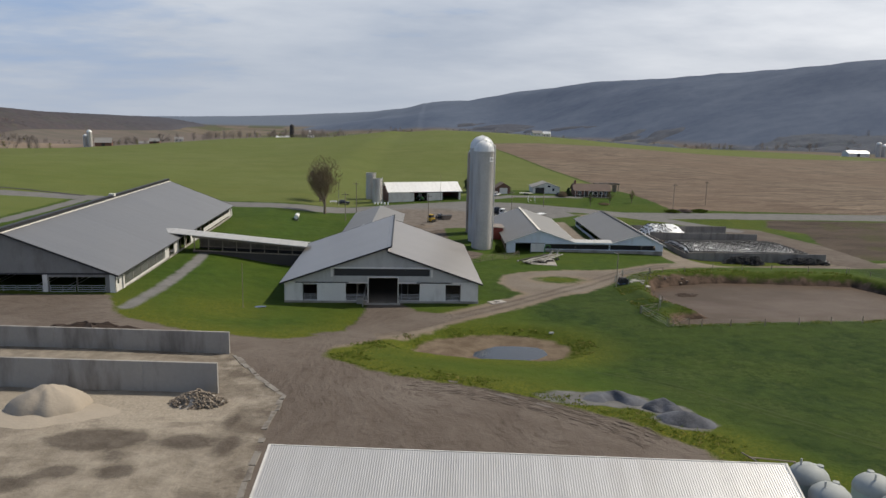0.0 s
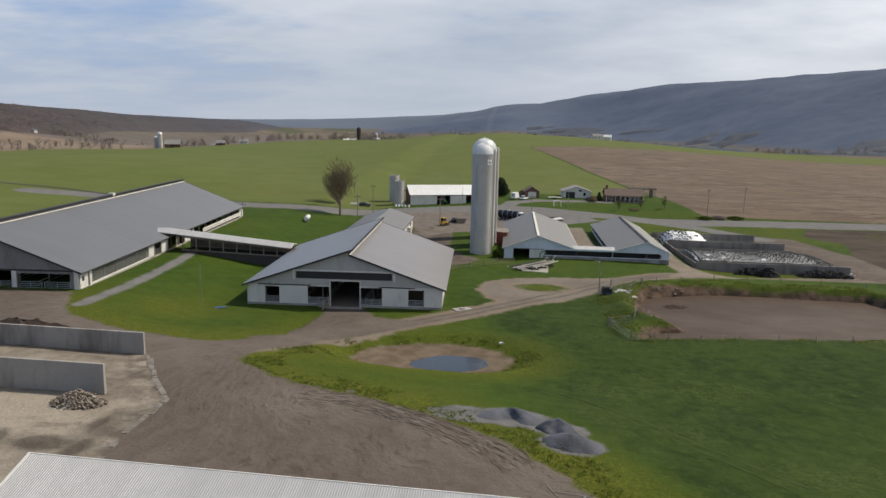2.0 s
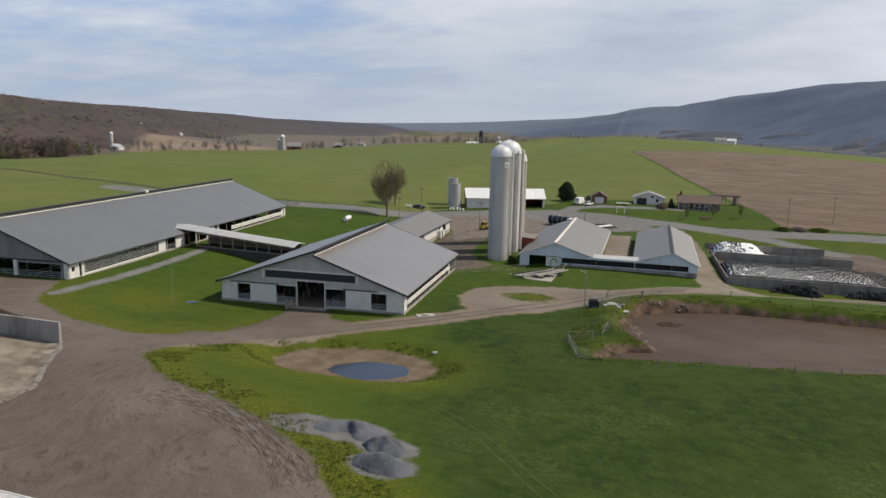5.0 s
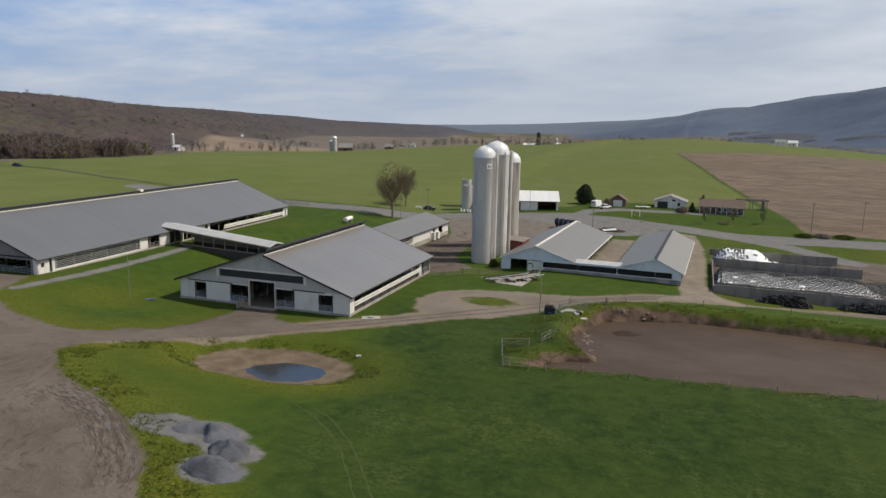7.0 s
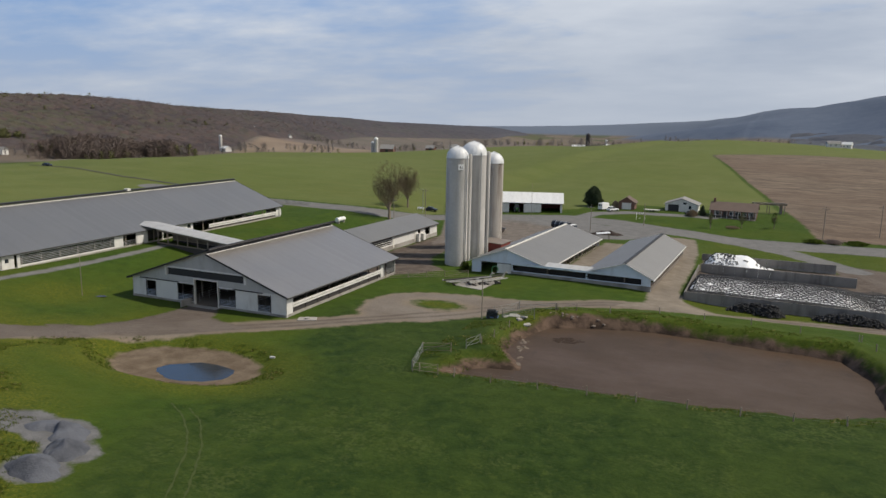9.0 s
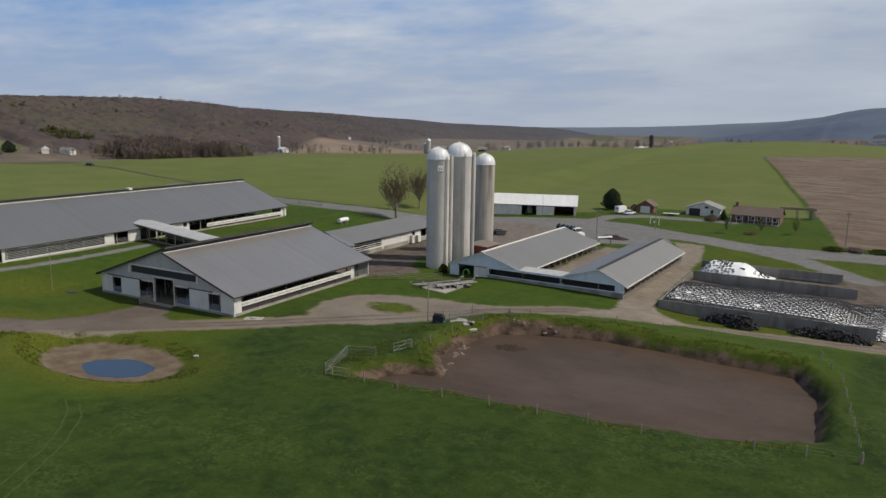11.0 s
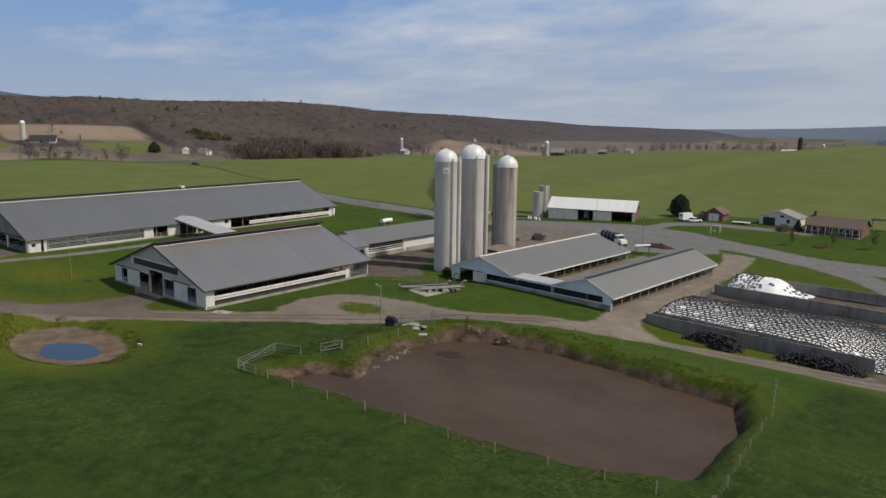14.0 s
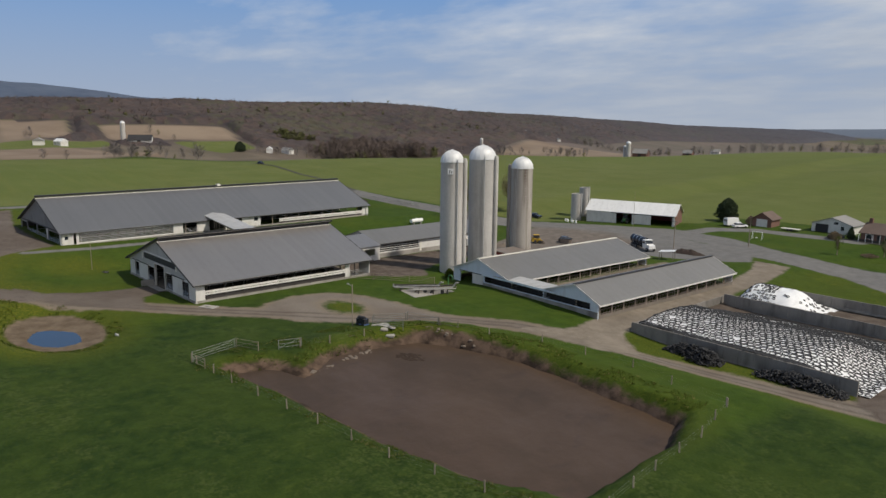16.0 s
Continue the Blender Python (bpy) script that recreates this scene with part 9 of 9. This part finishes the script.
def farms():
    farm(-349.5, 752, 15, "dull red barn on a distant farm", M["brick"], M["shingle_grey"], 16, 11, 4.5, 9, ((-3.4, -3, 2.6, 15, M["stave"]), (-8.8, -1, 2.2, 11, M["stave"])))
    farm(-548, 704, -20, "white barn on a distant farm", M["white"], M["roof_white"], 14, 8, 3.5, 6, ((-4, 6, 2.0, 17, M["stave"]),))
    farm(-300, 1395, 5, "white barn with a tall dark silo on a distant farm", M["white"], M["roof_white"], 26, 12, 5, 8, ((30, 4, 4.2, 24, M["dark"]), (60, 30, 2.5, 12, M["stave"])))
    farm(-618, 292, 62, "dark slate-roofed barn in the brown fields", M["grey_wall"], M["trim"], 22, 13, 4, 9, ((-14, 0, 2.4, 19, M["stave"]),))
    farm(-303.5, 779, 10, "small dull red barn beside bare trees", M["brick"], M["shingle_grey"], 10, 8, 3, 6)
    farm(420, 715, 10, "white farm shed below the stubble field", M["white"], M["roof_white"], 24, 10, 3.5, 6, ((32, 4, 2.4, 13, M["stave"]), (39, 6, 2.4, 11, M["stave"])))
    for n, (x, y, w, l) in enumerate(((-556, 411, 13, 6), (-548, 423, 14, 6), (-568, 201, 14, 8), (-560, 214, 10, 7), (-664, 945, 8, 6), (-646, 962, 6, 5), (-700, 938, 6, 5), (-492, 1210, 15, 11), (-478, 1222, 9, 7), (-240, 1400, 12, 8), (-120, 1420, 14, 9), (-286, 806, 9, 7), (-820, 260, 9, 7), (-836, 215, 9, 7), (112, 796, 11, 7), (124, 802, 8, 6), (442, 1135, 8, 5))):
        z = ground_at(x, y)
        b = thing("distant_house", x, y, z, (n * 37) % 60 - 30, "small pale house far off among bare trees", "house", "distant houses")
        part("wall", Acc().box(0, 0, -1.5, w, l, 3.2), M["white"], b)
        part("roof", Acc().add([(-0.4, -0.5, 3.1), (w + 0.4, -0.5, 3.1), (w + 0.4, l + 0.5, 3.1), (-0.4, l + 0.5, 3.1), (-0.4, l / 2, 5.6), (w + 0.4, l / 2, 5.6)], [(0, 1, 5, 4), (2, 3, 4, 5), (0, 4, 3), (1, 2, 5), (3, 2, 1, 0)]), M["shingle_grey"] if n % 3 else M["roof_white"], b)
        for u in (0.25, 0.65):
            window(b, 0, 0, w * u, 1.0, 1.0, 1.2, -1)


distance()
farms()


def field_track():
    """The dark wheel track across the sown field."""
    pts = [(-236, 245), (-199, 241.4), (-165, 236.6), (-134, 236.6), (-112, 232)]
    a = Acc()
    for (x0, y0), (x1, y1) in zip(pts, pts[1:]):
        n = 12
        for i in range(n + 1):
            x, y = x0 + (x1 - x0) * i / n, y0 + (y1 - y0) * i / n
            for s in (-0.7, 0.7):
                a.v.append((x, y + s, ground_at(x, y + s) + 0.1))
    a.f = [(2 * i, 2 * i + 2, 2 * i + 3, 2 * i + 1) for i in range(len(a.v) // 2 - 1)]
    single("field_track", a, M["dark"], "dark worn wheel track across the green field", "track", kind="structure")


field_track()


def rough_grass():
    """Tufts along the banks of the lagoon, the pond and the lot."""
    rnd = random.Random(15)

    def near(x, y):
        p = poly_sd(x, y, PIT)
        r = oval(x, y, POND)
        lot = poly_sd(x, y, LOT)
        return (((p > -5.0) & (p < -1.6) & ((y > 121) | (x < 42)) & (x < 91)) | ((r > 1.0) & (r < 1.35)) | ((lot > -4.5) & (lot < -0.3) & (y < 95) & (x > -14)) | ((x < 44) & (x > 36) & (y > 110) & (y < 134)) | ((p > -4.2) & (p < -2.0) & (y < 121) & (x > 42))) & (wobble(x, y, 1.7, 1) > -0.1)

    pts = scatter(rnd, 4400, near, -14, 104, 54, 160)
    xs, ys = np.array([p[0] for p in pts]), np.array([p[1] for p in pts])
    zs = ground_many(xs, ys)
    for mat, name, label, part_of in ((M["tuft"], "grass_tufts", "rough green tufts along the banks", 0), (M["straw"], "dry_tufts", "dry straw-coloured tufts along the banks", 1)):
        a = Acc()
        for i in range(len(pts)):
            if (i % 9 == 0) != bool(part_of):
                continue
            for _ in range(5):
                c, h, l = rnd.uniform(0, 6.28), rnd.uniform(0.08, 0.26) * (1.15 if ys[i] > 121 else 1.0), rnd.uniform(0.05, 0.3)
                x, y = xs[i] + rnd.uniform(-0.2, 0.2), ys[i] + rnd.uniform(-0.2, 0.2)
                w = 0.05
                a.add([(x - w * math.sin(c), y + w * math.cos(c), zs[i] - 0.05), (x + w * math.sin(c), y - w * math.cos(c), zs[i] - 0.05), (x + l * math.cos(c), y + l * math.sin(c), zs[i] + h)], [(0, 1, 2)])
        ob = single(name, a, mat, label, "grass", kind="stuff")
        ob.data.shade_smooth()
        ob.data.normals_split_custom_set_from_vertices([(0.0, 0.0, 1.0)] * len(ob.data.vertices))


rough_grass()
